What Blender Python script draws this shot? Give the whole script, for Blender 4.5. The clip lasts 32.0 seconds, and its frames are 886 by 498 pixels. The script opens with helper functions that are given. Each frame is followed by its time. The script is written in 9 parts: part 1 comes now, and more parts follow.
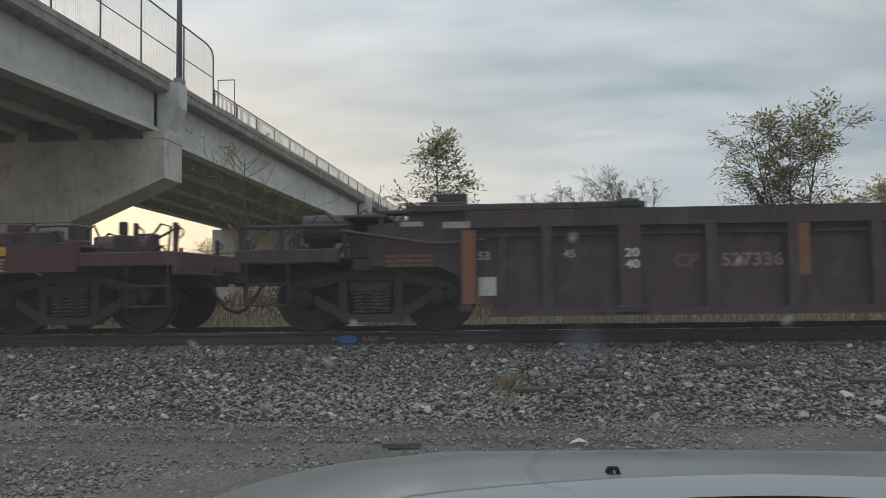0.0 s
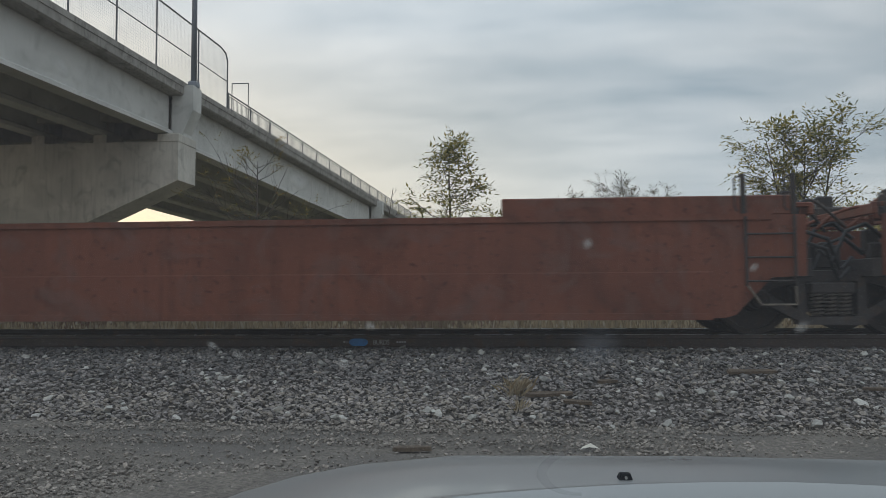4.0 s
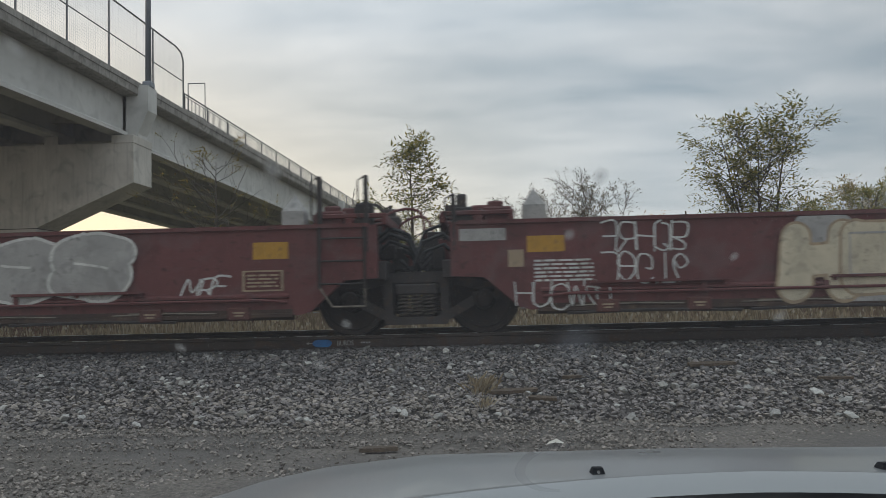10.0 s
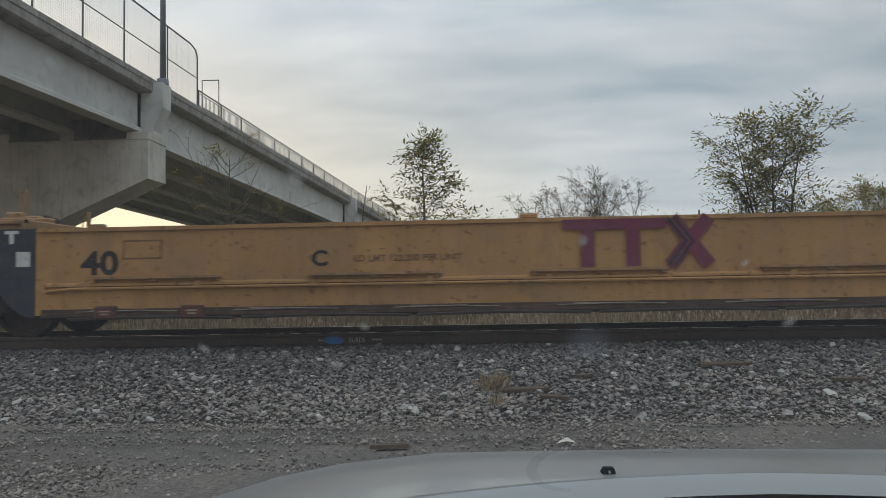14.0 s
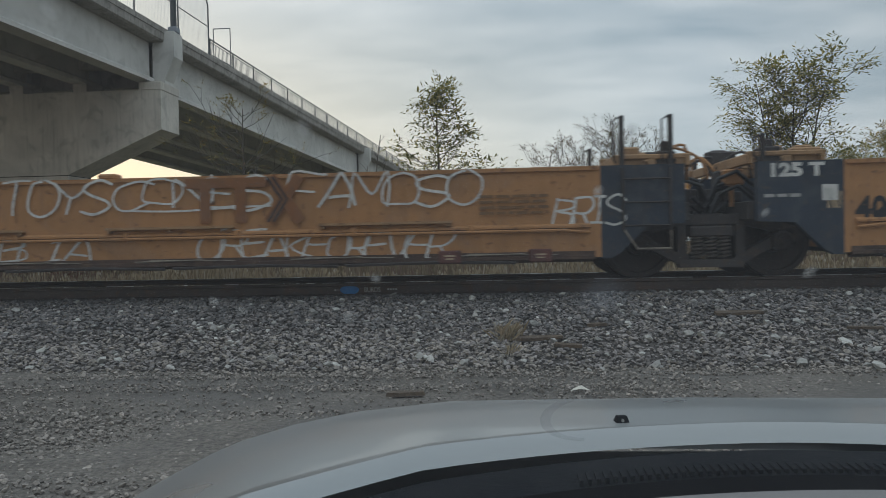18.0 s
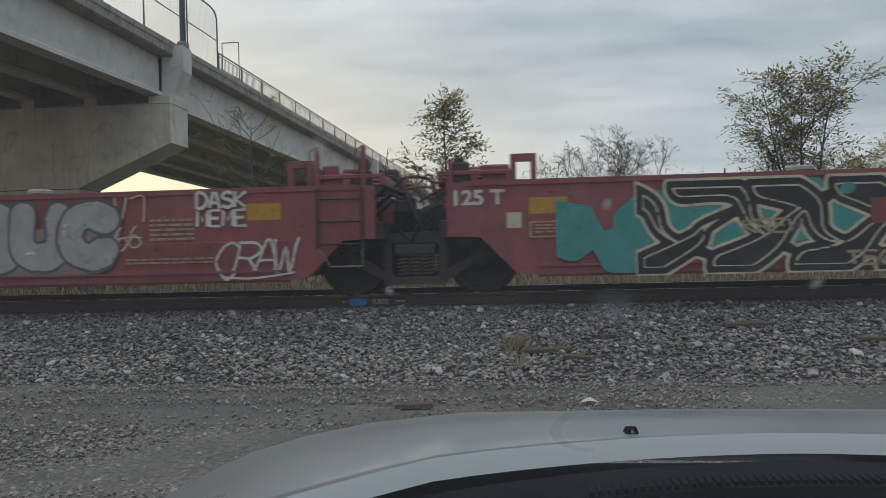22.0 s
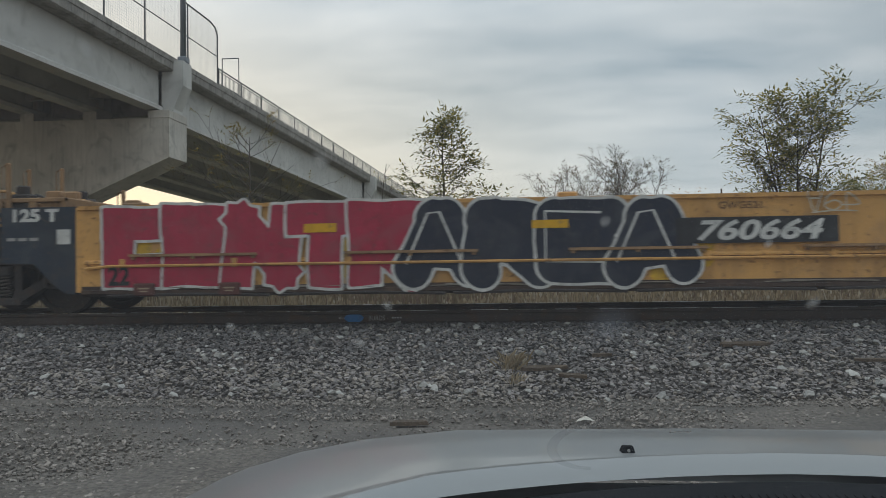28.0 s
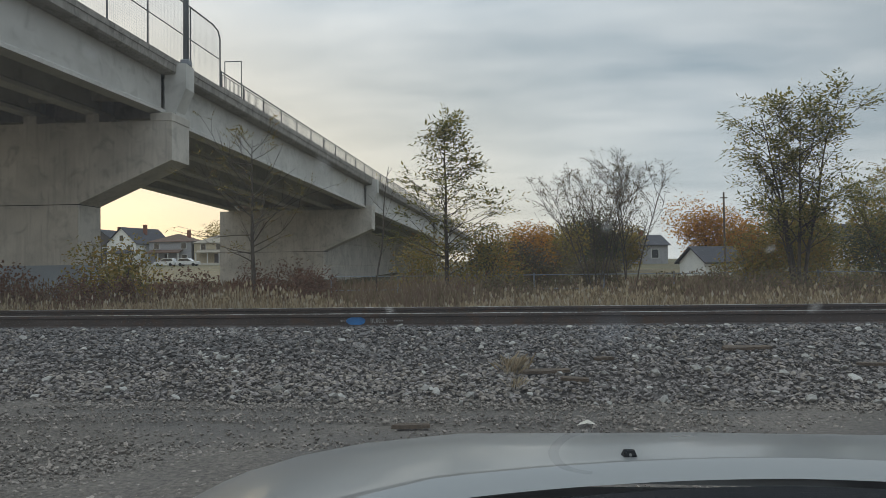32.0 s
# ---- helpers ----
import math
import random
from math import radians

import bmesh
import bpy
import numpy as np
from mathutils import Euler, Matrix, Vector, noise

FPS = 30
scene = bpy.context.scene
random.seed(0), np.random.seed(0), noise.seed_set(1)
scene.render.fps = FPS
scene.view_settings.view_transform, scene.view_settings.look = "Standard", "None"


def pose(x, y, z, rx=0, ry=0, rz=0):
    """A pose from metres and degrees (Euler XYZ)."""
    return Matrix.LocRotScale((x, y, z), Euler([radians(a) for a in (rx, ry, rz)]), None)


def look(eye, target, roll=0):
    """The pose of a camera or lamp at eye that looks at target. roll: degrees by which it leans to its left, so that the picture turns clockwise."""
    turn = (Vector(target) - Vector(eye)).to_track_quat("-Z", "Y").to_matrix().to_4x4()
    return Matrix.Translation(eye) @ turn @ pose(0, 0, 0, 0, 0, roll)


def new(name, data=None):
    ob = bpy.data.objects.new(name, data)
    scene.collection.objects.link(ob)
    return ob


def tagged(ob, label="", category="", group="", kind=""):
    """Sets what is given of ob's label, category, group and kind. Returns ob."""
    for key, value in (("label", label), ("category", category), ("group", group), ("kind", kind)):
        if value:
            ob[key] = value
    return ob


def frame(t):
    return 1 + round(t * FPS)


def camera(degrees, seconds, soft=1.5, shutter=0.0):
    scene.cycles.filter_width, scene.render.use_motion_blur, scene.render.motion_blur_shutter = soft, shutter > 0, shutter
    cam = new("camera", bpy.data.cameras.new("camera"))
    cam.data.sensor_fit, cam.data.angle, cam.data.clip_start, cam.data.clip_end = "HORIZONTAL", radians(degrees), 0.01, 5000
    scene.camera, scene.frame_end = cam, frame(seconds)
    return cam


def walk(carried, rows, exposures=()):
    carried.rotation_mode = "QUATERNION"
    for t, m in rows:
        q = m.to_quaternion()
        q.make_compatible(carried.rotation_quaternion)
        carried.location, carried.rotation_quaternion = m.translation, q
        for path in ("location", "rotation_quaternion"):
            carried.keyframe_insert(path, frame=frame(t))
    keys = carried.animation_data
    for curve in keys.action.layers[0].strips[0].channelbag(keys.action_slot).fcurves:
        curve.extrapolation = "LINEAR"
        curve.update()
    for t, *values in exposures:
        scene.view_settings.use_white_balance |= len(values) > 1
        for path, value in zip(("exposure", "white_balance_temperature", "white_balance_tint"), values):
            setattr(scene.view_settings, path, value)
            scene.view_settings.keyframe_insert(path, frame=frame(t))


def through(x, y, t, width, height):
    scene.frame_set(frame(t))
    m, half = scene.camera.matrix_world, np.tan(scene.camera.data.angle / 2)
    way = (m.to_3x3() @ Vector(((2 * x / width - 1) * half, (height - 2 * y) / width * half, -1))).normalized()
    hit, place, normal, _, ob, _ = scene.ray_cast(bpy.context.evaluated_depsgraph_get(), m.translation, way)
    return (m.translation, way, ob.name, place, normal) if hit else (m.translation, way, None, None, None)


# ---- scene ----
cam = camera(61.9, 32.0, 0.4, 0.07)
PATH = [
    (0, (0.016, -0.015, 1.241), (-0.117, 1.978, 1.337), -0.8),
    (0.5, (0.014, -0.018, 1.242), (-0.124, 1.975, 1.339), -0.6),
    (1, (0.015, -0.025, 1.244), (-0.14, 1.966, 1.34), -0.6),
    (1.5, (0.015, -0.026, 1.244), (-0.15, 1.965, 1.34), -0.7),
    (2, (0.014, -0.022, 1.243), (-0.151, 1.968, 1.342), -0.7),
    (2.5, (0.014, -0.022, 1.241), (-0.151, 1.969, 1.344), -0.6),
    (4.5, (0.013, -0.02, 1.242), (-0.15, 1.97, 1.349), -0.3),
    (5, (0.012, -0.031, 1.245), (-0.15, 1.959, 1.352), -0.3),
    (5.5, (0.015, -0.016, 1.243), (-0.173, 1.975, 1.278), -0.3),
    (6, (-0.043, 0.008, 1.248), (-0.268, 1.991, 1.113), 1.3),
    (6.5, (-0.044, -0.023, 1.243), (-0.245, 1.961, 1.09), 1.9),
    (7, (-0.038, -0.026, 1.257), (-0.181, 1.956, 1.033), -0.1),
    (7.5, (-0.024, 0.026, 1.238), (-0.017, 2.014, 1.018), -1.2),
    (8, (-0.011, 0.017, 1.237), (0.025, 2.015, 1.14), -0.2),
    (8.5, (-0.011, -0.024, 1.242), (0.007, 1.976, 1.246), -1.8),
    (9, (0.023, -0.002, 1.241), (0.065, 1.996, 1.319), -4.3),
    (9.5, (0.004, -0.008, 1.241), (-0.044, 1.99, 1.329), -2.4),
    (10, (0.003, -0.007, 1.239), (-0.059, 1.989, 1.342), -1.4),
    (10.5, (0.004, -0.01, 1.24), (-0.07, 1.985, 1.364), -1.2),
    (11, (0.004, -0.011, 1.24), (-0.077, 1.983, 1.377), -1.2),
    (11.5, (0.002, -0.018, 1.242), (-0.082, 1.975, 1.387), -1.2),
    (12, (0.002, -0.012, 1.24), (-0.084, 1.981, 1.388), -1.2),
    (12.5, (0.003, -0.001, 1.24), (-0.091, 1.993, 1.35), -1.1),
    (13, (0.005, 0.005, 1.237), (-0.091, 2.001, 1.334), -1.1),
    (13.5, (0.003, -0.008, 1.24), (-0.092, 1.987, 1.337), -1.1),
    (14, (0.001, -0.018, 1.243), (-0.093, 1.978, 1.34), -1.0),
    (14.5, (0.005, -0.001, 1.239), (-0.089, 1.994, 1.337), -1.1),
    (16.5, (0.004, -0.008, 1.24), (-0.093, 1.987, 1.339), -1.2),
    (17, (0.0, 0.001, 1.238), (-0.106, 1.998, 1.279), -1.0),
    (17.5, (0.003, 0.001, 1.242), (-0.126, 1.996, 1.208), -1.0),
    (18, (0.002, -0.01, 1.244), (-0.134, 1.985, 1.206), -1.2),
    (18.5, (0.004, -0.004, 1.243), (-0.135, 1.991, 1.204), -1.3),
    (19, (0.003, -0.003, 1.242), (-0.134, 1.992, 1.205), -1.3),
    (19.5, (0.004, -0.001, 1.242), (-0.133, 1.994, 1.205), -1.4),
    (20, (0.003, -0.006, 1.243), (-0.134, 1.989, 1.207), -1.5),
    (20.5, (0.002, -0.013, 1.244), (-0.141, 1.982, 1.211), -1.5),
    (21, (0.004, -0.005, 1.241), (-0.148, 1.989, 1.223), -1.4),
    (21.5, (0.002, -0.014, 1.243), (-0.153, 1.979, 1.235), -1.4),
    (22, (0.0, -0.02, 1.245), (-0.156, 1.974, 1.239), -1.4),
    (22.5, (0.001, -0.015, 1.243), (-0.155, 1.979, 1.24), -1.4),
    (23, (0.0, -0.017, 1.243), (-0.155, 1.977, 1.246), -1.3),
    (23.5, (0.002, -0.016, 1.243), (-0.152, 1.978, 1.259), -1.3),
    (24, (0.0, -0.023, 1.244), (-0.153, 1.971, 1.272), -1.3),
    (24.5, (0.0, -0.022, 1.243), (-0.152, 1.972, 1.276), -1.2),
    (25, (-0.003, -0.031, 1.246), (-0.154, 1.963, 1.283), -1.0),
    (25.5, (-0.001, -0.023, 1.245), (-0.151, 1.971, 1.283), -1.0),
    (27.5, (-0.001, -0.029, 1.247), (-0.149, 1.965, 1.285), -0.9),
    (28, (-0.001, -0.022, 1.244), (-0.148, 1.972, 1.284), -0.8),
    (28.5, (-0.001, -0.031, 1.246), (-0.155, 1.963, 1.287), -0.8),
    (29, (0.0, -0.02, 1.243), (-0.153, 1.974, 1.285), -0.7),
    (29.5, (0.0, -0.02, 1.243), (-0.153, 1.973, 1.287), -0.7),
    (30, (-0.001, -0.023, 1.244), (-0.153, 1.97, 1.29), -0.7),
    (30.5, (0.0, -0.028, 1.246), (-0.155, 1.966, 1.292), -0.7),
    (31, (0.0, -0.02, 1.244), (-0.155, 1.973, 1.291), -0.8),
    (31.5, (0.001, -0.017, 1.244), (-0.152, 1.976, 1.292), -0.7),
    (32, (-0.001, -0.023, 1.245), (-0.153, 1.97, 1.293), -0.7),
]
walk(cam, [(t, look(eye, target, roll)) for t, eye, target, roll in PATH], [
    (0, 0.03, 6560, 12), (2.5, 0.0, 6560, 12), (5.2, 0.0, 6400, 10), (6.0, 0.18, 6400, 10), (7.0, 0.48, 6420, 10), (7.5, 0.35, 6400, 10), (8.0, 0.14, 6380, 10), (8.8, 0.05, 6480, 11), (9.6, 0.03, 6560, 12),
    (13.5, 0.03, 6560, 12), (16.8, 0.0, 6320, 9), (18.2, 0.0, 6320, 9), (19.0, 0.0, 6460, 10), (20.0, 0.0, 6400, 10), (21.0, 0.0, 6300, 9), (22.2, 0.0, 6450, 10), (25, 0.02, 6520, 10), (32, 0.0, 6500, 10)])

# ---- world and light: a low sun behind thin, streaked cloud, ahead and to the left ----
SUN_EL, SUN_AZ = radians(14), radians(-38)
world = bpy.data.worlds.new("overcast_evening")
scene.world = world
world.use_nodes = True
wn = world.node_tree
wn.nodes.clear()


def wnode(kind, **values):
    n = wn.nodes.new(kind)
    for k, v in values.items():
        n.inputs[k].default_value = v
    return n


sky = wnode("ShaderNodeTexSky")
sky.sky_type, sky.sun_disc = "NISHITA", False
sky.sun_elevation, sky.sun_rotation = SUN_EL, SUN_AZ
sky.air_density, sky.dust_density = 1.0, 2.0
coord = wnode("ShaderNodeTexCoord")
split = wnode("ShaderNodeSeparateXYZ")
wn.links.new(coord.outputs["Generated"], split.inputs[0])
# cloud sheet: the view direction laid onto a flat layer overhead
lift = wnode("ShaderNodeMath")
lift.operation = "ADD"
lift.inputs[1].default_value = 0.16
wn.links.new(split.outputs["Z"], lift.inputs[0])
floor_z = wnode("ShaderNodeMath")
floor_z.operation = "MAXIMUM"
floor_z.inputs[1].default_value = 0.06
wn.links.new(lift.outputs[0], floor_z.inputs[0])
plane = wnode("ShaderNodeCombineXYZ")
for axis in ("X", "Y"):
    d = wnode("ShaderNodeMath")
    d.operation = "DIVIDE"
    wn.links.new(split.outputs[axis], d.inputs[0])
    wn.links.new(floor_z.outputs[0], d.inputs[1])
    wn.links.new(d.outputs[0], plane.inputs[axis])
stretch = wnode("ShaderNodeMapping")
stretch.inputs["Rotation"].default_value = (0, 0, radians(18))
stretch.inputs["Scale"].default_value = (0.55, 1.05, 1.0)
wn.links.new(plane.outputs[0], stretch.inputs[0])
cloud = wnode("ShaderNodeTexNoise", Scale=1.9, Detail=9.0, Roughness=0.56, Distortion=0.12)
wn.links.new(stretch.outputs[0], cloud.inputs["Vector"])
sheet = wnode("ShaderNodeValToRGB")
sheet.color_ramp.elements[0].position, sheet.color_ramp.elements[1].position = 0.33, 0.70
sheet.color_ramp.elements[0].color = (0.39, 0.485, 0.55, 1)
sheet.color_ramp.elements[1].color = (0.77, 0.83, 0.85, 1)
wn.links.new(cloud.outputs["Fac"], sheet.inputs["Fac"])
# warm brightness low over the horizon, on the sun's side
low = wnode("ShaderNodeMapRange")
low.inputs["From Min"].default_value, low.inputs["From Max"].default_value = 0.0, 0.34
low.inputs["To Min"].default_value, low.inputs["To Max"].default_value = 1.0, 0.0
wn.links.new(split.outputs["Z"], low.inputs["Value"])
side = wnode("ShaderNodeMapRange")
side.inputs["From Min"].default_value, side.inputs["From Max"].default_value = 0.25, -0.55
wn.links.new(split.outputs["X"], side.inputs["Value"])
glow = wnode("ShaderNodeMath")
glow.operation = "MULTIPLY"
wn.links.new(low.outputs[0], glow.inputs[0])
wn.links.new(side.outputs[0], glow.inputs[1])
warm = wnode("ShaderNodeMix")
warm.data_type = "RGBA"
warm.inputs["B"].default_value = (1.05, 0.86, 0.52, 1)
wn.links.new(glow.outputs[0], warm.inputs["Factor"])
wn.links.new(sheet.outputs[0], warm.inputs["A"])
pale = wnode("ShaderNodeMix")
pale.data_type = "RGBA"
pale.inputs["B"].default_value = (0.72, 0.78, 0.80, 1)
haze = wnode("ShaderNodeMapRange")
haze.inputs["From Min"].default_value, haze.inputs["From Max"].default_value = 0.0, 0.22
haze.inputs["To Min"].default_value, haze.inputs["To Max"].default_value = 0.75, 0.0
wn.links.new(split.outputs["Z"], haze.inputs["Value"])
wn.links.new(haze.outputs[0], pale.inputs["Factor"])
wn.links.new(sheet.outputs[0], pale.inputs["A"])
wn.links.new(pale.outputs["Result"], warm.inputs["A"])
clear_bg = wnode("ShaderNodeBackground", Strength=0.10)
cloud_bg = wnode("ShaderNodeBackground", Strength=0.92)
wn.links.new(sky.outputs[0], clear_bg.inputs["Color"])
wn.links.new(warm.outputs["Result"], cloud_bg.inputs["Color"])
# an overcast sky is brightest overhead
zenith = wnode("ShaderNodeMapRange")
for k, v in (("From Min", 0.30), ("From Max", 1.0), ("To Min", 0.90), ("To Max", 2.0)):
    zenith.inputs[k].default_value = v
wn.links.new(split.outputs["Z"], zenith.inputs["Value"])
away = wnode("ShaderNodeMapRange")
for k, v in (("From Min", 0.12), ("From Max", 0.55), ("To Min", 1.0), ("To Max", 0.80)):
    away.inputs[k].default_value = v
wn.links.new(split.outputs["X"], away.inputs["Value"])
dim = wnode("ShaderNodeMath")
dim.operation = "MULTIPLY"
wn.links.new(zenith.outputs[0], dim.inputs[0])
wn.links.new(away.outputs[0], dim.inputs[1])
wn.links.new(dim.outputs[0], cloud_bg.inputs["Strength"])
both = wnode("ShaderNodeMixShader", Fac=0.9)
wn.links.new(clear_bg.outputs[0], both.inputs[1])
wn.links.new(cloud_bg.outputs[0], both.inputs[2])
wout = wnode("ShaderNodeOutputWorld")
wn.links.new(both.outputs[0], wout.inputs["Surface"])

sun_data = bpy.data.lights.new("sun", "SUN")
sun_data.energy, sun_data.angle, sun_data.color = 0.7, radians(20), (1.0, 0.88, 0.70)
sun = new("sun", sun_data)
sun.matrix_world = look((0, 0, 0), (-math.sin(SUN_AZ) * math.cos(SUN_EL), -math.cos(SUN_AZ) * math.cos(SUN_EL), -math.sin(SUN_EL)))

# ---- materials ----
MATS = {}


def material(name, base, rough=0.7, metal=0.0, vary=0.25, scale=3.0, grain=0.12, grain_scale=60.0, bump=0.15, stain=None, stain_amount=0.4,
             streak=0.0, per_piece=0.0, per_object=0.0, spec=0.4, tint=None, coat=0.0, wear=None):
    """A procedural surface: base colour, broad variation, fine grain with relief, stains of another colour, and streaks that run down."""
    m = bpy.data.materials.new(name)
    m.use_nodes = True
    nt = m.node_tree
    nt.nodes.clear()
    out = nt.nodes.new("ShaderNodeOutputMaterial")
    b = nt.nodes.new("ShaderNodeBsdfPrincipled")
    b.inputs["Metallic"].default_value = metal
    b.inputs["Specular IOR Level"].default_value = spec
    b.inputs["Coat Weight"].default_value = coat
    b.inputs["Coat Roughness"].default_value = 0.08
    nt.links.new(b.outputs[0], out.inputs[0])
    tc = nt.nodes.new("ShaderNodeTexCoord")

    def noise_tex(s, detail, vec=None, distort=0.0):
        n = nt.nodes.new("ShaderNodeTexNoise")
        n.inputs["Scale"].default_value, n.inputs["Detail"].default_value = s, detail
        n.inputs["Distortion"].default_value = distort
        nt.links.new(vec or tc.outputs["Object"], n.inputs["Vector"])
        return n.outputs["Fac"]

    def ranged(src, a, b0, lo, hi):
        n = nt.nodes.new("ShaderNodeMapRange")
        for k, v in zip(("From Min", "From Max", "To Min", "To Max"), (a, b0, lo, hi)):
            n.inputs[k].default_value = v
        nt.links.new(src, n.inputs["Value"])
        return n.outputs[0]

    def mixed(a, c, fac, mode="MIX"):
        n = nt.nodes.new("ShaderNodeMix")
        n.data_type, n.blend_type = "RGBA", mode
        for key, val in (("A", a), ("B", c), ("Factor", fac)):
            sock = n.inputs[key]
            if hasattr(val, "is_linked"):
                nt.links.new(val, sock)
            else:
                sock.default_value = (*val, 1) if isinstance(val, tuple) and len(val) == 3 else val
        return n.outputs["Result"]

    def grey(src):
        n = nt.nodes.new("ShaderNodeCombineColor")
        for k in ("Red", "Green", "Blue"):
            nt.links.new(src, n.inputs[k])
        return n.outputs[0]

    col = tuple(base)
    broad = noise_tex(scale, 4, distort=0.4)
    col = mixed(col, grey(ranged(broad, 0.3, 0.7, 1 - vary, 1 + vary)), 1.0, "MULTIPLY")
    fine = noise_tex(grain_scale, 5)
    col = mixed(col, grey(ranged(fine, 0.25, 0.75, 1 - grain, 1 + grain)), 1.0, "MULTIPLY")
    if tint:
        col = mixed(col, tuple(tint), ranged(noise_tex(scale * 0.6, 3, distort=0.8), 0.42, 0.62, 0.0, 1.0))
    if stain:
        col = mixed(col, tuple(stain), ranged(noise_tex(scale * 2.3, 8, distort=1.2), 0.52, 0.68, 0.0, stain_amount))
    if streak:
        mp = nt.nodes.new("ShaderNodeMapping")
        mp.inputs["Scale"].default_value = (9.0, 9.0, 0.55)
        nt.links.new(tc.outputs["Object"], mp.inputs[0])
        col = mixed(col, tuple(stain or (0.05, 0.04, 0.035)), ranged(noise_tex(1.0, 5, mp.outputs[0]), 0.5, 0.72, 0.0, streak))
    if wear:
        col = mixed(col, tuple(wear), ranged(noise_tex(14.0, 9, distort=0.6), 0.60, 0.66, 0.0, 0.75))
        mp2 = nt.nodes.new("ShaderNodeMapping")
        mp2.inputs["Scale"].default_value = (28.0, 28.0, 1.3)
        nt.links.new(tc.outputs["Object"], mp2.inputs[0])
        col = mixed(col, tuple(0.55 * v for v in base), ranged(noise_tex(1.0, 4, mp2.outputs[0]), 0.56, 0.74, 0.0, 0.45))
        col = mixed(col, tuple(0.6 * v + 0.05 for v in base), ranged(noise_tex(1.7, 7, distort=1.5), 0.50, 0.66, 0.0, 0.45))
    if per_piece:
        g = nt.nodes.new("ShaderNodeNewGeometry")
        col = mixed(col, grey(ranged(g.outputs["Random Per Island"], 0, 1, 1 - per_piece, 1 + per_piece)), 1.0, "MULTIPLY")
    if per_object:
        oi = nt.nodes.new("ShaderNodeObjectInfo")
        col = mixed(col, grey(ranged(oi.outputs["Random"], 0, 1, 1 - per_object, 1 + per_object)), 1.0, "MULTIPLY")
    nt.links.new(col, b.inputs["Base Color"])
    nt.links.new(ranged(broad, 0.3, 0.7, max(0.02, rough - 0.1), min(1.0, rough + 0.1)), b.inputs["Roughness"])
    if bump:
        bp = nt.nodes.new("ShaderNodeBump")
        bp.inputs["Strength"].default_value, bp.inputs["Distance"].default_value = bump, 0.02
        nt.links.new(fine, bp.inputs["Height"])
        nt.links.new(bp.outputs[0], b.inputs["Normal"])
    MATS[name] = m
    return m


def leafy(name, colours, rough=0.6, through=0.35):
    """Leaves: one of several colours per leaf, light passes through a little."""
    m = bpy.data.materials.new(name)
    m.use_nodes = True
    nt = m.node_tree
    b = nt.nodes["Principled BSDF"]
    g = nt.nodes.new("ShaderNodeNewGeometry")
    r = nt.nodes.new("ShaderNodeValToRGB")
    el = r.color_ramp.elements
    while len(el) < len(colours):
        el.new(0.5)
    for i, c in enumerate(colours):
        el[i].position = i / max(1, len(colours) - 1)
        el[i].color = (*c, 1)
    nt.links.new(g.outputs["Random Per Island"], r.inputs[0])
    nt.links.new(r.outputs[0], b.inputs["Base Color"])
    b.inputs["Roughness"].default_value = rough
    b.inputs["Specular IOR Level"].default_value = 0.25
    tr = nt.nodes.new("ShaderNodeBsdfTranslucent")
    nt.links.new(r.outputs[0], tr.inputs[0])
    mx = nt.nodes.new("ShaderNodeMixShader")
    mx.inputs[0].default_value = through
    nt.links.new(b.outputs[0], mx.inputs[1])
    nt.links.new(tr.outputs[0], mx.inputs[2])
    nt.links.new(mx.outputs[0], nt.nodes["Material Output"].inputs[0])
    MATS[name] = m
    return m


material("dirt", (0.128, 0.113, 0.099), 0.95, vary=0.3, scale=0.7, grain=0.55, grain_scale=34, bump=1.0, tint=(0.112, 0.102, 0.094), stain=(0.085, 0.074, 0.062), stain_amount=0.5)
material("stone", (0.185, 0.167, 0.160), 0.9, vary=0.15, grain=0.3, grain_scale=45, bump=0.3, per_piece=0.5)
material("stone_dark", (0.122, 0.115, 0.114), 0.9, vary=0.15, grain=0.25, grain_scale=45, bump=0.3, per_piece=0.45)
material("stone_pale", (0.33, 0.32, 0.30), 0.9, vary=0.15, grain=0.2, grain_scale=45, bump=0.3, per_piece=0.3)
# bed far darker than its stones: shade in their gaps is coloured in
material("ballast_bed", (0.070, 0.062, 0.057), 0.95, vary=0.3, scale=6, grain=0.5, grain_scale=55, bump=1.0)
material("field", (0.13, 0.105, 0.055), 0.95, vary=0.35, scale=0.15, grain=0.4, grain_scale=6, bump=0.5, tint=(0.10, 0.095, 0.05))
material("concrete", (0.54, 0.505, 0.455), 0.88, vary=0.16, scale=0.7, grain=0.1, grain_scale=35, bump=0.15, stain=(0.2, 0.185, 0.165), stain_amount=0.35, streak=0.25)
material("concrete_painted", (0.30, 0.33, 0.37), 0.85, vary=0.12, scale=1.0, grain=0.08, bump=0.1)
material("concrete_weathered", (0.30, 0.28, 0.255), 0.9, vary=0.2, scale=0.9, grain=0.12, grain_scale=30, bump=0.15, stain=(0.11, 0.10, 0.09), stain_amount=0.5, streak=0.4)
material("rail_grey", (0.12, 0.125, 0.13), 0.6, metal=0.2, vary=0.15, grain=0.1)
material("girder", (0.56, 0.55, 0.525), 0.85, vary=0.12, scale=0.6, grain=0.08, grain_scale=30, bump=0.1, stain=(0.26, 0.25, 0.23), stain_amount=0.3, streak=0.12)
material("galvanised", (0.42, 0.43, 0.44), 0.5, metal=0.6, vary=0.15, grain=0.1)
material("lamp_pole", (0.20, 0.22, 0.25), 0.5, metal=0.3, vary=0.1)
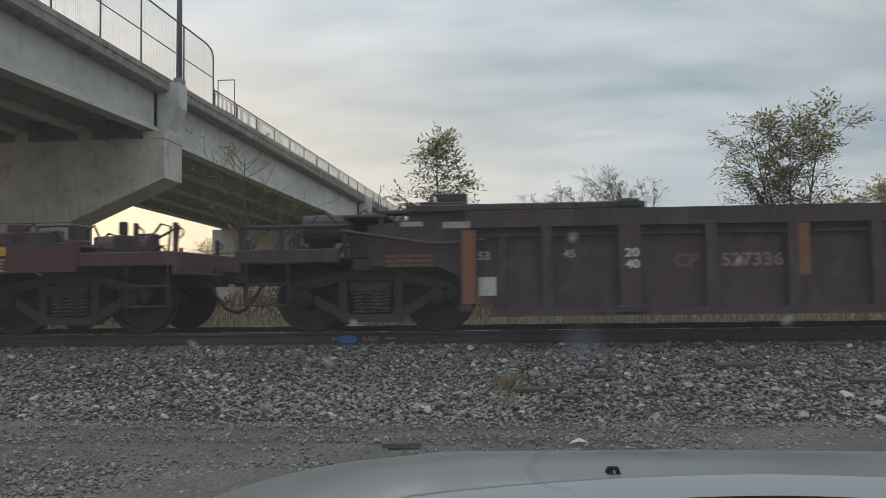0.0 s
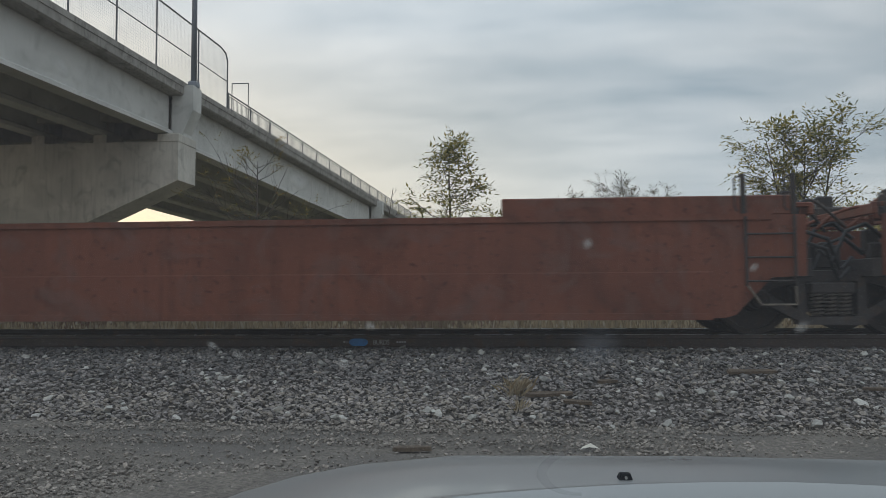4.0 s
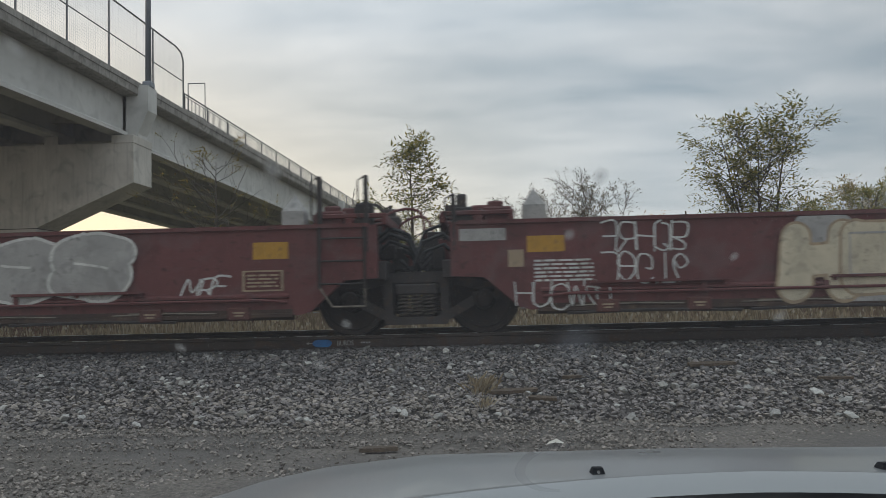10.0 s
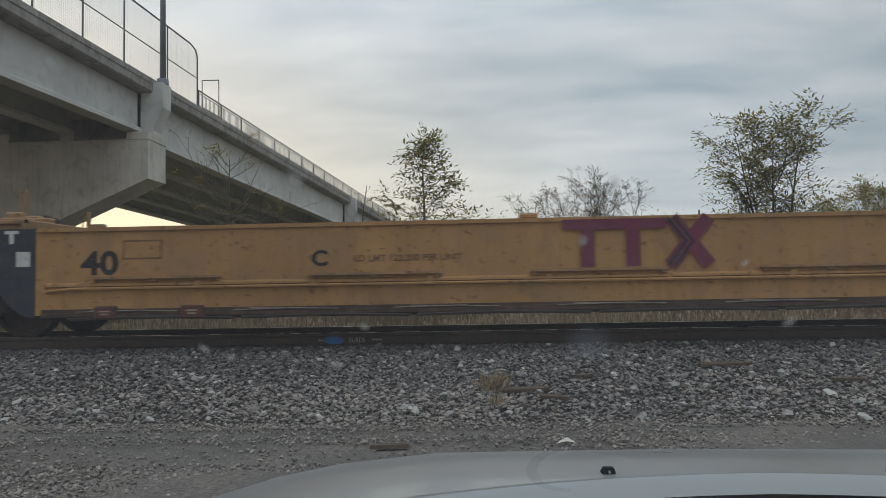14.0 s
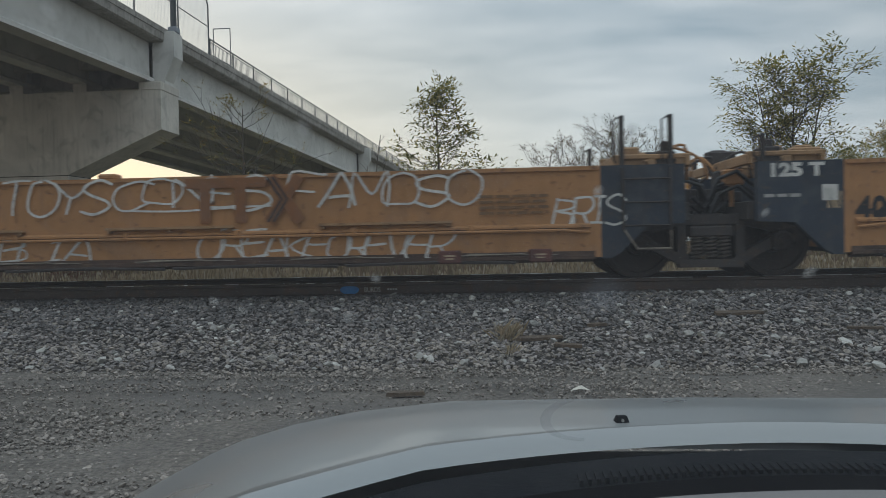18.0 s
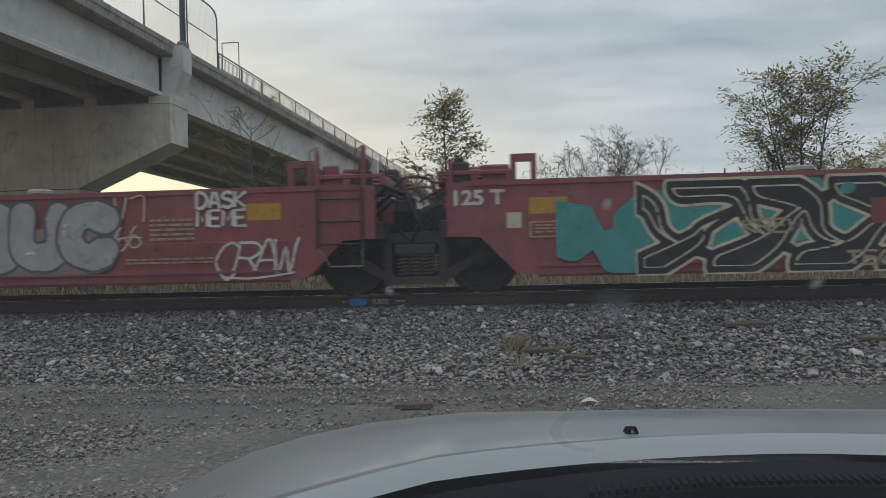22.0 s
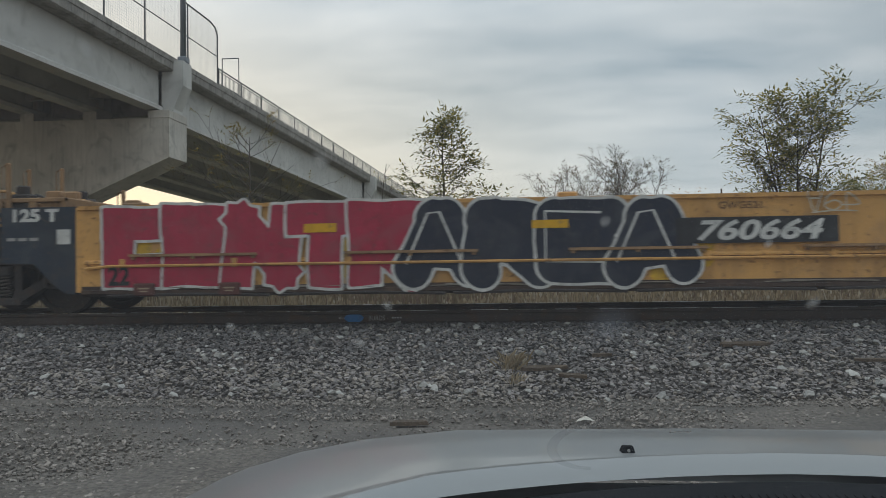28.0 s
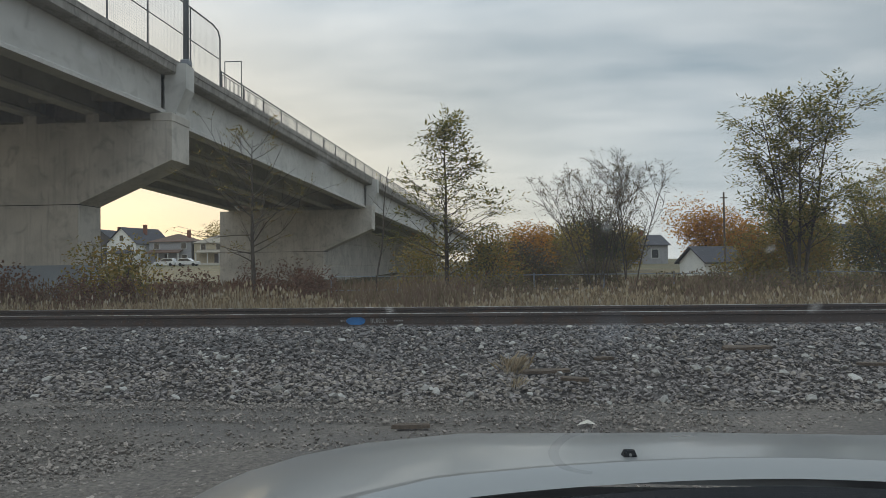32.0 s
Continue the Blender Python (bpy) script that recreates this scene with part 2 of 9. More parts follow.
material("rail_steel", (0.075, 0.06, 0.055), 0.7, metal=0.3, vary=0.25, scale=2, grain=0.2, stain=(0.11, 0.06, 0.035), stain_amount=0.5)
material("rail_head", (0.55, 0.55, 0.55), 0.28, metal=0.95, vary=0.1, grain=0.05)
material("tie_wood", (0.07, 0.06, 0.052), 0.9, vary=0.3, scale=3, grain=0.3, bump=0.5)
material("bark", (0.085, 0.07, 0.058), 0.95, vary=0.3, scale=5, grain=0.3, bump=0.5)
material("twig", (0.10, 0.075, 0.06), 0.95, vary=0.3, scale=5, grain=0.2)
leafy("leaves_green", [(0.085, 0.095, 0.035), (0.13, 0.135, 0.045), (0.21, 0.195, 0.055), (0.38, 0.31, 0.085), (0.10, 0.11, 0.04)], through=0.5)
leafy("leaves_turning", [(0.14, 0.145, 0.045), (0.28, 0.21, 0.05), (0.34, 0.23, 0.045), (0.13, 0.13, 0.04), (0.32, 0.17, 0.04)], through=0.45)
leafy("leaves_orange", [(0.42, 0.16, 0.025), (0.5, 0.24, 0.035), (0.33, 0.18, 0.035), (0.24, 0.12, 0.03)], through=0.45)
leafy("leaves_dark", [(0.045, 0.06, 0.03), (0.07, 0.08, 0.035), (0.095, 0.09, 0.04), (0.06, 0.065, 0.035)])
leafy("leaves_bush", [(0.09, 0.072, 0.04), (0.13, 0.09, 0.045), (0.10, 0.095, 0.04), (0.09, 0.06, 0.04)])
leafy("leaves_red", [(0.11, 0.055, 0.04), (0.15, 0.08, 0.05), (0.09, 0.06, 0.04)])
leafy("dry_grass", [(0.33, 0.25, 0.16), (0.45, 0.37, 0.25), (0.24, 0.18, 0.11), (0.22, 0.18, 0.12), (0.52, 0.46, 0.36)], through=0.45)
leafy("dry_weeds", [(0.15, 0.10, 0.075), (0.23, 0.165, 0.12), (0.13, 0.105, 0.06), (0.30, 0.235, 0.16)], through=0.45)
# train paints: weathered
RUST = (0.060, 0.034, 0.022)
material("paint_yellow", (0.54, 0.292, 0.095), 0.6, vary=0.16, scale=0.7, grain=0.1, stain=(0.22, 0.115, 0.05), stain_amount=0.45, streak=0.28, wear=(0.17, 0.085, 0.045), spec=0.25)
material("paint_faded", (0.335, 0.170, 0.074), 0.65, vary=0.16, scale=0.8, grain=0.08, stain=(0.20, 0.11, 0.05), stain_amount=0.4, streak=0.3, wear=(0.14, 0.075, 0.045), spec=0.25)
material("paint_brown", (0.218, 0.128, 0.086), 0.7, vary=0.2, scale=0.9, grain=0.1, stain=(0.11, 0.065, 0.045), stain_amount=0.5, streak=0.35, wear=(0.09, 0.05, 0.035), spec=0.25)
material("paint_maroon", (0.128, 0.046, 0.045), 0.6, vary=0.15, scale=0.8, grain=0.08, stain=(0.05, 0.026, 0.024), stain_amount=0.4, streak=0.25, wear=(0.06, 0.03, 0.026), spec=0.25)
material("paint_rust_red", (0.155, 0.056, 0.036), 0.7, vary=0.22, scale=0.8, grain=0.1, stain=(0.075, 0.035, 0.025), stain_amount=0.5, streak=0.35, wear=(0.07, 0.032, 0.022), spec=0.25)
material("paint_dark_maroon", (0.092, 0.043, 0.044), 0.65, vary=0.2, scale=0.8, grain=0.08, stain=(0.03, 0.018, 0.018), stain_amount=0.4, streak=0.25, wear=(0.045, 0.025, 0.022), spec=0.25)
material("paint_black_plum", (0.070, 0.048, 0.054), 0.65, vary=0.2, scale=0.8, grain=0.08, stain=(0.03, 0.02, 0.02), stain_amount=0.4, streak=0.25, wear=(0.055, 0.035, 0.03), spec=0.25)
material("paint_red", (0.235, 0.072, 0.080), 0.55, vary=0.14, scale=0.8, grain=0.06, stain=(0.13, 0.035, 0.035), stain_amount=0.35, streak=0.22, wear=(0.11, 0.04, 0.04), spec=0.25)
material("navy", (0.026, 0.035, 0.050), 0.55, vary=0.2, scale=1.2, grain=0.1, stain=(0.06, 0.05, 0.05), stain_amount=0.3, streak=0.2, wear=(0.07, 0.055, 0.05), spec=0.25)
material("under_steel", (0.048, 0.042, 0.041), 0.75, metal=0.2, vary=0.3, scale=3, grain=0.2, bump=0.3, stain=(0.06, 0.04, 0.028), stain_amount=0.4)
material("wheel_steel", (0.038, 0.032, 0.030), 0.6, metal=0.5, vary=0.25, scale=4, grain=0.15, stain=(0.075, 0.045, 0.03), stain_amount=0.4)
material("paint_dusty", (0.365, 0.203, 0.082), 0.65, vary=0.18, scale=0.8, grain=0.1, stain=(0.21, 0.12, 0.055), stain_amount=0.45, streak=0.3, wear=(0.15, 0.08, 0.045), spec=0.25)
material("paint_ochre", (0.30, 0.182, 0.096), 0.7, vary=0.18, scale=0.9, grain=0.1, stain=(0.17, 0.10, 0.055), stain_amount=0.45, streak=0.3, wear=(0.13, 0.075, 0.045), spec=0.25)
material("slot_black", (0.003, 0.003, 0.004), 0.95, vary=0.2, scale=6, grain=0.1, bump=0.0, spec=0.02)
material("truck_steel", (0.050, 0.044, 0.043), 0.8, metal=0.1, vary=0.3, scale=3, grain=0.25, bump=0.3, stain=(0.09, 0.055, 0.035), stain_amount=0.5)
material("spring_steel", (0.10, 0.085, 0.075), 0.7, metal=0.2, vary=0.2, scale=4, grain=0.2)
material("rod_steel", (0.20, 0.17, 0.14), 0.6, metal=0.2, vary=0.3, scale=5, grain=0.2)
material("sill_grime", (0.060, 0.038, 0.030), 0.85, vary=0.35, scale=2.5, grain=0.25, stain=(0.11, 0.07, 0.045), stain_amount=0.6)
material("box_red", (0.095, 0.040, 0.034), 0.8, vary=0.25, scale=4, grain=0.2, stain=(0.05, 0.03, 0.028), stain_amount=0.5)
material("stone_brown", (0.215, 0.190, 0.168), 0.9, vary=0.15, grain=0.3, grain_scale=45, bump=0.3, per_piece=0.5)
material("rubber_hose", (0.016, 0.016, 0.017), 0.6, vary=0.2)
for nm, c in dict(yel=(0.62, 0.34, 0.015), wht=(0.55, 0.54, 0.52), blk=(0.020, 0.020, 0.023), nvy=(0.03, 0.035, 0.07), gry=(0.33, 0.32, 0.31), tan=(0.33, 0.25, 0.17),
                  rust=(0.20, 0.085, 0.035), ochre=(0.42, 0.225, 0.035), gold=(0.42, 0.22, 0.03), crm=(0.50, 0.44, 0.33), org=(0.40, 0.12, 0.025), lbl=(0.26, 0.47, 0.58),
                  dbl=(0.025, 0.075, 0.25), olv=(0.15, 0.16, 0.04), pnk=(0.45, 0.22, 0.25), mint=(0.42, 0.50, 0.44), teal=(0.055, 0.25, 0.24), tur=(0.08, 0.36, 0.38),
                  purp=(0.155, 0.030, 0.060), brn=(0.165, 0.090, 0.040), dst=(0.24, 0.165, 0.165), wrm=(0.43, 0.40, 0.37), mar=(0.10, 0.032, 0.030), red=(0.21, 0.045, 0.045), rsp=(0.34, 0.030, 0.060), nvyg=(0.018, 0.022, 0.038), bry=(0.60, 0.36, 0.03), slate=(0.075, 0.10, 0.13), blu=(0.05, 0.19, 0.46)).items():
    material("ink_" + nm, c, 0.6, vary=0.14, scale=2.5, grain=0.1, grain_scale=50, bump=0.05, stain=tuple(0.5 * v + 0.02 for v in c), stain_amount=0.45, wear=tuple(0.45 * v + 0.03 for v in c), spec=0.25)
# the car that the camera sits in
material("silver_paint", (0.248, 0.258, 0.262), 0.34, metal=0.3, vary=0.03, scale=2, grain=0.03, grain_scale=300, bump=0.0, coat=0.35)
material("black_plastic", (0.004, 0.0055, 0.008), 0.6, vary=0.15, scale=8, grain=0.2, grain_scale=300, bump=0.2, spec=0.035)
material("dash_vinyl", (0.20, 0.19, 0.19), 0.65, vary=0.06, scale=5, grain=0.15, grain_scale=500, bump=0.25)
material("headliner", (0.35, 0.34, 0.33), 0.9, vary=0.05)
# houses
material("siding_white", (0.72, 0.72, 0.70), 0.7, vary=0.08, scale=1)
material("siding_grey", (0.30, 0.30, 0.31), 0.7, vary=0.1, scale=1)
material("siding_tan", (0.40, 0.35, 0.26), 0.7, vary=0.1, scale=1)
material("siding_dark", (0.11, 0.10, 0.10), 0.7, vary=0.1, scale=1)
material("brick_wall", (0.22, 0.10, 0.07), 0.85, vary=0.15, scale=1.5, grain=0.2)
material("roof_dark", (0.075, 0.075, 0.085), 0.9, vary=0.15, scale=2, grain=0.25, grain_scale=12)
material("roof_brown", (0.13, 0.085, 0.065), 0.9, vary=0.15, scale=2, grain=0.25, grain_scale=12)
material("roof_pale", (0.30, 0.27, 0.22), 0.9, vary=0.15, scale=2, grain=0.2, grain_scale=12)
material("window_glass", (0.02, 0.025, 0.03), 0.08, vary=0.1, spec=0.8)
material("trim_white", (0.6, 0.6, 0.58), 0.6, vary=0.05)
material("car_white", (0.62, 0.63, 0.64), 0.3, vary=0.03, coat=0.6)
material("wood_pole", (0.12, 0.095, 0.075), 0.9, vary=0.2, scale=3)
material("paper", (0.55, 0.52, 0.46), 0.9, vary=0.1)
material("plank_wood", (0.10, 0.075, 0.055), 0.9, vary=0.3, scale=9, grain=0.3, bump=0.5)

# ---- mesh building ----
class M:
    """Collects vertices and faces for one mesh."""

    def __init__(self):
        self.v, self.f = [], []

    def add(self, vs, fs):
        o = len(self.v)
        self.v += vs
        self.f += [tuple(i + o for i in f) for f in fs]
        return self

    def box(self, x0, x1, y0, y1, z0, z1, c=0.0):
        if not c:
            vs = [(x, y, z) for x in (x0, x1) for y in (y0, y1) for z in (z0, z1)]
            return self.add(vs, [(0, 1, 3, 2), (4, 6, 7, 5), (0, 4, 5, 1), (2, 3, 7, 6), (0, 2, 6, 4), (1, 5, 7, 3)])
        c = min(c, (x1 - x0) / 3, (y1 - y0) / 3, (z1 - z0) / 3)
        idx, vs = {}, []
        lo, hi = (x0, y0, z0), (x1, y1, z1)
        for sx in (0, 1):
            for sy in (0, 1):
                for sz in (0, 1):
                    for a in range(3):
                        p = []
                        for k, sgn in enumerate((sx, sy, sz)):
                            base, inn = (hi[k], -c) if sgn else (lo[k], c)
                            p.append(base if k == a else base + inn)
                        idx[sx, sy, sz, a] = len(vs)
                        vs.append(tuple(p))
        fs = []
        for a in range(3):
            b, d = (a + 1) % 3, (a + 2) % 3
            for sa in (0, 1):
                def key(sb, sd, ax=a):
                    k = [0, 0, 0]
                    k[a], k[b], k[d] = sa, sb, sd
                    return idx[k[0], k[1], k[2], ax]
                q = [key(0, 0), key(1, 0), key(1, 1), key(0, 1)]
                fs.append(tuple(q if sa else q[::-1]))
            for sb in (0, 1):
                for sd in (0, 1):
                    def edge(sa, ax):
                        k = [0, 0, 0]
                        k[a], k[b], k[d] = sa, sb, sd
                        return idx[k[0], k[1], k[2], ax]
                    q = [edge(0, b), edge(1, b), edge(1, d), edge(0, d)]
                    fs.append(tuple(q if sb == sd else q[::-1]))
        for sx in (0, 1):
            for sy in (0, 1):
                for sz in (0, 1):
                    q = [idx[sx, sy, sz, a] for a in range(3)]
                    fs.append(tuple(q if (sx + sy + sz) % 2 else q[::-1]))
        return self.add(vs, fs)

    def prism(self, pts, y0, y1):
        """An outline in x and z, drawn out along y."""
        n = len(pts)
        area = sum(pts[i][0] * pts[(i + 1) % n][1] - pts[(i + 1) % n][0] * pts[i][1] for i in range(n))
        if area < 0:
            pts = pts[::-1]
        vs = [(x, y0, z) for x, z in pts] + [(x, y1, z) for x, z in pts]
        fs = [tuple(range(n)), tuple(range(2 * n - 1, n - 1, -1))]
        fs += [((i + 1) % n, i, n + i, n + (i + 1) % n) for i in range(n)]
        return self.add(vs, fs)

    def sweep_x(self, pts, x0, x1):
        """An outline in y and z, drawn out along x."""
        n = len(pts)
        vs = [(x0, y, z) for y, z in pts] + [(x1, y, z) for y, z in pts]
        fs = [tuple(range(n - 1, -1, -1)), tuple(range(n, 2 * n))]
        fs += [(i, (i + 1) % n, n + (i + 1) % n, n + i) for i in range(n)]
        return self.add(vs, fs)

    def tube(self, pts, r, n=6, r1=None, cap=True):
        pts = [Vector(p) for p in pts]
        r1 = r if r1 is None else r1
        vs, fs, ref = [], [], None
        for i, p in enumerate(pts):
            d = (pts[min(i + 1, len(pts) - 1)] - pts[max(i - 1, 0)]).normalized()
            if ref is None:
                ref = d.orthogonal().normalized()
            ref = (ref - d * ref.dot(d)).normalized()
            up = d.cross(ref)
            rad = r + (r1 - r) * i / max(1, len(pts) - 1)
            vs += [tuple(p + (ref * math.cos(2 * math.pi * k / n) + up * math.sin(2 * math.pi * k / n)) * rad) for k in range(n)]
        for i in range(len(pts) - 1):
            fs += [(i * n + k, i * n + (k + 1) % n, (i + 1) * n + (k + 1) % n, (i + 1) * n + k) for k in range(n)]
        if cap:
            fs += [tuple(range(n - 1, -1, -1)), tuple(range((len(pts) - 1) * n, len(pts) * n))]
        return self.add(vs, fs)

    def bar(self, p, q, w, h):
        """A straight bar of w across and h high between two points of one x, z plane direction."""
        p, q = Vector(p), Vector(q)
        d = (q - p).normalized()
        a = d.cross(Vector((0, 1, 0))).normalized() * h / 2
        b = Vector((0, w / 2, 0))
        vs = [tuple(e + s * a + t * b) for e in (p, q) for s, t in ((-1, -1), (1, -1), (1, 1), (-1, 1))]
        return self.add(vs, [(3, 2, 1, 0), (4, 5, 6, 7), (0, 1, 5, 4), (1, 2, 6, 5), (2, 3, 7, 6), (3, 0, 4, 7)])

    def lathe_y(self, profile, cx, cz, n=20):
        """Rings (radius, y) turned about an axle along y."""
        vs, fs = [], []
        for r, y in profile:
            vs += [(cx + r * math.cos(2 * math.pi * k / n), y, cz + r * math.sin(2 * math.pi * k / n)) for k in range(n)]
        for i in range(len(profile) - 1):
            fs += [(i * n + k, i * n + (k + 1) % n, (i + 1) * n + (k + 1) % n, (i + 1) * n + k) for k in range(n)]
        return self.add(vs, fs + [tuple(range(n - 1, -1, -1)), tuple(range((len(profile) - 1) * n, len(profile) * n))])

    def mesh(self, name, mat, smooth=False):
        me = bpy.data.meshes.new(name)
        me.from_pydata(self.v, [], self.f)
        me.materials.append(MATS[mat])
        if smooth:
            me.shade_smooth()
        me.update()
        return me


def part(name, data, parent=None, label="", at=None, mat=None, smooth=False):
    """Links a mesh, or the mesh of a builder, as one object, under a thing if one is given."""
    me = data.mesh(name, mat, smooth) if isinstance(data, M) else data
    ob = new(name, me)
    if parent:
        ob.parent = parent
    if at is not None:
        ob.matrix_basis = at if isinstance(at, Matrix) else Matrix.Translation(at)
    return tagged(ob, label)


def thing(name, label, category, at=None, group="", kind=""):
    ob = new(name)
    ob.empty_display_size = 0.2
    if at is not None:
        ob.matrix_basis = at if isinstance(at, Matrix) else Matrix.Translation(at)
    return tagged(ob, label, category, group, kind)


# letters, made once from the built-in font
GLYPHS = {}


def glyphs(text, shear=0.0, fat=0.0):
    key = (text, shear, fat)
    if key not in GLYPHS:
        c = bpy.data.curves.new("lettering", "FONT")
        c.body, c.shear, c.offset, c.resolution_u = text, shear, fat, 4
        ob = new("lettering", c)
        bpy.context.view_layer.update()
        me = bpy.data.meshes.new_from_object(ob.evaluated_get(bpy.context.evaluated_depsgraph_get()))
        v = np.empty(len(me.vertices) * 3)
        me.vertices.foreach_get("co", v)
        v = v.reshape(-1, 3)[:, :2]
        faces = [tuple(p.vertices) for p in me.polygons]
        bpy.data.objects.remove(ob)
        bpy.data.curves.remove(c)
        bpy.data.meshes.remove(me)
        lo, hi = v.min(0), v.max(0)
        GLYPHS[key] = ((v - lo) / np.maximum(hi - lo, 1e-6), faces)
    return GLYPHS[key]

# ---- ground, track, ballast ----
RAIL_Z, TRACK_Y = 0.63, 10.54


def ground_z(x, y):
    if y < 6.7:
        z = 0.0
    elif y < 13:
        z = 0.0
    elif y < 60:
        z = -0.1
    elif y < 165:
        z = -0.1 + 2.5 * (y - 60) / 105
    else:
        z = 2.4
    return z


def bed_z(y):
    """The ballast's profile across the track."""
    if y < 6.6:
        return -0.02
    if y < 9.3:
        return 0.165 * (y - 6.7)
    if y < 11.8:
        return 0.44
    return max(-0.1, 0.44 - 0.4 * (y - 11.8))


def build_ground():
    xs = [-1500, -600, -250, -120, -60, -30] + [-20 + 0.5 * i for i in range(81)] + [30, 60, 120, 250, 600, 1500]
    ys = [-600, -120, -30] + [-8 + 0.4 * i for i in range(40)] + [8.4, 9, 10, 11, 12, 13, 15, 18, 22, 28, 36, 48, 60, 80, 110, 140, 165, 250, 600, 1500, 3000]
    m = M()
    for y in ys:
        for x in xs:
            z = ground_z(x, y)
            if -20 <= x <= 20 and -8 <= y < 7:
                z += 0.035 * noise.noise((x * 0.35, y * 0.9, 1.7)) + 0.018 * noise.noise((x * 2.1, y * 2.6, 4.0)) + 0.010 * noise.noise((x * 6.0, y * 6.0, 7.0))
            elif y > 12 and y < 60:
                z += 0.12 * noise.noise((x * 0.12, y * 0.12, 0.4))
            m.v.append((x, y, z))
    w = len(xs)
    m.f = [(j * w + i, j * w + i + 1, (j + 1) * w + i + 1, (j + 1) * w + i) for j in range(len(ys) - 1) for i in range(w - 1)]
    near = part("ground", m, mat="dirt", smooth=True)
    tagged(near, "packed brown dirt with loose grey gravel beside the track", "ground", kind="structure")
    # beyond the track the same sheet carries dry field
    near.data.materials.append(MATS["field"])
    for p in near.data.polygons:
        if p.center.y > 12.5:
            p.material_index = 1


build_ground()


def build_ballast():
    xs = [-300, -150, -70, -40, -25] + [-14 + 0.25 * i for i in range(113)] + [25, 40, 70, 150, 300]
    ys = [6.2 + 0.15 * i for i in range(21)] + [9.35, 9.6, 10.5, 11.4, 11.8, 12.2, 12.6, 13.1]
    m = M()
    for y in ys:
        for x in xs:
            z = bed_z(y)
            if y < 9.4:
                z += 0.03 * noise.noise((x * 0.8, y * 1.2, 2.2)) + 0.015 * noise.noise((x * 4, y * 4, 8.0)) - 0.015
            m.v.append((x, y, z))
    w = len(xs)
    m.f = [(j * w + i, j * w + i + 1, (j + 1) * w + i + 1, (j + 1) * w + i) for j in range(len(ys) - 1) for i in range(w - 1)]
    tagged(part("ballast", m, mat="ballast_bed", smooth=True), "grey crushed stone ballast shoulder sloping up to the rails", "ballast", kind="structure")


build_ballast()

STONE_SHAPES = []
rs = random.Random(5)
for _ in range(14):
    pts = [Vector(p).normalized() for p in ((1, 0.1, 0), (-1, 0, 0.1), (0, 1, 0), (0.1, -1, 0), (0, 0, 1), (0, 0.1, -1), (0.7, 0.7, 0.6), (-0.7, 0.6, 0.7), (-0.6, -0.7, 0.6), (0.7, -0.7, 0.5))]
    bm = bmesh.new()
    for p in pts:
        k = rs.uniform(0.65, 1.2)
        bm.verts.new((p.x * k * 1.15, p.y * k * 0.95, p.z * k * 0.75))
    hull = bmesh.ops.convex_hull(bm, input=bm.verts)
    bmesh.ops.delete(bm, geom=[g for g in hull["geom_interior"] if isinstance(g, bmesh.types.BMVert)], context="VERTS")
    bm.verts.index_update()
    STONE_SHAPES.append((np.array([v.co[:] for v in bm.verts]), [[v.index for v in f.verts] for f in bm.faces]))
    bm.free()


def scatter_stones(name, label, mat, count, area, size, zfun, seed, keep=None):
    r = random.Random(seed)
    vs, fs, o = [], [], 0
    x0, x1, y0, y1 = area
    done = 0
    while done < count:
        x, y = r.uniform(x0, x1), r.uniform(y0, y1)
        if keep and not keep(x, y, r):
            continue
        done += 1
        v, f = r.choice(STONE_SHAPES)
        s = size[0] * (size[1] / size[0]) ** (r.random() ** 1.6)
        rot = np.array(Euler((r.uniform(-0.5, 0.5), r.uniform(-0.5, 0.5), r.uniform(0, 6.28))).to_matrix())
        p = (v * s) @ rot.T + np.array((x, y, zfun(x, y) + s * 0.28))
        vs.append(p)
        fs += [tuple(i + o for i in face) for face in f]
        o += len(v)
    me = bpy.data.meshes.new(name)
    me.from_pydata(np.concatenate(vs).tolist(), [], fs)
    me.materials.append(MATS[mat])
    me.update()
    return tagged(new(name, me), label, "stones", kind="stuff")


scatter_stones("ballast_stones", "angular grey crushed stones heaped on the ballast shoulder", "stone", 32000, (-9.5, 9.5, 6.75, 9.72), (0.013, 0.034), lambda x, y: bed_z(y), 1)
scatter_stones("dark_stones", "darker angular stones close to the rail", "stone_dark", 9500, (-9.5, 9.5, 7.9, 9.72), (0.016, 0.040), lambda x, y: bed_z(y) + 0.008, 7,
               keep=lambda x, y, r: r.random() < 0.25 + 0.75 * min(1.0, (y - 7.9) / 1.2))
scatter_stones("brown_stones", "dusty brown stones among the grey ballast", "stone_brown", 9000, (-9.5, 9.5, 6.5, 9.5), (0.014, 0.036), lambda x, y: bed_z(y) + 0.006, 6,
               keep=lambda x, y, r: r.random() < (0.9 if y < 7.6 else 0.35) * (0.6 + 0.8 * noise.noise((x * 0.5, y * 0.9, 6.0))))
scatter_stones("pale_stones", "scattered pale limestone pieces among the grey ballast", "stone_pale", 520, (-9, 9, 6.6, 9.6), (0.024, 0.06), lambda x, y: bed_z(y) + 0.012, 2)
scatter_stones("loose_gravel", "loose grey gravel strewn over packed dirt", "stone_brown", 52000, (-6.5, 6.5, 2.2, 6.95), (0.0045, 0.022), lambda x, y: 0.0, 3,
               keep=lambda x, y, r: r.random() < (0.95 if y > 6.4 else (0.16 if 6.15 < y else 0.75 if 5.85 < y else 0.16 if 5.2 < y else 0.6) + 0.9 * max(0.0, noise.noise((x * 0.5, y * 1.3, 3.0)))))
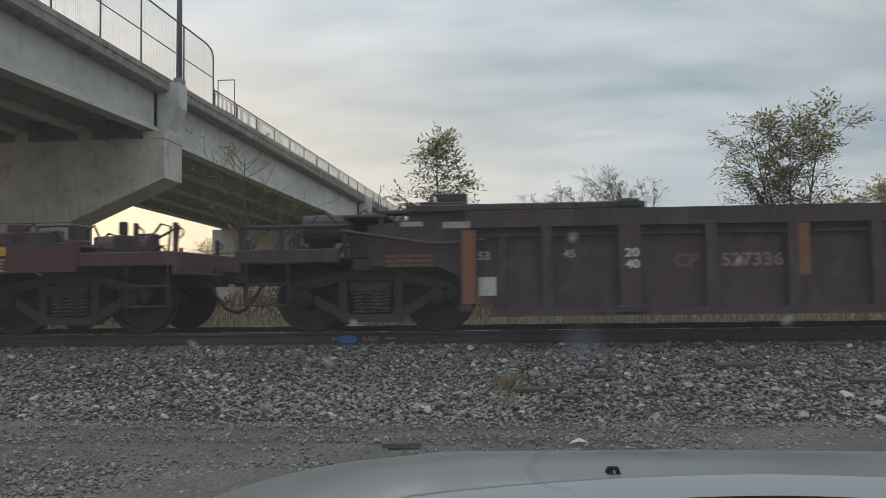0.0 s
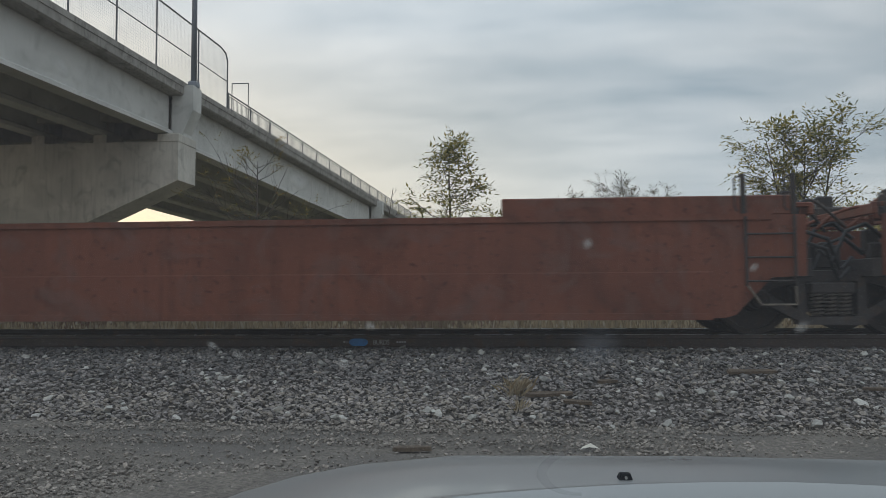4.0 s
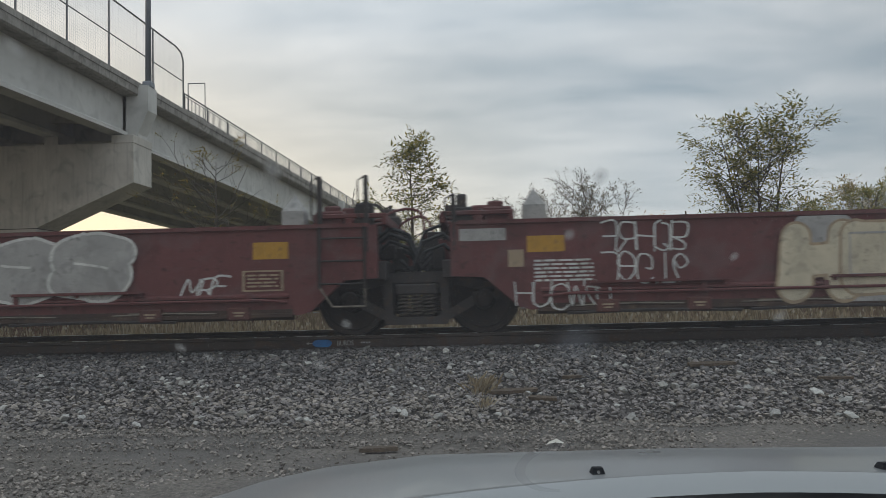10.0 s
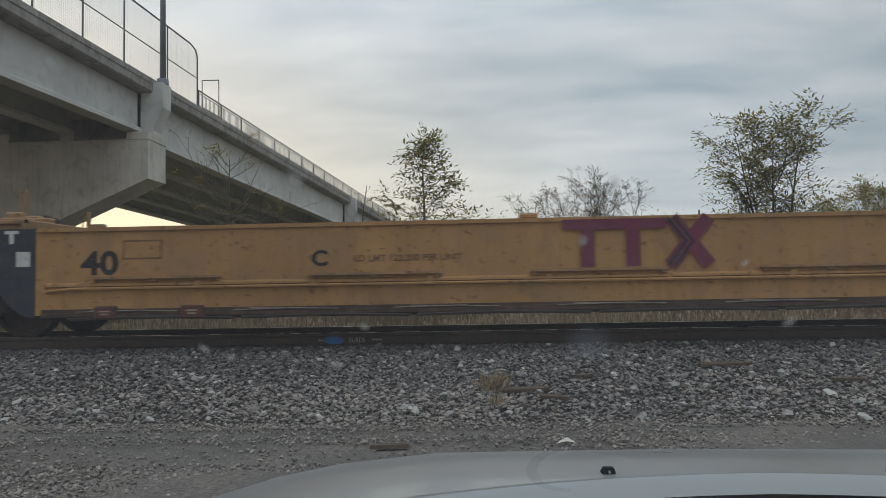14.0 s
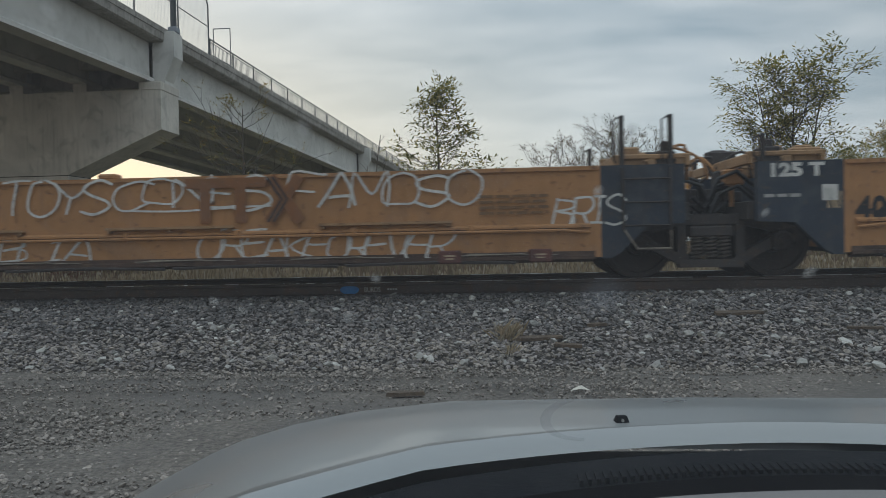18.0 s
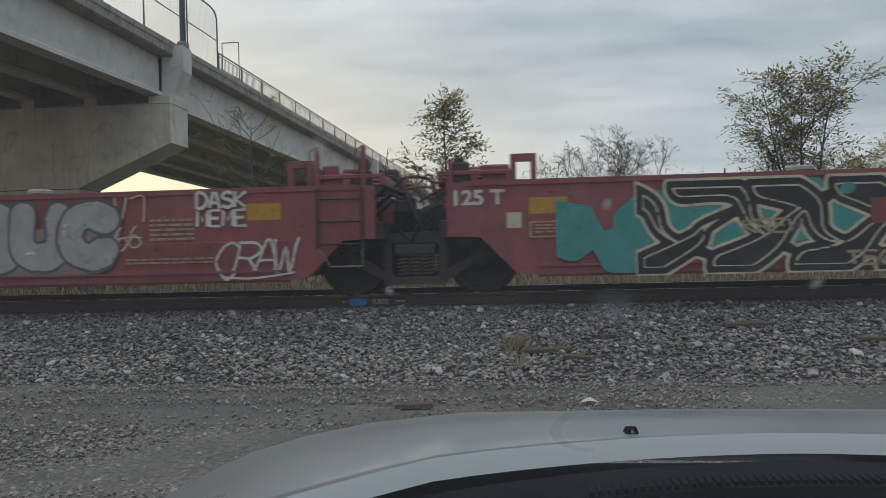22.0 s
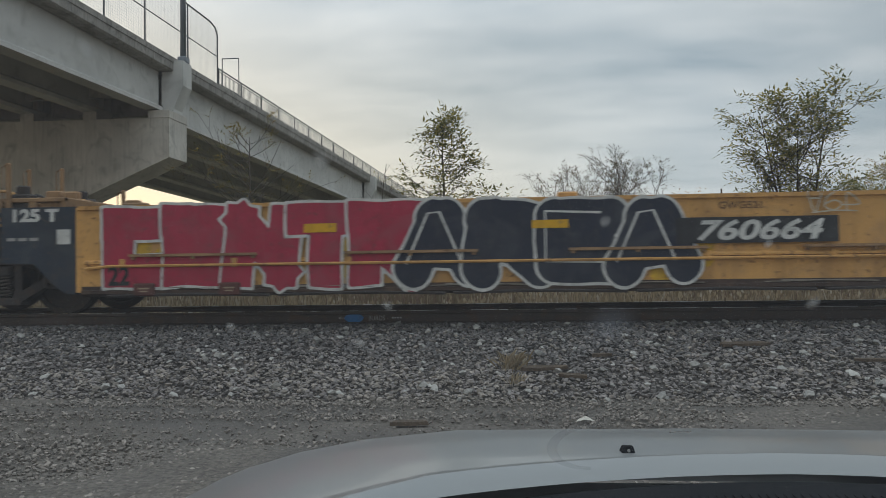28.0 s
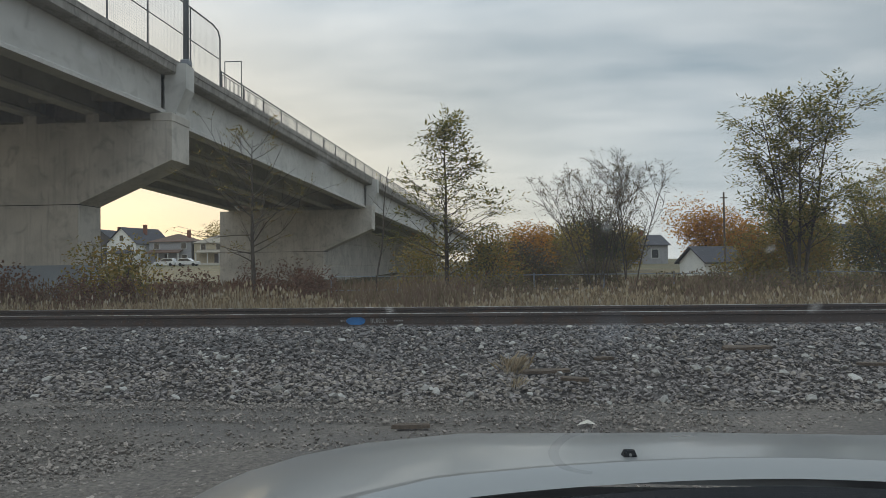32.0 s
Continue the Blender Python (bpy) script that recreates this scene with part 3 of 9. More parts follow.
scatter_stones("far_ballast_stones", "angular grey crushed stones between the rails and beyond", "stone", 3000, (-12, 12, 9.9, 12.4), (0.025, 0.05), lambda x, y: bed_z(y) - 0.01, 4)


def rail_profile(y, z):
    """Half the outline of a heavy rail, mirrored; the head's top at z."""
    half = [(0.075, -0.185), (0.075, -0.172), (0.012, -0.145), (0.009, -0.052), (0.037, -0.040), (0.038, -0.008), (0.030, -0.0015)]
    return [(y + a, z + b) for a, b in half] + [(y - a, z + b) for a, b in half[::-1]]


def build_track():
    for k, yc in enumerate((9.79, 11.297)):
        m = M().sweep_x(rail_profile(yc, RAIL_Z), -300, 300)
        rail = part("rail", m, mat="rail_steel")
        tagged(rail, "rusty dark steel rail on the ballast", "rail", group="rails of the track")
        part("running_surface", M().box(-300, 300, yc - 0.029, yc + 0.029, RAIL_Z - 0.0016, RAIL_Z), rail, "polished steel running surface", mat="rail_head")
        if k == 0:
            patch = M()
            r = random.Random(3)
            n = 26
            patch.add([(-1.93 + (0.125 + 0.012 * r.random()) * math.cos(6.283 * i / n), yc - 0.0115, RAIL_Z - 0.098 + 0.058 * math.sin(6.283 * i / n)) for i in range(n)], [tuple(range(n))])
            # web faces the car: raised spray-paint and chalk
            part("paint_patch", patch, rail, "bright blue sprayed paint patch", mat="blue_spray", at=(0, -0.006, 0))
            v, f = glyphs("BURDS")
            part("chalk_word", M().add([(-1.73 + a * 0.215, yc - 0.0185, RAIL_Z - 0.13 + b * 0.065) for a, b in v], f), rail, "hand-chalked white word", mat="ink_gry")
            arrow = M().bar((-2.14, yc - 0.018, RAIL_Z - 0.095), (-2.06, yc - 0.018, RAIL_Z - 0.095), 0.002, 0.008)
            arrow.bar((-2.14, yc - 0.018, RAIL_Z - 0.095), (-2.11, yc - 0.018, RAIL_Z - 0.08), 0.002, 0.008).bar((-2.14, yc - 0.018, RAIL_Z - 0.095), (-2.11, yc - 0.018, RAIL_Z - 0.11), 0.002, 0.008)
            part("chalk_arrow", arrow, rail, "small chalked white arrow", mat="ink_gry")
            dash = M()
            for i in range(4):
                dash.box(-1.42 + i * 0.035, -1.397 + i * 0.035, yc - 0.0185, yc - 0.0175, RAIL_Z - 0.105, RAIL_Z - 0.085)
            part("chalk_marks", dash, rail, "faint chalk marks", mat="ink_gry")
    tie = M().box(-0.115, 0.115, -1.3, 1.3, -0.18, 0, 0.012).mesh("tie", "tie_wood")
    plate = M().box(-0.1, 0.1, -0.16, 0.16, 0, 0.018, 0.004).mesh("tie_plate", "rail_steel")
    for i in range(-44, 45):
        t = tagged(new("tie", tie), "weathered dark timber cross tie sunk in ballast", "tie", group="ties under the rails")
        t.location = (i * 0.52, TRACK_Y, RAIL_Z - 0.205)
        for yc in (9.79, 11.297):
            part("tie_plate", plate, t, at=(0, yc - TRACK_Y, 0.002))


material("blue_spray", (0.03, 0.16, 0.42), 0.6, vary=0.2, scale=12)
build_track()

# litter on the shoulder
def plank(name, label, x, y, z, l, w, h, turn, tilt=0):
    r = random.Random(int(x * 100) + 7)
    top = [(-l / 2, -w / 2), (-l / 6, -w / 2 - 0.01), (l / 2, -w / 2 + r.uniform(0, 0.03)), (l / 2 - r.uniform(0, 0.06), w / 2), (l / 8, w / 2 + 0.008), (-l / 2 + r.uniform(0, 0.05), w / 2)]
    n = len(top)
    m = M().add([(a, b, 0) for a, b in top] + [(a * 0.98, b * 0.95, h) for a, b in top], [tuple(range(n - 1, -1, -1)), tuple(range(n, 2 * n))] + [(i, (i + 1) % n, n + (i + 1) % n, n + i) for i in range(n)])
    tagged(part(name, m, mat="plank_wood", at=pose(x, y, z, tilt, 0, turn)), label, "plank")


plank("wood_scrap", "short dark splintered board lying on the dirt", -0.70, 5.67, 0.005, 0.30, 0.07, 0.03, 4)
plank("wood_scrap", "splintered dark wood lying in the ballast", 0.45, 7.55, bed_z(7.55) + 0.02, 0.5, 0.09, 0.03, 8, 8)
plank("wood_scrap", "splintered dark wood lying in the ballast", 0.72, 7.3, bed_z(7.3) + 0.02, 0.3, 0.06, 0.03, -25, 8)
plank("wood_scrap", "flat dark wood chip on the ballast", 1.09, 7.96, bed_z(7.96) + 0.03, 0.22, 0.05, 0.03, 2, 8)
plank("wood_scrap", "broken brown board half buried in the ballast", 2.7, 8.35, bed_z(8.35) + 0.03, 0.55, 0.1, 0.03, 6, 8)
plank("wood_scrap", "dark wood stick in the ballast", 3.75, 7.75, bed_z(7.75) + 0.03, 0.35, 0.04, 0.025, -10, 8)
leaf = M().add([(-0.07, -0.02, 0.0), (0.0, -0.045, 0.02), (0.08, 0.01, 0.0), (0.02, 0.05, 0.03), (-0.04, 0.03, 0.012), (0.01, 0.0, 0.03)], [(0, 1, 5), (1, 2, 5), (2, 3, 5), (3, 4, 5), (4, 0, 5)])
tagged(part("paper_scrap", leaf, mat="paper", at=(0.65, 5.79, 0.01)), "crumpled pale paper scrap on the dirt", "litter")


def tuft(name, label, x, y, z, n, h, spread, mat, seed):
    r = random.Random(seed)
    m = M()
    for _ in range(n):
        a, l = r.uniform(0, 6.283), h * r.uniform(0.4, 1.0)
        bx, by = x + r.gauss(0, spread * 0.3), y + r.gauss(0, spread * 0.3)
        dx, dy = math.cos(a) * spread * r.random(), math.sin(a) * spread * r.random()
        w = 0.004
        m.add([(bx - w, by, z), (bx + w, by, z), (bx + dx * 0.5, by + dy * 0.5, z + l * 0.7), (bx + dx, by + dy, z + l)], [(0, 1, 2), (2, 1, 3)])
    return tagged(part(name, m, mat=mat), label, "plant", kind="stuff")


tuft("dry_tuft", "tuft of dry straw grass in the ballast", 0.12, 7.6, bed_z(7.6), 90, 0.22, 0.2, "dry_grass", 4)
tuft("dry_tuft", "tuft of dry straw grass in the ballast", 0.15, 7.15, bed_z(7.15), 40, 0.12, 0.1, "dry_grass", 5)

# ---- bridge ----
# the deck's near edge runs from the car's side of the track into the distance, falling gently
def edge_x(y):
    return -13.25 + 0.1 * (y - 30)


def deck_z(y):
    return 9.72 - 0.046 * (y - 30)


def along(m, y0, y1, steps, outline):
    """Outline points (dx from the deck edge, dz from the deck top) swept along the bridge."""
    rows = []
    for i in range(steps + 1):
        y = y0 + (y1 - y0) * i / steps
        rows.append([(edge_x(y) + dx, y, deck_z(y) + dz) for dx, dz in outline(y)])
    n = len(rows[0])
    vs = [p for r in rows for p in r]
    fs = [(i * n + k, i * n + (k + 1) % n, (i + 1) * n + (k + 1) % n, (i + 1) * n + k) for i in range(steps) for k in range(n)]
    fs += [tuple(range(n - 1, -1, -1)), tuple(range(steps * n, (steps + 1) * n))]
    return m.add(vs, fs)


WIDTH = 12.6
bridge = thing("road_bridge", "grey concrete girder bridge on hammerhead piers crossing over the track", "bridge", at=(0, 0, 0))
PIERS = (0.0, 30.0, 60.0)
for n, (y0, y1) in enumerate(((-8, 30), (30, 60), (60, 90), (90, 118))):
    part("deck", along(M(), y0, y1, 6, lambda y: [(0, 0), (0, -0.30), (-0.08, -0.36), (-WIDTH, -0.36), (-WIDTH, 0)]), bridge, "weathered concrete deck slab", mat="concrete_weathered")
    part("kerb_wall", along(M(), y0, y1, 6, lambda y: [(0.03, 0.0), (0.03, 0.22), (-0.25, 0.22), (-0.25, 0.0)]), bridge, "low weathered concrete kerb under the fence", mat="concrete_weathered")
    for g in range(5):
        x = -0.75 - g * 2.72
        if n == 0:
            low = lambda y: -2.0 - 0.0256 * (29.5 - y)
        else:
            low = lambda y: -2.28
        web = lambda y: [(x + 0.12, -0.34), (x + 0.12, low(y) + 0.26), (x + 0.32, low(y) + 0.14), (x + 0.32, low(y)), (x - 0.32, low(y)), (x - 0.32, low(y) + 0.14), (x - 0.12, low(y) + 0.26), (x - 0.12, -0.34)]
        part("girder", along(M(), y0 + (0.12 if n else 0), y1 - 0.45, 3, web), bridge, "pale precast concrete girder", mat="girder")
    # diaphragms close the girder ends
    for yy in (y0 + 0.6, y1 - 0.9):
        if yy > 0:
            z = deck_z(yy)
            part("diaphragm", M().box(edge_x(yy) - WIDTH + 0.6, edge_x(yy) - 1.0, yy, yy + 0.3, z - (1.5 if n == 0 else 1.9), z - 0.36), bridge, "dark concrete cross wall between girders", mat="concrete")

for n, yp in enumerate(PIERS):
    if n == 0:
        continue
    xe, top = edge_x(yp) - 0.05, deck_z(yp) - 2.34
    pier = M()
    out = [(xe, top), (xe, top - 1.62), (xe - 3.98, top - 3.36), (xe - 3.98, -0.5), (xe - WIDTH, -0.5), (xe - WIDTH, top)]
    pier.prism(out, yp - 0.85, yp + 0.85)
    p = part("pier", pier, bridge, "hammerhead concrete pier", mat="concrete")
    part("joint_line", M().box(xe - WIDTH - 0.004, xe - 3.975, yp - 0.856, yp + 0.856, top - 3.40, top - 3.37), p, "dark construction joint", mat="under_steel")
    if n == 1:
        part("painted_base", M().box(xe - WIDTH - 0.006, xe - 3.972, yp - 0.858, yp + 0.858, -0.5, 1.5), p, "blue-grey painted lower wall", mat="concrete_painted")
    # end block above the cap carries the fence's lamp post
    blk = M().prism([(xe + 0.0, top), (xe + 0.0, top + 0.45), (xe + 0.42, top + 1.4), (xe + 0.42, top + 2.45), (xe - 0.5, top + 2.45), (xe - 0.5, top)], yp - 0.42, yp + 0.42)
    part("end_block", blk, p, "flared concrete end block", mat="girder")
    part("bearing_step", M().box(xe - 0.9, xe + 0.03, yp - 0.88, yp + 0.88, top - 0.02, top + 0.32, 0.02), p, "concrete bearing step", mat="concrete")
    for b in range(1, 5):
        part("bearing", M().box(xe - 0.75 - b * 2.72 - 0.3, xe - 0.75 - b * 2.72 + 0.3, yp - 0.7, yp + 0.7, top, top + (0.55 if n == 1 else 0.1), 0.02), p, mat="concrete")
# abutment wall where the bridge meets the ground
abut = part("abutment", M().box(edge_x(89) - WIDTH, edge_x(89) - 0.35, 89.2, 92, -0.5, deck_z(90) - 2.2), bridge, "concrete abutment wall", mat="concrete")
for i in range(8):
    for k in range(4):
        xa, za = edge_x(89) - WIDTH + 0.05 + i * 1.53, -0.4 + k * 1.45
        part("panel", M().box(xa, xa + 1.48, 89.14, 89.21, za, za + 1.4, 0.012), abut, mat="concrete")
part("corner_post", M().box(edge_x(89) - 0.36, edge_x(89) + 0.3, 88.9, 89.9, -0.5, deck_z(89) - 0.3, 0.03), abut, "pale concrete corner post", mat="girder")
wing = M()
for i in range(9):
    y0, y1 = 61.2 + i * 3.1, 64.28 + i * 3.1
    for k in range(3):
        z0 = -0.5 + k * 2.0
        vs = [(edge_x(y) - 5.6 + dx, y, z) for y in (y0, y1) for dx in (0.0, 0.3) for z in (z0, min(z0 + 1.97, deck_z(y) - 2.6))]
        wing.add(vs, [(0, 1, 3, 2), (4, 6, 7, 5), (0, 4, 5, 1), (2, 3, 7, 6), (0, 2, 6, 4), (1, 5, 7, 3)])
part("retaining_wall", wing, bridge, "panelled concrete wall beneath the far spans", mat="concrete")

# tall fence over the track, then a lower railing
fence = M()
posts = [20.0 + 2.55 * i for i in range(-11, 4)]
FEND = 33.6
for y in posts + [30.9, FEND]:
    fence_post = M()
    z = deck_z(y) + 0.22
    fence_post.tube([(edge_x(y) - 0.08, y, z), (edge_x(y) - 0.08, y, z + (2.75 if y < FEND else 2.35))], 0.035, 8)
    part("fence_post", fence_post, bridge, "grey steel fence post", mat="rail_grey")


def fence_rail(dz, y0, y1, r=0.025):
    n = 12
    return M().tube([(edge_x(y0 + (y1 - y0) * i / n) - 0.08, y0 + (y1 - y0) * i / n, deck_z(y0 + (y1 - y0) * i / n) + dz) for i in range(n + 1)], r, 6)


top_pts = [(edge_x(y) - 0.08, y, deck_z(y) + 2.97) for y in np.linspace(-8, 32.9, 12)] + [(edge_x(33.4) - 0.08, 33.4, deck_z(33.4) + 2.85), (edge_x(FEND) - 0.08, FEND, deck_z(FEND) + 2.55)]
part("fence_rail", M().tube(top_pts, 0.035, 8), bridge, "curved grey top rail", mat="rail_grey")
part("fence_rail", fence_rail(1.55, -8, FEND), bridge, mat="rail_grey")
mesh_wire = M()
for i in range(330):
    y = -2 + i * 0.1085
    if y > FEND:
        break
    z = deck_z(y) + 0.22
    mesh_wire.tube([(edge_x(y) - 0.06, y, z), (edge_x(y) - 0.06, y, z + 2.72)], 0.0035, 3, cap=False)
for j in range(26):
    mesh_wire.add(*(lambda t: (t.v, t.f))(fence_rail(0.28 + j * 0.105, -2, FEND, 0.0035)))
tagged(part("wire_mesh", mesh_wire, bridge, "fine steel mesh between the posts", mat="galvanised"), kind="stuff")
part("lamp_post", M().tube([(edge_x(30) + 0.2, 30, deck_z(30) + 0.1), (edge_x(30) + 0.2, 30, deck_z(30) + 9.5)], 0.13, 10, 0.09), bridge, "dark grey steel lamp post on the end block", mat="lamp_pole", smooth=True)
part("lamp_base", M().box(edge_x(30) + 0.02, edge_x(30) + 0.4, 29.8, 30.2, deck_z(30) + 0.1, deck_z(30) + 0.35, 0.03), bridge, mat="lamp_pole")
frame_x, frame_y = edge_x(36) - 1.0, 36.0
sf = M()
fz = deck_z(36)
for a, b in (((0, 0.2), (0, 2.25)), ((0, 2.25), (0.85, 2.25)), ((0.85, 2.25), (0.85, 0.1)), ((0, 0.9), (0.85, 0.4))):
    sf.tube([(frame_x + a[0], frame_y, fz + a[1]), (frame_x + b[0], frame_y, fz + b[1])], 0.025, 6)
part("sign_frame", sf, bridge, "thin open steel frame", mat="rail_grey")
part("handrail", fence_rail(1.02, FEND, 118, 0.035), bridge, "dark grey steel handrail", mat="rail_grey")
part("handrail", fence_rail(0.32, FEND, 118, 0.02), bridge, mat="rail_grey")
part("handrail", fence_rail(0.90, FEND, 118, 0.02), bridge, mat="rail_grey")
i = 0
y = FEND + 0.1
while y < 117:
    z = deck_z(y) + 0.22
    part("rail_post", M().box(edge_x(y) - 0.11, edge_x(y) - 0.05, y - 0.03, y + 0.03, z, z + 0.80), bridge, mat="rail_grey")
    y += 2.4
picket_bars = M()
y = FEND + 0.1
while y < 100:
    z = deck_z(y)
    picket_bars.box(edge_x(y) - 0.088, edge_x(y) - 0.072, y - 0.008, y + 0.008, z + 0.32, z + 0.90)
    y += 0.14
tagged(part("picket_stuff", picket_bars, bridge, "thin vertical railing bars", mat="rail_grey"), kind="stuff")

# ---- the train: well cars, built at rail top on the track's middle line, x along the train ----
WHEELBASE, WHEEL_R, HALF = 1.72, 0.455, 1.5


def catmull(pts, n=8, closed=False):
    out = []
    m = len(pts)
    for i in range(m if closed else m - 1):
        p = [pts[(i + k) % m] if closed else pts[min(max(i + k, 0), m - 1)] for k in (-1, 0, 1, 2)]
        for j in range(n):
            t = j / n
            out.append(tuple(0.5 * (2 * b + (c - a) * t + (2 * a - 5 * b + 4 * c - d) * t * t + (3 * b - a - 3 * c + d) * t ** 3) for a, b, c, d in zip(*p)))
    return out if closed else out + [pts[-1]]


def both_ways(pts, tc, sgn):
    """Points given by the distance d from a truck towards the car's middle."""
    return [(tc - sgn * d, z) for d, z in pts]


STYLES = {
    # paint, top, bottom, look, end plate colour
    "yellow": dict(paint="paint_yellow", top=1.39, low=0.31, look="pipe", plate="navy", chord="paint_ochre"),
    "faded": dict(paint="paint_faded", top=1.39, low=0.31, look="pipe", plate="navy", chord="paint_ochre"),
    "maroon": dict(paint="paint_maroon", top=1.40, low=0.31, look="pipe_low", plate=None),
    "red": dict(paint="paint_red", top=1.40, low=0.25, look="belly", plate=None),
    "rust": dict(paint="paint_rust_red", top=1.47, low=0.24, look="plain", plate=None),
    "fec": dict(paint="paint_dark_maroon", top=1.20, low=0.26, look="plain", plate=None),
    "brown": dict(paint="paint_brown", top=1.58, low=0.28, look="rib", plate=None, chord="paint_ochre"),
    "plum": dict(paint="paint_black_plum", top=1.51, low=0.23, look="rib", plate=None),
    "orange_rib": dict(paint="paint_brown", top=1.32, low=0.28, look="rib", plate=None, chord="paint_ochre"),
}

STYLES["dusty"] = dict(STYLES["yellow"], paint="paint_dusty")


def end_outline(st, kind):
    t, lo = st["top"], st["low"]
    if kind == "end":
        if st["look"] == "rib":
            return [(1.62, lo), (1.5, lo + 0.22), (1.25, lo + 0.45), (0.9, 0.83), (0.02, 0.86), (0.02, 1.36), (0.55, 1.42), (0.55, t)]
        return [(1.35, lo), (1.2, lo + 0.1), (0.8, 0.83), (-0.35, 0.84), (-0.35, t)]
    if st["look"] == "rib":
        return [(1.40, lo), (1.30, lo + 0.25), (1.12, 0.66), (0.85, 0.80), (0.42, 0.84), (0.42, t)]
    if st["plate"]:
        return [(1.42, lo), (1.42, t)]
    return [(1.42, lo), (1.28, lo + 0.04), (0.86, 0.72), (0.45, 0.74), (0.45, t)]


def rect(m, x0, x1, z0, z1, y=0.0, lean=0.0):
    return m.add([(x0, y, z0), (x1, y, z0), (x1 + lean, y, z1), (x0 + lean, y, z1)], [(0, 1, 2, 3)])


def side_mesh(st, L, ends, y0, y1):
    right = both_ways(end_outline(st, ends[0]), L / 2, 1)
    left = both_ways(end_outline(st, ends[1]), -L / 2, -1)
    return M().prism(right + left[::-1], y0, y1)


def truck_meshes():
    f = M()
    for y in (-0.99, 0.99):
        w = 0.16
        f.bar((-0.36, y, 0.74), (0.36, y, 0.74), w, 0.13)
        for s in (-1, 1):
            f.bar((s * 0.34, y, 0.745), (s * 0.98, y, 0.585), w, 0.13)
            f.bar((s * 0.96, y, 0.60), (s * 1.08, y, 0.47), w, 0.14)
            f.bar((s * 0.30, y, 0.20), (s * 0.80, y, 0.47), w, 0.12)
            f.bar((s * 0.76, y, 0.43), (s * 1.02, y, 0.60), w, 0.10)
            f.bar((s * 0.36, y, 0.17), (s * 0.36, y, 0.76), w, 0.11)
        f.bar((-0.40, y, 0.19), (0.40, y, 0.19), w + 0.04, 0.10)
    f.box(-0.22, 0.22, -0.92, 0.92, 0.56, 0.82, 0.03)
    b = M()
    for y in (-1.02, 1.02):
        b.box(-0.27, 0.27, y - 0.10, y + 0.10, 0.52, 0.66, 0.02)
    n, turns = 50, 6
    spr = M().tube([(0.066 * math.cos(6.283 * turns * i / n), 0.066 * math.sin(6.283 * turns * i / n), 0.245 + 0.28 * i / n) for i in range(n + 1)], 0.016, 5, cap=False)
    a = M().lathe_y([(0.02, -0.12), (0.10, -0.12), (0.125, -0.09), (0.125, 0.09), (0.02, 0.1)], 0, 0, 14)
    a.box(-0.13, 0.13, -0.08, 0.08, 0.09, 0.15)
    br = M()
    for s in (-1, 1):
        br.tube([(s * 0.36, -0.5, 0.35), (s * 0.36, 0.5, 0.35)], 0.05, 6)
        for y in (-0.75, 0.75):
            br.box(s * 0.36 - 0.05, s * 0.36 + 0.05, y - 0.06, y + 0.06, 0.25, 0.6)
    w = M()
    w.tube([(0, -0.72, 0), (0, 0.72, 0)], 0.08, 10)
    w.tube([(0, -1.13, 0), (0, 1.13, 0)], 0.06, 8)
    R = WHEEL_R
    for s in (-1, 1):
        prof = [(0.09, 0.60), (0.13, 0.61), (0.14, 0.66), (R - 0.09, 0.70), (R - 0.07, 0.675), (R + 0.028, 0.682), (R + 0.028, 0.70), (R + 0.002, 0.72), (R - 0.006, 0.815), (R - 0.07, 0.815), (R - 0.08, 0.77), (0.16, 0.74), (0.14, 0.79), (0.09, 0.80)]
        w.lathe_y([(r, s * y) for r, y in prof], 0, 0, 28)
        for k in range(3):
            aa = k * 2.094
            w.box(0.05 * math.cos(aa) - 0.015, 0.05 * math.cos(aa) + 0.015, s * 1.15 - 0.03, s * 1.15 + 0.03, 0.05 * math.sin(aa) - 0.015, 0.05 * math.sin(aa) + 0.015)
    return dict(side_frame=f.mesh("side_frame", "truck_steel"), bolster=b.mesh("bolster", "truck_steel"), spring=spr.mesh("spring", "spring_steel"),
                bearing=a.mesh("bearing", "wheel_steel", True), brake_beam=br.mesh("brake_beam", "under_steel"), wheelset=w.mesh("wheelset", "wheel_steel"))


TRUCK = truck_meshes()
WHEELS = []  # every wheelset with its thing's place in the train


def add_truck(unit, x, u):
    t = new("truck")
    t.parent = unit
    t.location = (x, 0, 0)
    for k in ("side_frame", "bolster", "brake_beam"):
        part(k, TRUCK[k], t)
    for k in range(3):
        part("spring", TRUCK["spring"], t, at=(-0.165 + 0.165 * k, -1.03, 0))
        part("spring", TRUCK["spring"], t, at=(-0.165 + 0.165 * k, 1.0, 0))
    for s in (-1, 1):
        for y in (-1.03, 1.03):
            part("bearing", TRUCK["bearing"], t, at=(s * WHEELBASE / 2, y, WHEEL_R))
    for s in (-1, 1):
        w = part("wheelset", TRUCK["wheelset"], t, "dark steel wheels on an axle", at=(s * WHEELBASE / 2, 0, WHEEL_R))
        WHEELS.append((w, u + x, s))


def add_ladder(unit, x0, x1, z0, z1, y, mat):
    lad = part("ladder", M().tube([(x0, y, z0), (x0, y, z1)], 0.018, 5), unit, "thin steel side ladder", mat=mat)
    part("stile", M().tube([(x1, y, z0), (x1, y, z1)], 0.018, 5), lad, mat=mat)
    for i in range(int((z1 - z0) / 0.28) + 1):
        z = z0 + 0.06 + i * 0.28
        part("rung", M().tube([(x0, y, z), (x1, y, z)], 0.012, 5), lad, mat=mat)


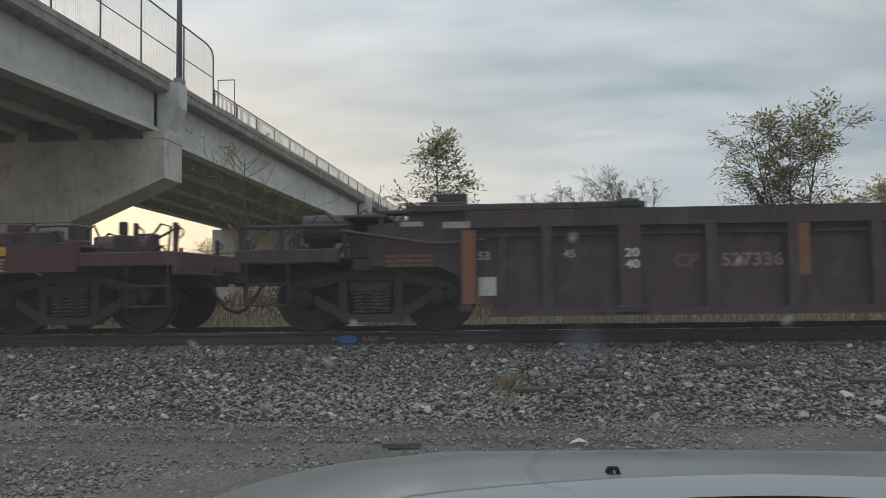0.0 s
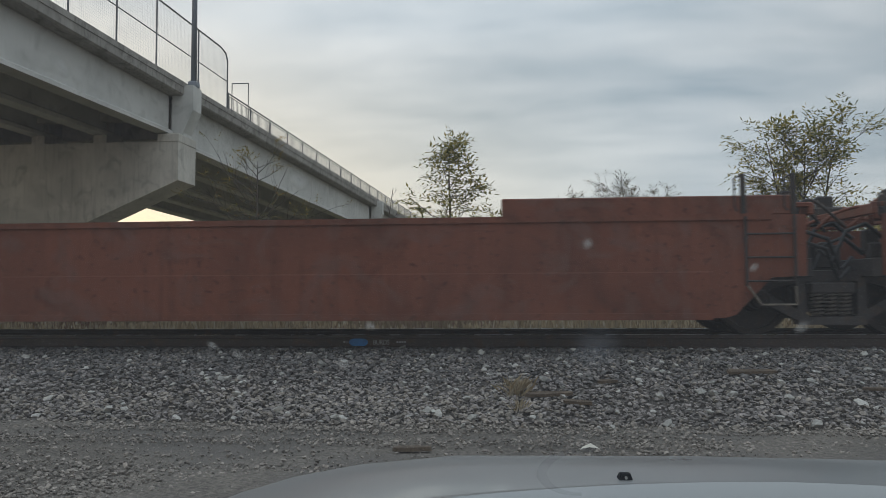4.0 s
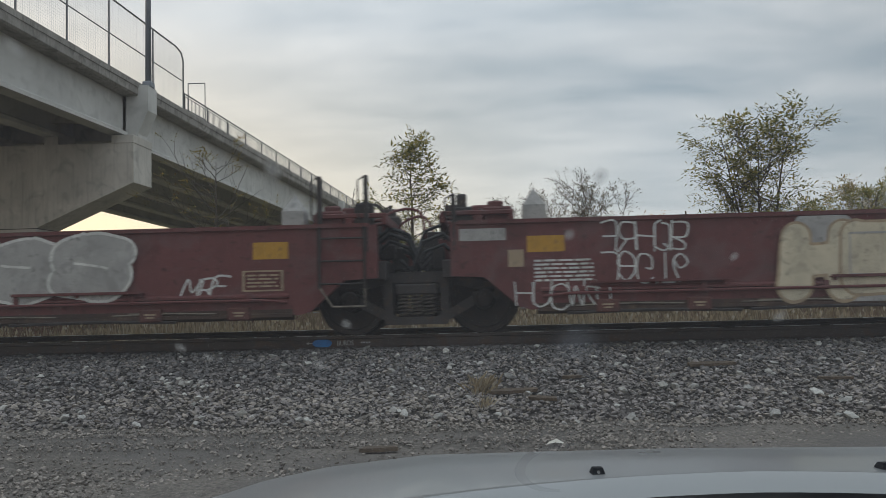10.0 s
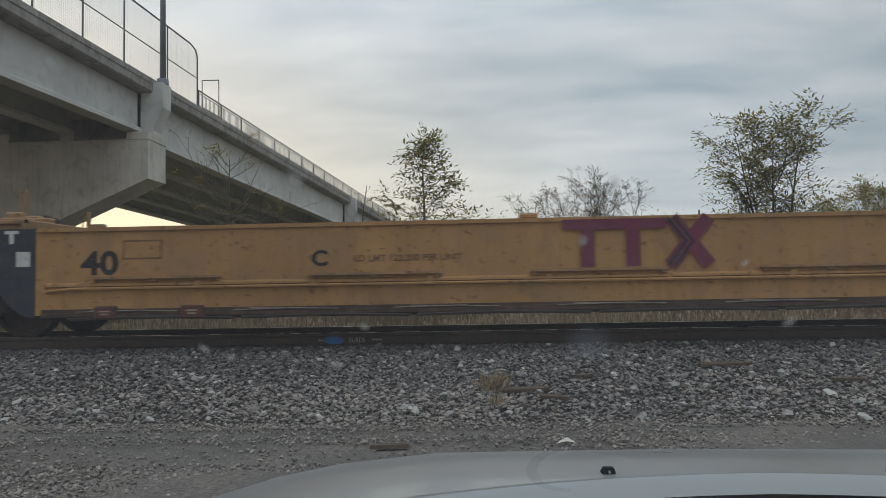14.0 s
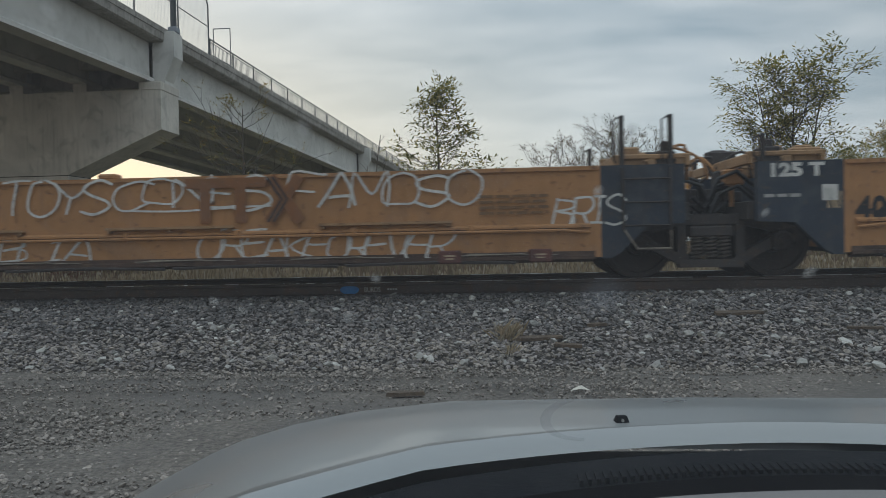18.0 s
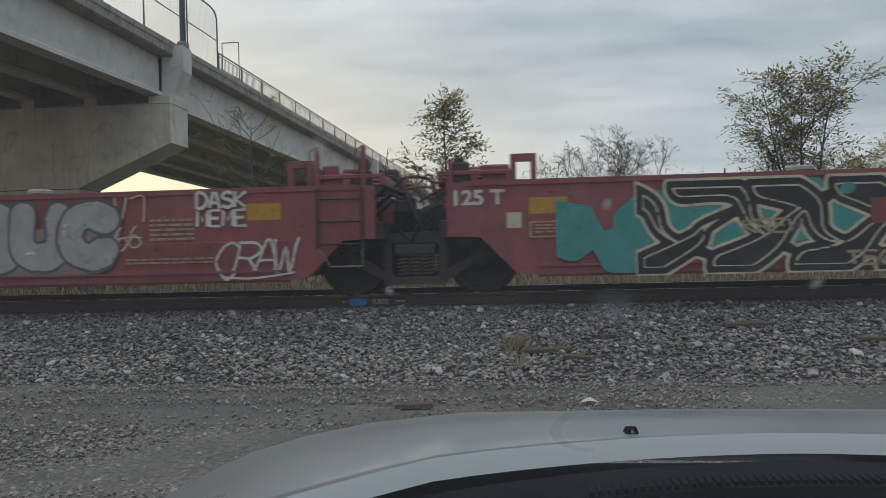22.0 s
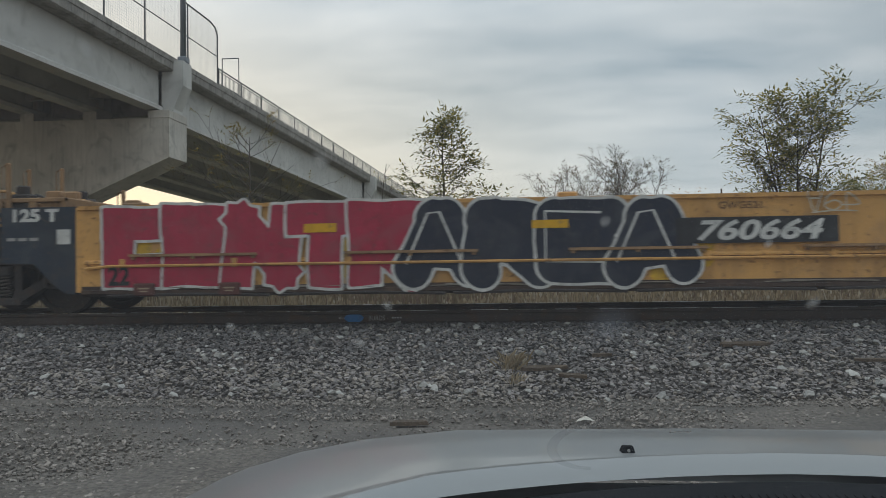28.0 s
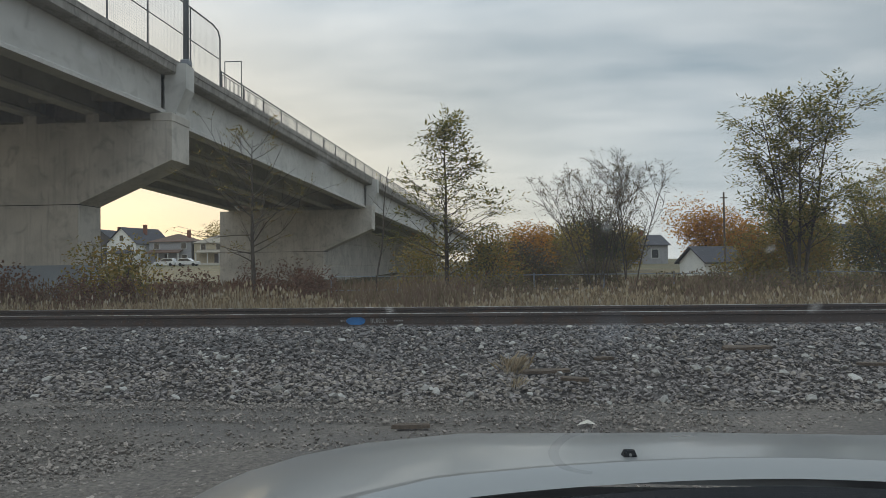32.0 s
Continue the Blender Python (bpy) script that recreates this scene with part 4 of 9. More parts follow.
def add_end(unit, st, style, L, sgn, seed):
    """An outer end: platform, draft gear, coupler, hoses, posts, brake gear."""
    r = random.Random(seed)
    tc = sgn * L / 2
    X = lambda d: tc - sgn * d
    paint = st["paint"]

    def bx(m, d0, d1, y0, y1, z0, z1, c=0.012):
        a, b = sorted((X(d0), X(d1)))
        return m.box(a, b, y0, y1, z0, z1, c)

    deck = M()
    bx(deck, -0.33, -1.62, -1.42, 1.42, 0.92, 0.97)
    bx(deck, -0.33, -1.62, -1.47, -1.39, 0.90, 1.08)
    bx(deck, -0.33, -1.62, 1.39, 1.47, 0.90, 1.08)
    bx(deck, -1.58, -1.66, -1.47, 1.47, 0.78, 1.08)
    grime = {"red": "box_red", "rust": "paint_dark_maroon", "maroon": "paint_dark_maroon", "yellow": "paint_ochre", "faded": "paint_ochre"}.get(style, paint)
    part("end_platform", deck, unit, "narrow grimy steel end platform", mat=grime)
    sill = M()
    bx(sill, 1.2, -1.70, -0.25, 0.25, 0.62, 0.92)
    bx(sill, 0.25, -0.2, -1.3, 1.3, 0.80, 0.95)
    part("centre_sill", sill, unit, "dark draft sill", mat="under_steel")
    cp = M()
    bx(cp, -1.6, -1.95, -0.09, 0.09, 0.66, 0.86)
    bx(cp, -1.88, -2.10, -0.17, 0.13, 0.62, 0.92, 0.05)
    part("coupler", cp, unit, "rusty knuckle coupler", mat="wheel_steel")
    lever = M().tube([(X(-1.66), -1.35, 0.86), (X(-1.74), -1.35, 0.80), (X(-1.76), -0.25, 0.78), (X(-1.9), -0.15, 0.95)], 0.016, 5)
    part("uncoupling_lever", lever, unit, mat="under_steel")
    hose = M().tube([(X(-1.62), -0.38, 0.66), (X(-1.72), -0.38, 0.52), (X(-1.86), -0.36, 0.32), (X(-2.0), -0.33, 0.25), (X(-2.09), -0.32, 0.28)], 0.026, 6)
    part("air_hose", hose, unit, "black rubber air hose", mat="rubber_hose", smooth=True)
    steps = M()
    for y in (-1.45,):
        for d in (-0.98, -1.52):
            steps.tube([(X(d), y, 0.92), (X(d), y, 0.38)], 0.016, 5)
        steps.tube([(X(-0.98), y, 0.38), (X(-1.52), y, 0.38)], 0.016, 5)
        steps.tube([(X(-0.98), y, 0.64), (X(-1.52), y, 0.64)], 0.016, 5)
    part("step_irons", steps, unit, "thin steel step irons", mat="under_steel")
    tall = {"faded": 2.0, "yellow": 1.98, "maroon": 1.95, "red": 1.9, "rust": 1.95, "fec": 1.45, "brown": 1.9, "plum": 1.55, "orange_rib": 1.9}[style]
    for d in (-1.60, -1.08):
        for y in (-1.40, 1.40):
            h = tall * (1.0 if y < 0 else 0.96)
            post = M().box(X(d) - 0.03, X(d) + 0.03, y - 0.025, y + 0.025, 0.95, h, 0.008)
            post.tube([(X(d) + 0.06, y, 1.25), (X(d) + 0.10, y, 1.3), (X(d) + 0.10, y, h - 0.1), (X(d) + 0.03, y, h - 0.04)], 0.012, 5)
            part("grab_post", post, unit, "upright steel grab post", mat=grime if style in ("yellow", "faded", "red") else "under_steel")
    # brake gear and pipes behind the end plate
    res = M().tube([(X(-0.75), -0.55, 1.42), (X(-0.75), 0.55, 1.42)], 0.2, 14) if r.random() < 0.5 and style != "fec" else M().tube([(X(-0.95), -0.7, 1.38 if style != "fec" else 1.15), (X(-0.25), -0.7, 1.38 if style != "fec" else 1.15)], 0.19, 14)
    part("air_reservoir", res, unit, "rounded steel air reservoir", mat=grime, smooth=False)
    for k in range(5):
        d = r.uniform(-1.0, 0.3)
        y = r.uniform(-1.2, 0.9)
        s = r.uniform(0.06, 0.14)
        h = r.uniform(0.12, 0.4)
        vb = M()
        bx(vb, d - s, d + s, y - s, y + s, 0.95, 0.95 + h, 0.02)
        bx(vb, d - s * 0.5, d + s * 0.5, y - s * 0.5, y + s * 0.5, 0.95 + h, 1.02 + h * 1.3, 0.02)
        part("brake_valve", vb, unit, mat="under_steel" if r.random() < 0.7 else paint)
    for k in range(6):
        d, y = r.uniform(-1.3, 0.3), r.uniform(-1.25, 0.2)
        pts = [(X(d), y, 0.97), (X(d - 0.05), y, 1.25 + r.uniform(0, 0.25)), (X(d + r.uniform(0.1, 0.5)), y + r.uniform(-0.1, 0.2), 1.35 + r.uniform(0, 0.3)), (X(d + r.uniform(0.4, 0.9)), y + 0.1, 1.1)]
        part("brake_pipe", M().tube(pts, 0.018, 6), unit, mat="under_steel", smooth=True)
    if (sgn > 0) != (style == "rust") and style != "fec":
        # hand brake: a stand with its gear box, a wheel seen edge-on, and on most cars a sloping gusset plate
        o = 0.55 if style in ("yellow", "faded", "red", "maroon") else 0.15
        wheel = M()
        cz, cx = 1.80, X(-1.50 + o)
        ring = [(cx, -0.75 + 0.27 * math.cos(6.283 * i / 20), cz + 0.27 * math.sin(6.283 * i / 20)) for i in range(21)]
        wheel.tube(ring, 0.02, 6)
        for i in range(5):
            wheel.tube([(cx, -0.75, cz), (cx, -0.75 + 0.27 * math.cos(1.257 * i), cz + 0.27 * math.sin(1.257 * i))], 0.013, 5)
        wheel.tube([(cx, -0.75, cz), (X(-1.36 + o), -0.75, cz)], 0.03, 8)
        part("brake_wheel", wheel, unit, "spoked hand brake wheel", mat="under_steel")
        stand = M()
        bx(stand, -1.24 + o, -1.36 + o, -0.84, -0.66, 0.97, 2.04)
        part("brake_stand", stand, unit, "upright hand brake stand", mat="under_steel" if style not in ("yellow", "brown") else paint)
        gear_box = M()
        bx(gear_box, -1.12 + o, -1.42 + o, -0.90, -0.60, 1.62, 1.98, 0.05)
        part("brake_gear_box", gear_box, unit, mat="under_steel" if style in ("faded", "red", "maroon", "rust") else grime)
        if style not in ("brown", "plum", "orange_rib"):
            gus = M().prism(both_ways([(-0.30 + o, 1.38), (-0.85 + o, 1.56), (-1.08 + o, 1.72), (-1.18 + o, 1.98), (-1.30 + o, 1.98), (-1.30 + o, 1.22), (-0.9 + o, 1.26), (-0.30 + o, 1.31)], tc, sgn), -0.80, -0.70)
            part("gusset_plate", gus, unit, "dark sloping gusset plate", mat="under_steel")
        else:
            loop = M().tube([(X(-1.70 + o), -1.2, 1.36), (X(-1.72 + o), -1.2, 1.90), (X(-1.62 + o), -1.2, 1.98), (X(-1.52 + o), -1.2, 1.90), (X(-1.52 + o), -1.2, 1.36)], 0.014, 5)
            part("grab_loop", loop, unit, "thin bent grab loop", mat="under_steel")
    if st["look"] == "rib":
        rail = M().tube([(X(-1.60), -1.42, 1.36), (X(-0.2), -1.42, 1.36)], 0.03, 6)
        for d in (-1.58, -0.9, -0.25):
            rail.tube([(X(d), -1.42, 1.0), (X(d), -1.42, 1.36)], 0.022, 6)
        part("side_rail", rail, unit, "steel rail along the end platform", mat="under_steel")
        part("draw_pipe", M().tube(catmull([(X(1.5), -1.46, 1.16), (X(0.9), -1.47, 1.12), (X(0.3), -1.47, 1.2), (X(-0.3), -1.45, 1.3)], 5), 0.025, 6), unit, mat=paint, smooth=True)
    if st["look"] in ("pipe", "pipe_low", "belly"):
        zl = st["low"]
        pts = both_ways([(1.9, zl + 0.10), (1.42, zl + 0.10), (1.2, zl + 0.22), (0.86, 0.86), (0.6, 0.90), (-0.2, 0.91), (-0.6, 0.99), (-0.95, 1.12)], tc, sgn)
        part("end_pipe", M().tube([(x, -HALF - 0.035, z) for x, z in catmull(pts, 4)], 0.018, 6), unit, "bent painted pipe along the underside", mat=paint, smooth=True)
    for k in range(7):
        d, y = r.uniform(-0.9, 1.1), r.uniform(-1.35, 0.8)
        ww, hh = r.uniform(0.07, 0.2), r.uniform(0.12, 0.34)
        z0 = 0.95 if d < 0.1 else st["top"] - 0.02
        gear = M()
        bx(gear, d + ww, d - ww, y - 0.09, y + 0.09, z0, z0 + hh * (1.0 if d > 0.1 else 1.7), 0.02)
        gear.tube([(X(d), y, z0 + hh * 0.5), (X(d - 0.25), y - 0.05, z0 + hh), (X(d - 0.4), y - 0.05, z0 + 0.02)], 0.02, 6)
        part("end_gear", gear, unit, mat="truck_steel" if k % 3 else grime)
    # hood over the well's end
    hood = M()
    t = st["top"]
    bx(hood, 1.25, 0.15, -1.3, -1.0, t, t + 0.05)
    bx(hood, 1.25, 0.15, 1.0, 1.3, t, t + 0.05)
    bx(hood, 1.25, 0.9, -1.3, 1.3, t, t + 0.14)
    bx(hood, 0.25, -0.3, -1.4, 1.4, t - 0.05, t - 0.01)
    for y in (-1.38, 0.0, 1.31):
        for d in (0.22, -0.24):
            bx(hood, d, d - 0.06, y, y + 0.07, 0.95, t - 0.05)
    part("well_end", hood, unit, "steel end bulkhead of the well", mat=paint)
    bk = M()
    bx(bk, 1.75, 1.65, -1.42, 1.42, 0.35, st["top"] - 0.03, 0)
    part("bulkhead", bk, unit, mat=paint)


def add_mid(unit, st, style, L, sgn, seed):
    """An inner end over a shared truck: end plates, hood frames, posts, ladder, hoses."""
    r = random.Random(seed)
    tc = sgn * L / 2
    X = lambda d: tc - sgn * d
    paint = st["plate"] or st["paint"]
    t = st["top"]

    def bx(m, d0, d1, y0, y1, z0, z1, c=0.012):
        a, b = sorted((X(d0), X(d1)))
        return m.box(a, b, y0, y1, z0, z1, c)

    if st["plate"]:
        out = [(1.42, 0.29), (1.30, 0.29), (1.18, 0.36), (0.86, 0.68), (0.42, 0.70), (0.42, t + 0.02), (1.42, t + 0.02)]
        for y in (-HALF - 0.004, HALF - 0.10):
            part("end_plate", M().prism(both_ways(out, tc, sgn), y, y + 0.104), unit, "dark navy end plate", mat="navy")
    if st["plate"] and sgn < 0:
        v, f = glyphs("125 T", 0.0, 0.05)
        part("lettering", M().add([(X(0.58) + a * 0.62, -HALF - 0.009, 1.22 + b * 0.17) for a, b in v], f), unit, "white lettering", mat="ink_wht")
        part("sticker", M().box(X(1.17), X(1.35), -HALF - 0.009, -HALF - 0.006, 0.93, 1.12), unit, "white sticker", mat="ink_wht")
        sp = M()
        for q in range(3):
            rect(sp, X(0.5) + 0.15 * q, X(0.5) + 0.15 * q + 0.12, 0.98, 1.02)
        part("small_print", sp, unit, mat="ink_gry", at=(0, -HALF - 0.008, 0))
    hood = M()
    bx(hood, 1.25, 1.18, -1.45, 1.45, t, t + 0.15)
    bx(hood, 0.40, 0.33, -1.45, 1.45, t, t + 0.13)
    for y in (-1.45, 1.38):
        bx(hood, 1.25, 0.33, y, y + 0.07, t + 0.09, t + 0.15)
        bx(hood, 0.85, 0.75, y, y + 0.05, t, t + 0.1)
    for y in (-1.0, -0.4, 0.4, 1.0):
        bx(hood, 1.2, 0.36, y, y + 0.06, t + 0.08, t + 0.12)
    part("hood_frame", hood, unit, "open steel frame over the well's end", mat=st.get("chord", st["paint"]))
    for k, (d, y, ww, hh) in enumerate(((1.05, -1.30, 0.18, 0.20), (0.62, -1.32, 0.12, 0.26), (0.90, -0.7, 0.25, 0.22), (0.5, 0.2, 0.2, 0.3), (1.0, 0.9, 0.2, 0.25))):
        box_ = M()
        bx(box_, d + ww, d - ww, y - 0.1, y + 0.1, t - 0.02, t + hh * r.uniform(0.7, 1.1), 0.02)
        bx(box_, d + ww * 0.4, d - ww * 0.7, y - 0.07, y + 0.07, t + hh * 0.6, t + hh * r.uniform(1.1, 1.4), 0.02)
        part("valve_box", box_, unit, mat=st.get("chord", st["paint"]) if k % 2 == 0 else "truck_steel")
    for k in range(5):
        d, y = r.uniform(0.1, 1.0), r.uniform(-1.4, 0.6)
        pts = [(X(d), y, t - 0.1), (X(d - 0.08), y, t + r.uniform(0.05, 0.25)), (X(d - r.uniform(0.2, 0.5)), y + 0.1, t + r.uniform(0.0, 0.3)), (X(d - r.uniform(0.4, 0.7)), y + 0.15, t - 0.15)]
        part("brake_pipe", M().tube(catmull(pts, 4), 0.02, 6), unit, mat=st["paint"] if r.random() < 0.5 else "truck_steel", smooth=True)
    wall = M()
    bx(wall, 1.75, 1.65, -1.42, 1.42, 0.35, t - 0.03, 0)
    part("bulkhead", wall, unit, mat=st["paint"])
    inner = M()
    bx(inner, 1.3, 0.1, -0.3, 0.3, 0.62, 0.95)
    bx(inner, 0.5, 0.35, -1.4, 1.4, 0.72, 0.95)
    bx(inner, 0.35, 0.02, -0.55, 0.55, 0.85, 1.15)
    part("articulation_arm", inner, unit, "dark steel articulation arm", mat="under_steel")
    if style == "brown":
        fair = M()
        bx(fair, 0.5, 0.18, -1.52, -1.2, 0.84, 1.62, 0.04)
        bx(fair, 0.62, 0.15, -1.4, 1.4, 1.58, 1.68, 0.03)
        part("fairing", fair, unit, "ochre steel corner fairing", mat="paint_ochre")
    if style == "maroon":
        cone = M()
        cx = X(1.5)
        cone.add([(cx - 0.14, -1.45, t), (cx + 0.14, -1.45, t), (cx + 0.14, -1.17, t), (cx - 0.14, -1.17, t), (cx - 0.14, -1.45, t + 0.2), (cx + 0.14, -1.45, t + 0.2), (cx + 0.14, -1.17, t + 0.2), (cx - 0.14, -1.17, t + 0.2), (cx, -1.31, t + 0.42)],
                 [(0, 1, 5, 4), (1, 2, 6, 5), (2, 3, 7, 6), (3, 0, 4, 7), (4, 5, 8), (5, 6, 8), (6, 7, 8), (7, 4, 8)])
        part("guide_cone", cone, unit, "dirty white container guide", mat="ink_gry")
    if style == "red":
        g = M()
        cx = X(1.4)
        g.prism([(cx - 0.16, t), (cx - 0.16, t + 0.34), (cx + 0.16, t + 0.34), (cx + 0.16, t), (cx + 0.09, t), (cx + 0.09, t + 0.25), (cx - 0.09, t + 0.25), (cx - 0.09, t)], -1.42, -1.3)
        part("guide_bracket", g, unit, "red steel container guide", mat=st["paint"])
    tall = {"yellow": 1.04, "faded": 0.62, "maroon": 0.62, "red": 0.5, "rust": 0.5, "brown": 0.55, "orange_rib": 0.5}[style]
    rung = sgn > 0
    ds = (1.16, 0.58) if rung else (0.50,)
    for d in ds:
        for y in (-1.47, 1.47):
            h = t + tall * (1.0 if rung else 0.58) * (1 if y < 0 else 0.9)
            post = M().box(X(d) - 0.028, X(d) + 0.028, y - 0.03, y + 0.03, t - 0.35, h, 0.008)
            post.tube([(X(d) - 0.07, y, t + 0.05), (X(d) - 0.10, y, t + 0.1), (X(d) - 0.10, y, h - 0.06), (X(d) - 0.03, y, h - 0.02)], 0.011, 5)
            part("grab_post", post, unit, "upright steel grab post", mat=st.get("chord", st["paint"]) if style in ("yellow", "brown", "red") else "under_steel")
    if rung:
        add_ladder(unit, X(1.16), X(0.60), 0.62, t - 0.02, -1.545, st.get("chord", st["paint"]) if style in ("yellow", "brown") else "under_steel")
        part("step_iron", M().tube([(X(1.16), -1.545, 0.64), (X(1.0), -1.55, 0.40), (X(0.60), -1.55, 0.40), (X(0.60), -1.545, 0.64)], 0.013, 6), unit, "bent steel stirrup step", mat="rod_steel")
    for k in range(3):
        y = r.uniform(-1.25, -0.3)
        z = r.uniform(0.9, 1.25)
        pts = [(X(0.6), y, z), (X(0.35), y, z + 0.22), (X(0.1), y - 0.05, z + 0.12), (X(-0.05), y, z - 0.25), (X(-0.2), y, z - 0.1)]
        part("air_hose", M().tube(pts, 0.028, 6), unit, "black rubber hose", mat="rubber_hose", smooth=True)
    for k in range(5):
        d, y = r.uniform(0.05, 1.1), r.uniform(-1.3, 0.9)
        s = r.uniform(0.05, 0.13)
        z0 = r.uniform(0.95, 1.2)
        v = M()
        bx(v, d + s, d - s, y - s, y + s, z0, z0 + r.uniform(0.15, 0.32), 0.02)
        v.tube([(X(d), y, 0.9), (X(d), y, z0)], 0.03, 6)
        part("brake_valve", v, unit, mat="under_steel" if r.random() < 0.6 else st["paint"])


def rib_places(L):
    """Where the upright ribs of a ribbed car stand: a broad one some way in from each truck, narrow ones between and beyond."""
    if L < 17:
        e, gap = L / 2 - 2.3, 1.25
    else:
        e, gap = (L / 2 - 3.24 if L < 19.2 else 6.6), 1.0
    n = int(round(2 * e / gap))
    out = [-e + 2 * e * i / n for i in range(n + 1)]
    for k in (1, 2):
        if e + k * gap < L / 2 - 1.2:
            out += [e + k * gap, -e - k * gap]
    return out


def add_body(unit, st, style, L, ends):
    top, lo, look = st["top"], st["low"], st["look"]
    near = side_mesh(st, L, ends, -HALF + (0.13 if look == "rib" else 0.0), -HALF + (0.16 if look == "rib" else 0.10))
    part("side_wall", near, unit, mat=st["paint"])
    part("side_wall", side_mesh(st, L, ends, HALF - 0.10, HALF), unit, mat=st["paint"])
    part("well_floor", M().box(-L / 2 + 1.7, L / 2 - 1.7, -HALF + 0.1, HALF - 0.1, lo - 0.02, lo + 0.06), unit, "dark steel well floor", mat="under_steel")
    a, b = -L / 2 + 1.45, L / 2 - 1.45
    if look in ("pipe", "pipe_low"):
        zr = 0.70 if look == "pipe" else 0.56
        lip = M().sweep_x([(-HALF - 0.03, top - 0.03), (-HALF - 0.03, top + 0.02), (-HALF + 0.12, top + 0.02), (-HALF + 0.12, top - 0.03)], a - (0.9 if not st["plate"] else 0), b + (0.9 if not st["plate"] else 0))
        part("top_chord", lip, unit, mat=st["paint"])
        ledge = M().sweep_x([(-HALF - 0.035, zr - 0.03), (-HALF - 0.035, zr - 0.005), (-HALF - 0.002, zr + 0.02), (-HALF - 0.002, zr - 0.04)], a + 0.1, b - 0.1)
        part("side_ledge", ledge, unit, "thin ledge along the side", mat=st["paint"])
        n = int((b - a) / 2.7)
        for i in range(n):
            x = a + 0.7 + i * (b - a - 1.4) / n
            rod = M().box(x, x + 1.65, -HALF - 0.075, -HALF - 0.002, zr + 0.052, zr + 0.07, 0.004)
            rod.box(x, x + 1.65, -HALF - 0.075, -HALF - 0.063, zr + 0.07, zr + 0.088)
            for q in (0.05, 0.82, 1.6):
                rod.box(x + q - 0.02, x + q + 0.02, -HALF - 0.06, -HALF + 0.002, zr + 0.02, zr + 0.055)
            part("tie_rod", rod, unit, mat=st.get("chord", st["paint"]))
        long_pipe = M().tube([(a + 0.12, -HALF - 0.03, zr - 0.09), (a + 0.45, -HALF - 0.05, zr - 0.06), (b - 0.45, -HALF - 0.05, zr - 0.06), (b - 0.12, -HALF - 0.03, zr - 0.09)], 0.019, 6)
        part("train_line", long_pipe, unit, "thin painted pipe along the side", mat=st["paint"])
        sill = M().sweep_x([(-HALF - 0.012, lo - 0.03), (-HALF - 0.03, lo - 0.02), (-HALF - 0.03, lo + 0.02), (-HALF - 0.012, lo + 0.03), (-HALF - 0.012, lo + 0.075), (-HALF + 0.1, lo + 0.075), (-HALF + 0.1, lo - 0.06)], a + 0.05, b - 0.05)
        part("bottom_sill", sill, unit, "grimy brown lower sill", mat="sill_grime")
        for i in range(int((b - a) / 2.0)):
            x = a + 0.5 + i * 2.0
            lash = M().tube([(x, -HALF - 0.02, lo + 0.04), (x + 0.9, -HALF - 0.035, lo + 0.055)], 0.008, 5).tube([(x + 0.2, -HALF - 0.02, lo + 0.06), (x + 1.3, -HALF - 0.035, lo + 0.04)], 0.008, 5)
            part("pull_rod", lash, unit, "pale worn thin rods", mat="rod_steel")
        pipe = M()
        for i in range(int((b - a) / 2.2)):
            x = a + 0.4 + i * 2.2
            pipe.tube([(x, -HALF - 0.02, lo - 0.05), (x + 1.1, -HALF - 0.035, lo - 0.03), (x + 2.1, -HALF - 0.02, lo - 0.055)], 0.02, 6)
        part("brake_pipe", pipe, unit, "thin pipe under the side", mat="under_steel")
        for x in (a + 0.75, a + 1.85, b - 1.95, b - 0.85):
            box_ = part("roller_box", M().box(x, x + 0.28, -HALF - 0.06, -HALF + 0.15, lo - 0.05, lo + 0.11, 0.015), unit, "small red-brown box at the sill", mat="box_red")
            part("roller_print", M().box(x + 0.07, x + 0.21, -HALF - 0.064, -HALF - 0.061, lo + 0.035, lo + 0.055).box(x + 0.09, x + 0.19, -HALF - 0.064, -HALF - 0.061, lo + 0.0, lo + 0.018), box_, mat="ink_tan")
        for x in np.arange(a + 0.6, b - 0.3, 1.45):
            part("bracket", M().box(x - 0.04, x + 0.04, -HALF - 0.045, -HALF + 0.01, zr - 0.09, zr + 0.03, 0.01), unit, mat=st["paint"])
    elif look == "belly":
        mid = 0.75
        b2 = M().sweep_x([(-HALF - 0.001, mid), (-HALF - 0.032, mid - 0.015), (-HALF + 0.01, lo + 0.06), (-HALF + 0.03, lo - 0.03), (-HALF + 0.1, lo - 0.03), (-HALF + 0.1, mid)], a + 0.1, b - 0.1)
        part("lower_side", b2, unit, mat=st["paint"])
        part("top_chord", M().sweep_x([(-HALF - 0.02, top - 0.05), (-HALF - 0.02, top + 0.015), (-HALF + 0.12, top + 0.015), (-HALF + 0.12, top - 0.05)], a - 0.8, b + 0.8), unit, mat=st["paint"])
        part("side_bead", M().box(a + 0.1, b - 0.1, -HALF - 0.042, -HALF - 0.02, lo + 0.10, lo + 0.125), unit, mat=st["paint"])
    if look in ("belly", "pipe", "pipe_low"):
        for x in (-3.0, -0.1, 2.85) if look == "belly" else (0.0,):
            part("guide_box", M().box(x - 0.12, x + 0.12, -HALF + 0.01, -HALF + 0.2, top + 0.012, top + 0.085, 0.02), unit, "small pale container guide", mat="ink_gry" if look == "belly" else st["paint"])
